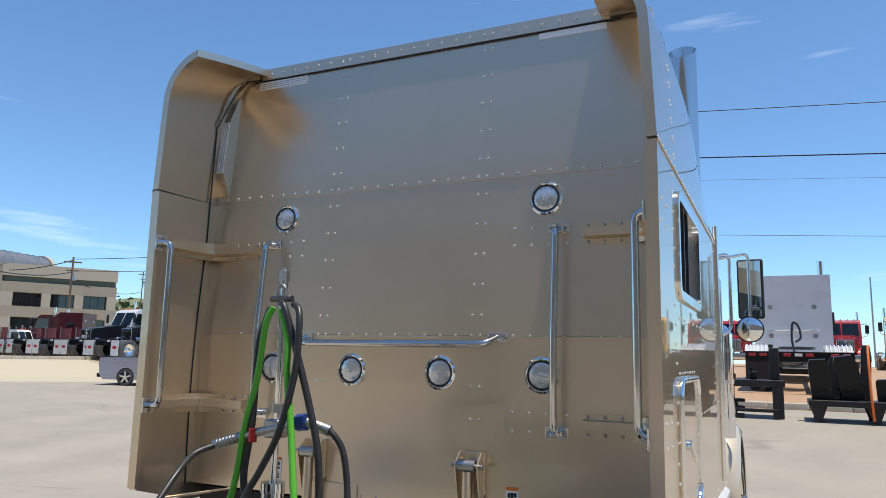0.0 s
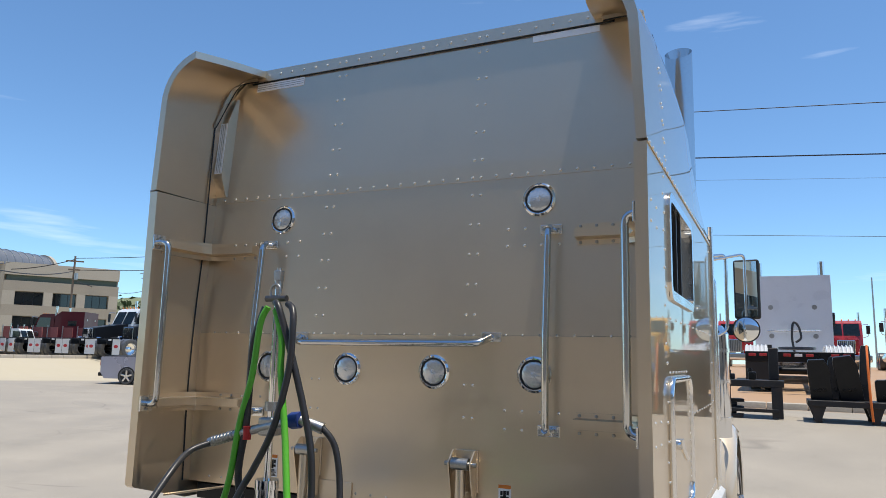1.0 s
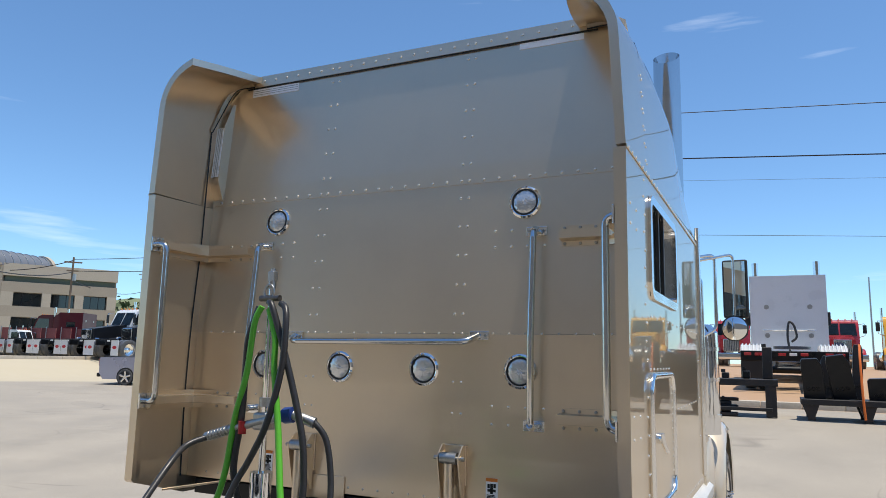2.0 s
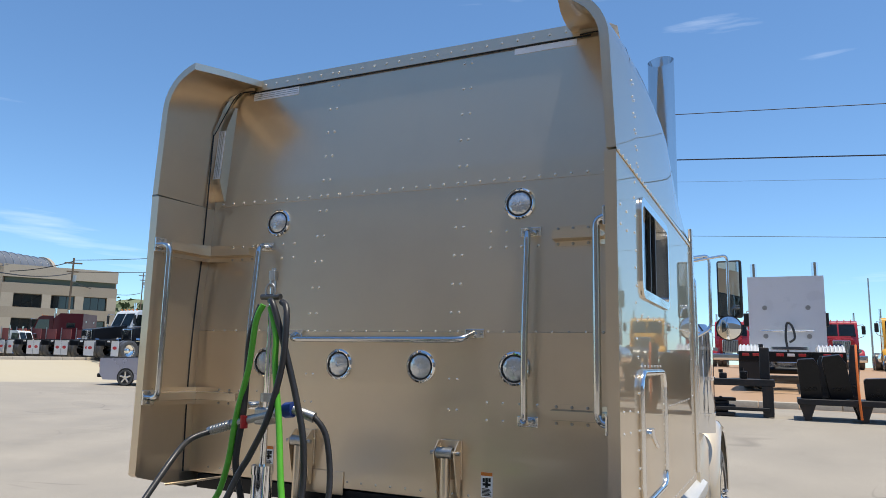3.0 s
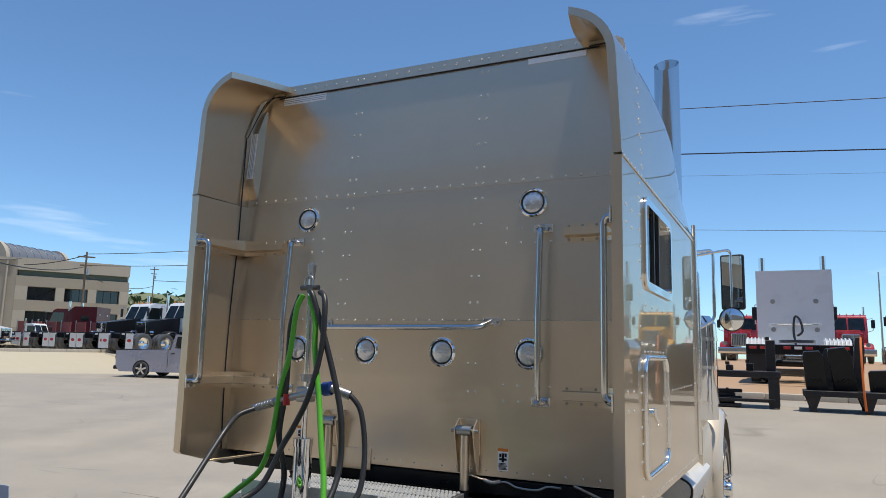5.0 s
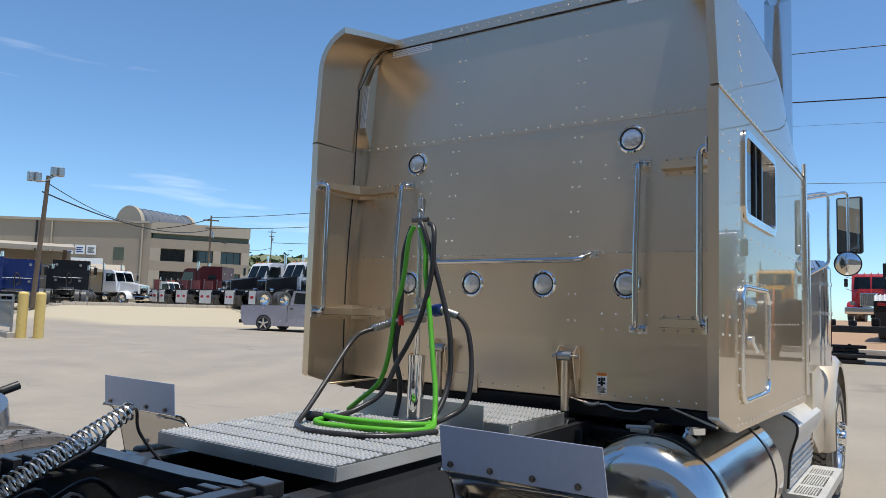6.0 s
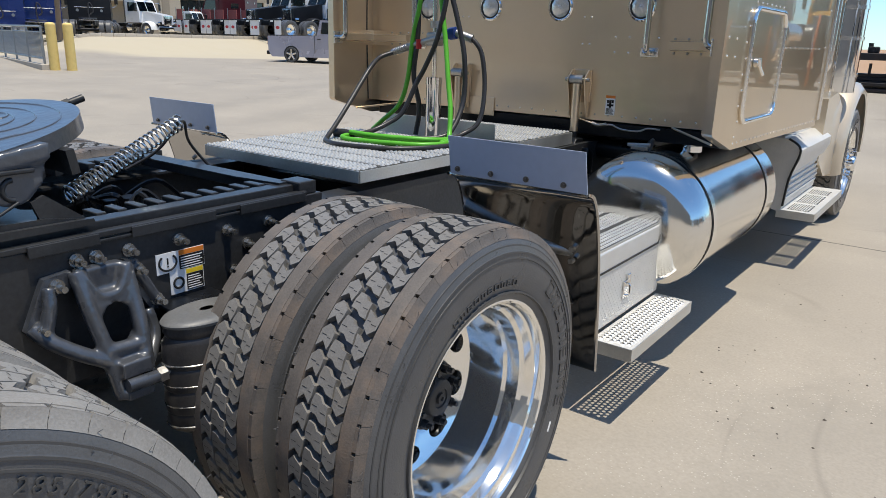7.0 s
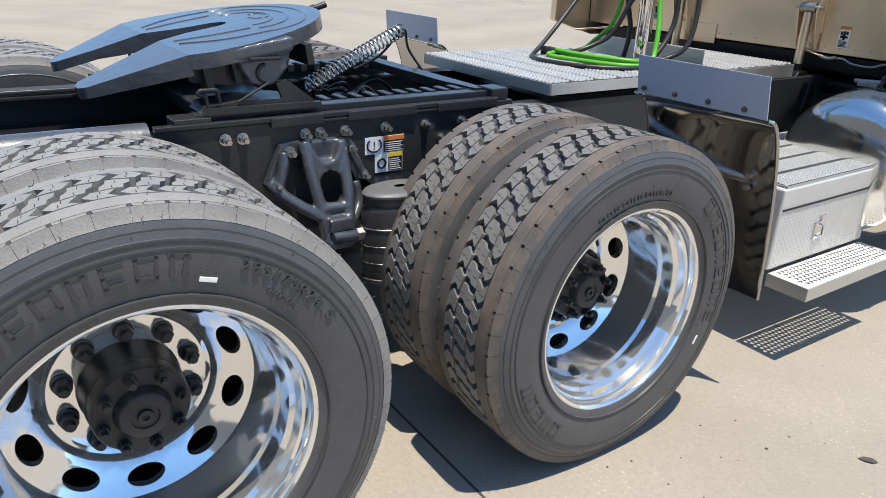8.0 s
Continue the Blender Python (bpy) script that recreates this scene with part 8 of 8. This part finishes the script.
# ---- buildings ----
def long_building():
    t = thing("office_building", (-68.9, 42.7, 1.2), "tan two-storey stucco office building with a barrel-vault skylight", "building")
    # right wing: face runs along +y, slightly turned
    def wing(p0, p1, depth, z1):
        a, b = Vector(p0), Vector(p1)
        u = (b - a).normalized()
        return a, b, u, Vector((-u.y, u.x))
    a, b, u, nrm = wing((0.0, 0.0), (5.7, 9.0), 12, 9)
    inward = nrm if nrm.x < 0 else -nrm

    def slab(bm, s0, s1, d0, d1, z0, z1):
        s0, s1 = s0 * 0.69, s1 * 0.69
        pts = [a + u * s0 + inward * d0, a + u * s1 + inward * d0, a + u * s1 + inward * d1, a + u * s0 + inward * d1]
        prism(bm, [(p.x, p.y) for p in pts], "z", z0, z1)
    L = 15.5
    rows = ((0.0, 2.9, 3.9), (3.2, 4.75, 6.15))
    bm = B()
    slab(bm, 0, L, 0.9, 12, 0, 9.0)
    part("core_wall", bm, STUCCO, t)
    bm = B()
    slab(bm, 0, L, 0, 0.9, 7.75, 9.0)
    part("parapet", bm, STUCCO_LIGHT, t)
    bm = B()
    slab(bm, 0.3, L - 0.3, 0.35, 0.9, 7.15, 7.75)
    part("green_band", bm, GREENBAND, t, "dark green recessed band")
    bm = B()
    slab(bm, 0, L, 0, 0.9, 6.1, 7.15)
    part("wall_band", bm, STUCCO, t)
    bm = B()
    slab(bm, 0, L, 0, 0.9, 3.6, 4.7)
    part("wall_band", bm, STUCCO, t)
    bm = B()
    slab(bm, 0, L, 0, 0.9, 0, 1.9)
    part("wall_band", bm, STUCCO, t)
    for s0, s1 in ((0, 1.6), (5.3, 6.5), (9.7, 10.9), (14.2, L)):
        bm = B()
        slab(bm, s0, s1, 0, 0.9, 4.7, 6.1)
        part("pier", bm, STUCCO_LIGHT, t)
        bm = B()
        slab(bm, s0, s1, 0, 0.9, 1.9, 3.6)
        part("pier", bm, STUCCO_LIGHT, t)
    for s0, s1 in ((1.6, 5.3), (6.5, 9.7), (10.9, 14.2)):
        for z0, z1 in ((4.75, 6.05), (1.95, 3.55)):
            bm = B()
            slab(bm, s0 + 0.05, s1 - 0.05, 0.78, 0.88, z0, z1)
            w = part("window", bm, GLASS, t, "dark deep-set window")
            for f in (0.33, 0.66):
                bm = B()
                sm = s0 + (s1 - s0) * f
                slab(bm, sm - 0.03, sm + 0.03, 0.72, 0.785, z0, z1)
                part("mullion", bm, PLASTIC, w)
    # vault, on an axis of its own
    va, vu = Vector((-4.9, 0.2)), Vector((-0.20, 0.98)).normalized()
    across = Vector((-vu.y, vu.x))
    bm = B()
    rings = []
    for s0, r in ((0.5, 1.85), (8.6, 1.85)):
        c = va + vu * s0
        rings.append([bm.verts.new((c.x + across.x * r * math.cos(radians(t_)), c.y + across.y * r * math.cos(radians(t_)), 8.9 + 1.1 * r * math.sin(radians(t_)))) for t_ in range(0, 181, 12)])
    for k in range(len(rings[0]) - 1):
        bm.faces.new((rings[0][k], rings[0][k + 1], rings[1][k + 1], rings[1][k]))
    bm.faces.new(rings[0])
    bm.faces.new(rings[1][::-1])
    vault = part("vault_skylight", bm, ROOFMETAL, t, "grey barrel-vault skylight", angle=30)
    for i in range(8):
        s0 = 1.0 + 1.02 * i
        c = va + vu * s0
        bm = B()
        tube(bm, [(c.x + across.x * 1.87 * math.cos(radians(q)), c.y + across.y * 1.87 * math.cos(radians(q)), 8.9 + 1.1 * 1.87 * math.sin(radians(q))) for q in range(0, 181, 12)], 0.05, 6)
        part("glazing_bar", bm, STEEL, vault)
    for s0 in (0.0, 8.5):
        bm = B()
        r = 2.05
        p0, p1 = va + vu * s0, va + vu * (s0 + 0.5)
        lo = [(across * r * math.cos(radians(q)), 8.85 + 1.1 * r * math.sin(radians(q))) for q in range(0, 181, 12)]
        f0 = [bm.verts.new((p0.x + d.x, p0.y + d.y, z)) for d, z in lo]
        f1 = [bm.verts.new((p1.x + d.x, p1.y + d.y, z)) for d, z in lo]
        bm.faces.new(f0)
        bm.faces.new(f1[::-1])
        for k in range(len(lo)):
            n = (k + 1) % len(lo)
            bm.faces.new((f0[k], f0[n], f1[n], f1[k]))
        part("end_arch", bm, STUCCO_LIGHT, vault, "pale stucco arch")
    # left wing, turned back
    bm = B()
    prism(bm, [(-0.02, 0.0), (-14.6, -11.2), (-38, -30), (-50, -18), (-12, 14)], "z", 0, 8.70)
    part("side_wing", bm, STUCCO, t, "plain tan stucco side wing")
    bm = B()
    prism(bm, [(-0.02, -0.25), (-14.5, -11.4), (-38, -30.2), (-38.3, -29.8), (-14.9, -11), (-0.4, 0.1)], "z", 8.702, 8.98)
    part("coping", bm, STUCCO_LIGHT, t)
    for s0 in (0.02, 0.26, 0.30):
        bm = B()
        p = Vector((0.0, -0.15)).lerp(Vector((-14.6, -11.35)), s0 * 2.2)
        rod(bm, (p.x, p.y, 0), (p.x, p.y, 8.68), 0.10, seg=8)
        part("downpipe", bm, STUCCO_LIGHT if s0 < 0.3 else PLASTIC, t)
    bm = B()
    p = Vector((0.0, -0.06)).lerp(Vector((-14.6, -11.26)), 0.15)
    q = Vector((0.0, -0.06)).lerp(Vector((-14.6, -11.26)), 0.21)
    prism(bm, [(p.x, p.y), (q.x, q.y), (q.x - 0.06, q.y + 0.08), (p.x - 0.06, p.y + 0.08)], "z", 4.6, 6.0)
    part("small_window", bm, GREENBAND, t)
    return t


long_building()


def canopy(at, rz, w, d, h, label):
    t = thing("canopy", at, label, "canopy", "canopies by the offices", rz=rz)
    bm = B()
    prism(bm, [(-d / 2, h - 0.25), (d / 2, h + 0.25), (d / 2, h + 0.45), (-d / 2, h - 0.05)], "x", -w / 2, w / 2)
    part("roof", bm, STUCCO_LIGHT, t)
    for x in (-w / 2 + 0.3, w / 2 - 0.5):
        bm = B()
        box(bm, x - 0.12, x + 0.12, -0.12, 0.12, 0, h)
        part("post", bm, WOOD, t)
    bm = B()
    box(bm, -w / 2, w / 2, d / 2 - 0.3, d / 2, 0, h - 0.1)
    part("back_wall", bm, STUCCO, t)


canopy((-48.0, 15.8, 1.2), 65, 13.0, 5.0, 3.55, "low canopy with a pale metal roof")
canopy((-54.5, 27.3, 1.2), 62, 6.5, 2.0, 2.7, "small pale entrance canopy")
for k in range(3):
    bm = B()
    box(bm, -0.52, 0.52, -0.05, 0.05, -0.52, 0.52, 0.02)
    sg = single("wall_sign", bm, WHITE, "white square sign on the building wall", "sign", "signs on the wall", m=pose(-75.7 + 0.95 * k, 37.34 + 0.73 * k, 6.8, 0, 0, 37.5))
    bm = B()
    for j in range(3):
        box(bm, -0.35, 0.35 - 0.15 * (j % 2), -0.065, -0.052, -0.3 + 0.22 * j, -0.18 + 0.22 * j)
    part("sign_print", bm, VALVE_BLUE if k < 2 else LABEL_BLACK, sg)
bm = B()
box(bm, -2.2, 2.2, -0.04, 0.04, -0.5, 0.5, 0.02)
single("wall_sign", bm, TAPE, "pale notice board on the building wall", "sign", "signs on the wall", m=pose(-74.5, 38.29, 5.4, 0, 0, 37.5))


# ---- poles, cables, bollards, railings ----
def utility_pole(at, top, lamps, label, lean=0.0):
    t = thing("utility_pole", at, label, "utility pole", "utility poles")
    bm = B()
    rod(bm, (0, 0, 0), (lean, lean * 0.4, top), 0.115, 0.085, seg=12)
    part("pole", bm, WOOD, t)
    if lamps:
        for s in (1, -1):
            bm = B()
            ux, uy = 0.26 * s, 0.45 * s
            tube(bm, [(lean, 0, top - 0.25), (lean + ux * 0.6, uy * 0.6, top - 0.15 + 0.15 * s)], 0.04, 8)
            for k in range(2):
                box(bm, lean + ux * (0.6 + 0.45 * k) - 0.13, lean + ux * (0.6 + 0.45 * k) + 0.13, uy * (0.6 + 0.45 * k) - 0.13, uy * (0.6 + 0.45 * k) + 0.13, top - 0.15 + 0.15 * s, top + 0.25 + 0.15 * s, 0.04)
            part("floodlight", bm, STEEL, t)
    else:
        bm = B()
        box(bm, -0.75, 0.75, -0.06, 0.06, top - 0.55, top - 0.42, 0.01, m=pose(0, 0, 0, 0, 0, 50))
        part("cross_arm", bm, WOOD, t)
        bm = B()
        box(bm, -0.5, 0.5, -0.06, 0.06, top - 1.35, top - 1.22, 0.01, m=pose(0, 0, 0, 0, 0, 50))
        part("cross_arm", bm, WOOD, t)
        bm = B()
        rod(bm, (0.2, 0.1, top - 2.2), (0.2, 0.1, top - 1.6), 0.16)
        part("transformer", bm, STEEL, t)


utility_pole((-29.6, 11.8, 1.0), 5.70, True, "leaning wooden pole with floodlights", 0.28)
utility_pole((-57.7, 42.0, 1.2), 9.0, False, "wooden pole with cross arms")
utility_pole((-100, 88, 1.5), 14.0, False, "distant wooden pole with cross arms")


def cable(p, q, sag, r, label="thin black overhead power cable"):
    p, q = Vector(p), Vector(q)
    bm = B()
    tube(bm, [p.lerp(q, k / 20) - Vector((0, 0, sag * 4 * (k / 20) * (1 - k / 20))) for k in range(21)], r, 6)
    single("overhead_cable", bm, CABLE, label, "cable", "overhead cables")


top = (-29.5, 11.8, 6.5)
cable(top, (-64.0, 40.0, 9.6), 0.8, 0.022)
cable((-29.5, 11.8, 6.0), (-57.7, 42.0, 8.8), 0.9, 0.035)
cable((-57.7, 42.0, 10.0), (-40, 62, 14.5), 0.6, 0.03)
cable((-57.7, 42.0, 8.9), (-40, 62, 12.4), 0.6, 0.03)
cable((-57.7, 42.0, 9.9), (-64.5, 40.5, 9.0), 0.2, 0.04)
cable((-100, 88, 13), (-70, 110, 15), 0.6, 0.05)
cable((-100, 88, 12), (-57.7, 42.0, 8.0), 0.8, 0.04)
for z, yy, r, slope in ((15.25, 37, 0.022, -0.072), (12.62, 37, 0.032, -0.075), (13.3, 45, 0.008, -0.07), (11.7, 57, 0.018, -0.06)):
    cable((-14, yy, z - slope * 14), (34, yy, z + slope * 34), 0.0, r)
bm = B()
rod(bm, (9.2, 70, 1.5), (9.2, 70, 9.6), 0.09, 0.06)
single("far_mast", bm, STEEL, "thin grey mast beyond the sand lot", "mast")


def bollard(x, y):
    bm = B()
    lathe(bm, [(0.138, 0.0), (0.138, 1.28), (0.13, 1.32), (0.09, 1.35), (0.01, 1.36)], 24)
    single("bollard", bm, BOLLARD, "scuffed yellow concrete-filled bollard", "bollard", "bollards by the railing", m=pose(x, y, ground_z(x, y) - 0.02) @ pose(0, 0, 0, 0, -90, 0))


bollard(-19.79, 6.82)
bollard(-19.52, 7.18)


def railing():
    p, q = Vector((-19.95, 6.62, 0.42)), Vector((-29.6, 8.9, 0.42))
    t = thing("steel_railing", (p.x, p.y, 0.0), "grey steel railing on a low kerb", "railing")
    d = (q - p)
    L = d.length
    ang = math.degrees(math.atan2(d.y, d.x))
    m = pose(0, 0, 0, 0, 0, ang)
    for z in (1.52, 0.62):
        bm = B()
        rod(bm, (0, 0, z), (L, 0, z), 0.03, seg=8)
        part("rail", bm, FENCEPAINT, t, m=m)
    bm = B()
    rod(bm, (0, 0, 1.36), (L, 0, 1.36), 0.02, seg=8)
    part("rail", bm, FENCEPAINT, t, m=m)
    for k in range(6):
        bm = B()
        x = L * k / 5
        rod(bm, (x, 0, 0.4), (x, 0, 1.54), 0.035, seg=8)
        part("post", bm, FENCEPAINT, t, m=m)
    bal = None
    for k in range(70):
        x = L * (k + 0.5) / 70
        if bal is None:
            bm = B()
            rod(bm, (0, 0, 0.62), (0, 0, 1.36), 0.013, seg=6)
            bal = finish(bm, "baluster", FENCEPAINT)
        hang("baluster", bal, t, m=m @ pose(x, 0, 0))
    bm = B()
    box(bm, -0.1, L, -0.10, 0.12, 0.1, 0.46, 0.02)
    part("kerb", bm, CONCRETE_KERB, t, "concrete kerb", m=m)


railing()
fence = thing("red_fence", (-44.0, 27.0, 1.2), "faded red screen fence at the back of the lot", "fence")
for k in range(9):
    bm = B()
    box(bm, 0.9 * k, 0.9 * k + 0.86, 0.4 * k, 0.05 + 0.4 * k, 0, 1.8)
    part("screen_panel", bm, FADED_RED, fence)
    bm = B()
    rod(bm, (0.9 * k - 0.02, 0.4 * k - 0.04, 0), (0.9 * k - 0.02, 0.4 * k - 0.04, 1.9), 0.03, seg=8)
    part("post", bm, FENCEPAINT, fence)


# ---- far trees and hills ----
def tree_belt(name, pts, height, n, seed, label):
    """Far woods: many small leaf clumps heaped along a line."""
    rng = random.Random(seed)
    verts, faces = [], []
    for _ in range(n):
        f = rng.random() * (len(pts) - 1)
        i = int(f)
        a, b = Vector(pts[i]), Vector(pts[i + 1])
        p = a.lerp(b, f - i)
        h = height * (0.55 + 0.45 * math.sin(f * 7.3 + seed) * math.sin(f * 2.1)) * rng.random() ** 0.6
        c = Vector((p.x + rng.uniform(-6, 6), p.y + rng.uniform(-6, 6), p.z + h))
        for _ in range(3):
            r = rng.uniform(0.5, 1.3)
            q = c + Vector((rng.uniform(-1, 1), rng.uniform(-1, 1), rng.uniform(-0.7, 0.7)))
            k = len(verts)
            for _ in range(3):
                verts.append((q.x + rng.uniform(-r, r), q.y + rng.uniform(-r, r), q.z + rng.uniform(-r, r) * 0.8))
            faces.append((k, k + 1, k + 2))
    me = bpy.data.meshes.new(name)
    me.from_pydata(verts, [], faces)
    me.materials.append(LEAF)
    tagged(new(name, me), label, "trees", kind="stuff")


def hill(name, cx, cy, rx, ry, h, mat, label):
    bm = B()
    bmesh.ops.create_grid(bm, x_segments=40, y_segments=40, size=1.0)
    for v in bm.verts:
        d = math.hypot(v.co.x, v.co.y)
        n = noise.noise(Vector((v.co.x * 4, v.co.y * 4, cx)))
        v.co = Vector((cx + v.co.x * rx, cy + v.co.y * ry, -1.5 + h * max(0, math.cos(min(d, 1) * math.pi / 2)) * (1 + 0.25 * n)))
    tagged(new(name, finish(bm, name, mat, angle=80)), label, "hill", kind="structure")


GRASS = surface("dry_grass", (0.17, 0.19, 0.10), 0.9, 0, 0.25, 0.05, 0.8, stain=(0.26, 0.22, 0.12), stain_amount=0.5, stain_scale=0.04)
hill("hill", -150, 135, 70, 55, 16.5, GRASS, "low grassy hill beyond the lot")
tree_belt("far_trees", [(-118, 92, 2), (-108, 104, 2), (-95, 116, 2), (-80, 130, 2)], 10, 2200, 3, "dark green far trees behind the lot")
tree_belt("far_trees", [(-160, -60, 1), (-120, -120, 1), (-40, -160, 1), (40, -160, 1), (120, -120, 1), (160, -40, 1), (170, 40, 1), (140, 110, 1)], 12, 6000, 5, "dark green trees round the far side of the yard")

# ---- the yard's other side: unseen walls and trucks, added for the paintwork to reflect ----
# wall behind the camera, sized and toned only for the back panel's reflections
UNSEEN_WALL = surface("unseen_wall_tan", (0.33, 0.293, 0.25), 0.85, 0, 0.1, 0.3, 9)
bm = B()
box(bm, -40, 96, -48, -40, 0, 22)
tagged(new("wall_unseen_back", finish(bm, "wall_unseen_back", UNSEEN_WALL)), "plain tan wall added out of view to shape the paint's reflections", "wall", kind="structure")
# second added wall, out of view to the right, for the reflections
bm = B()
box(bm, 62, 72, -30, 40, 0, 8)
tagged(new("wall_unseen_side", finish(bm, "wall_unseen_side", STUCCO)), "plain tan wall added out of view at the yard's side", "wall", kind="structure")
for k, (paint, style, y) in enumerate(((WHITE, "sleeper", -6), (CHARCOAL, "sleeper", 4), (CHARCOAL, "day", 13), (WHITE, "sleeper", 21))):
    yard_truck((26 + 1.5 * (k % 2), y, 0), 90 + 4 * k, paint, "parked truck across the yard", style, 1.8, 6.8, group="trucks across the yard")
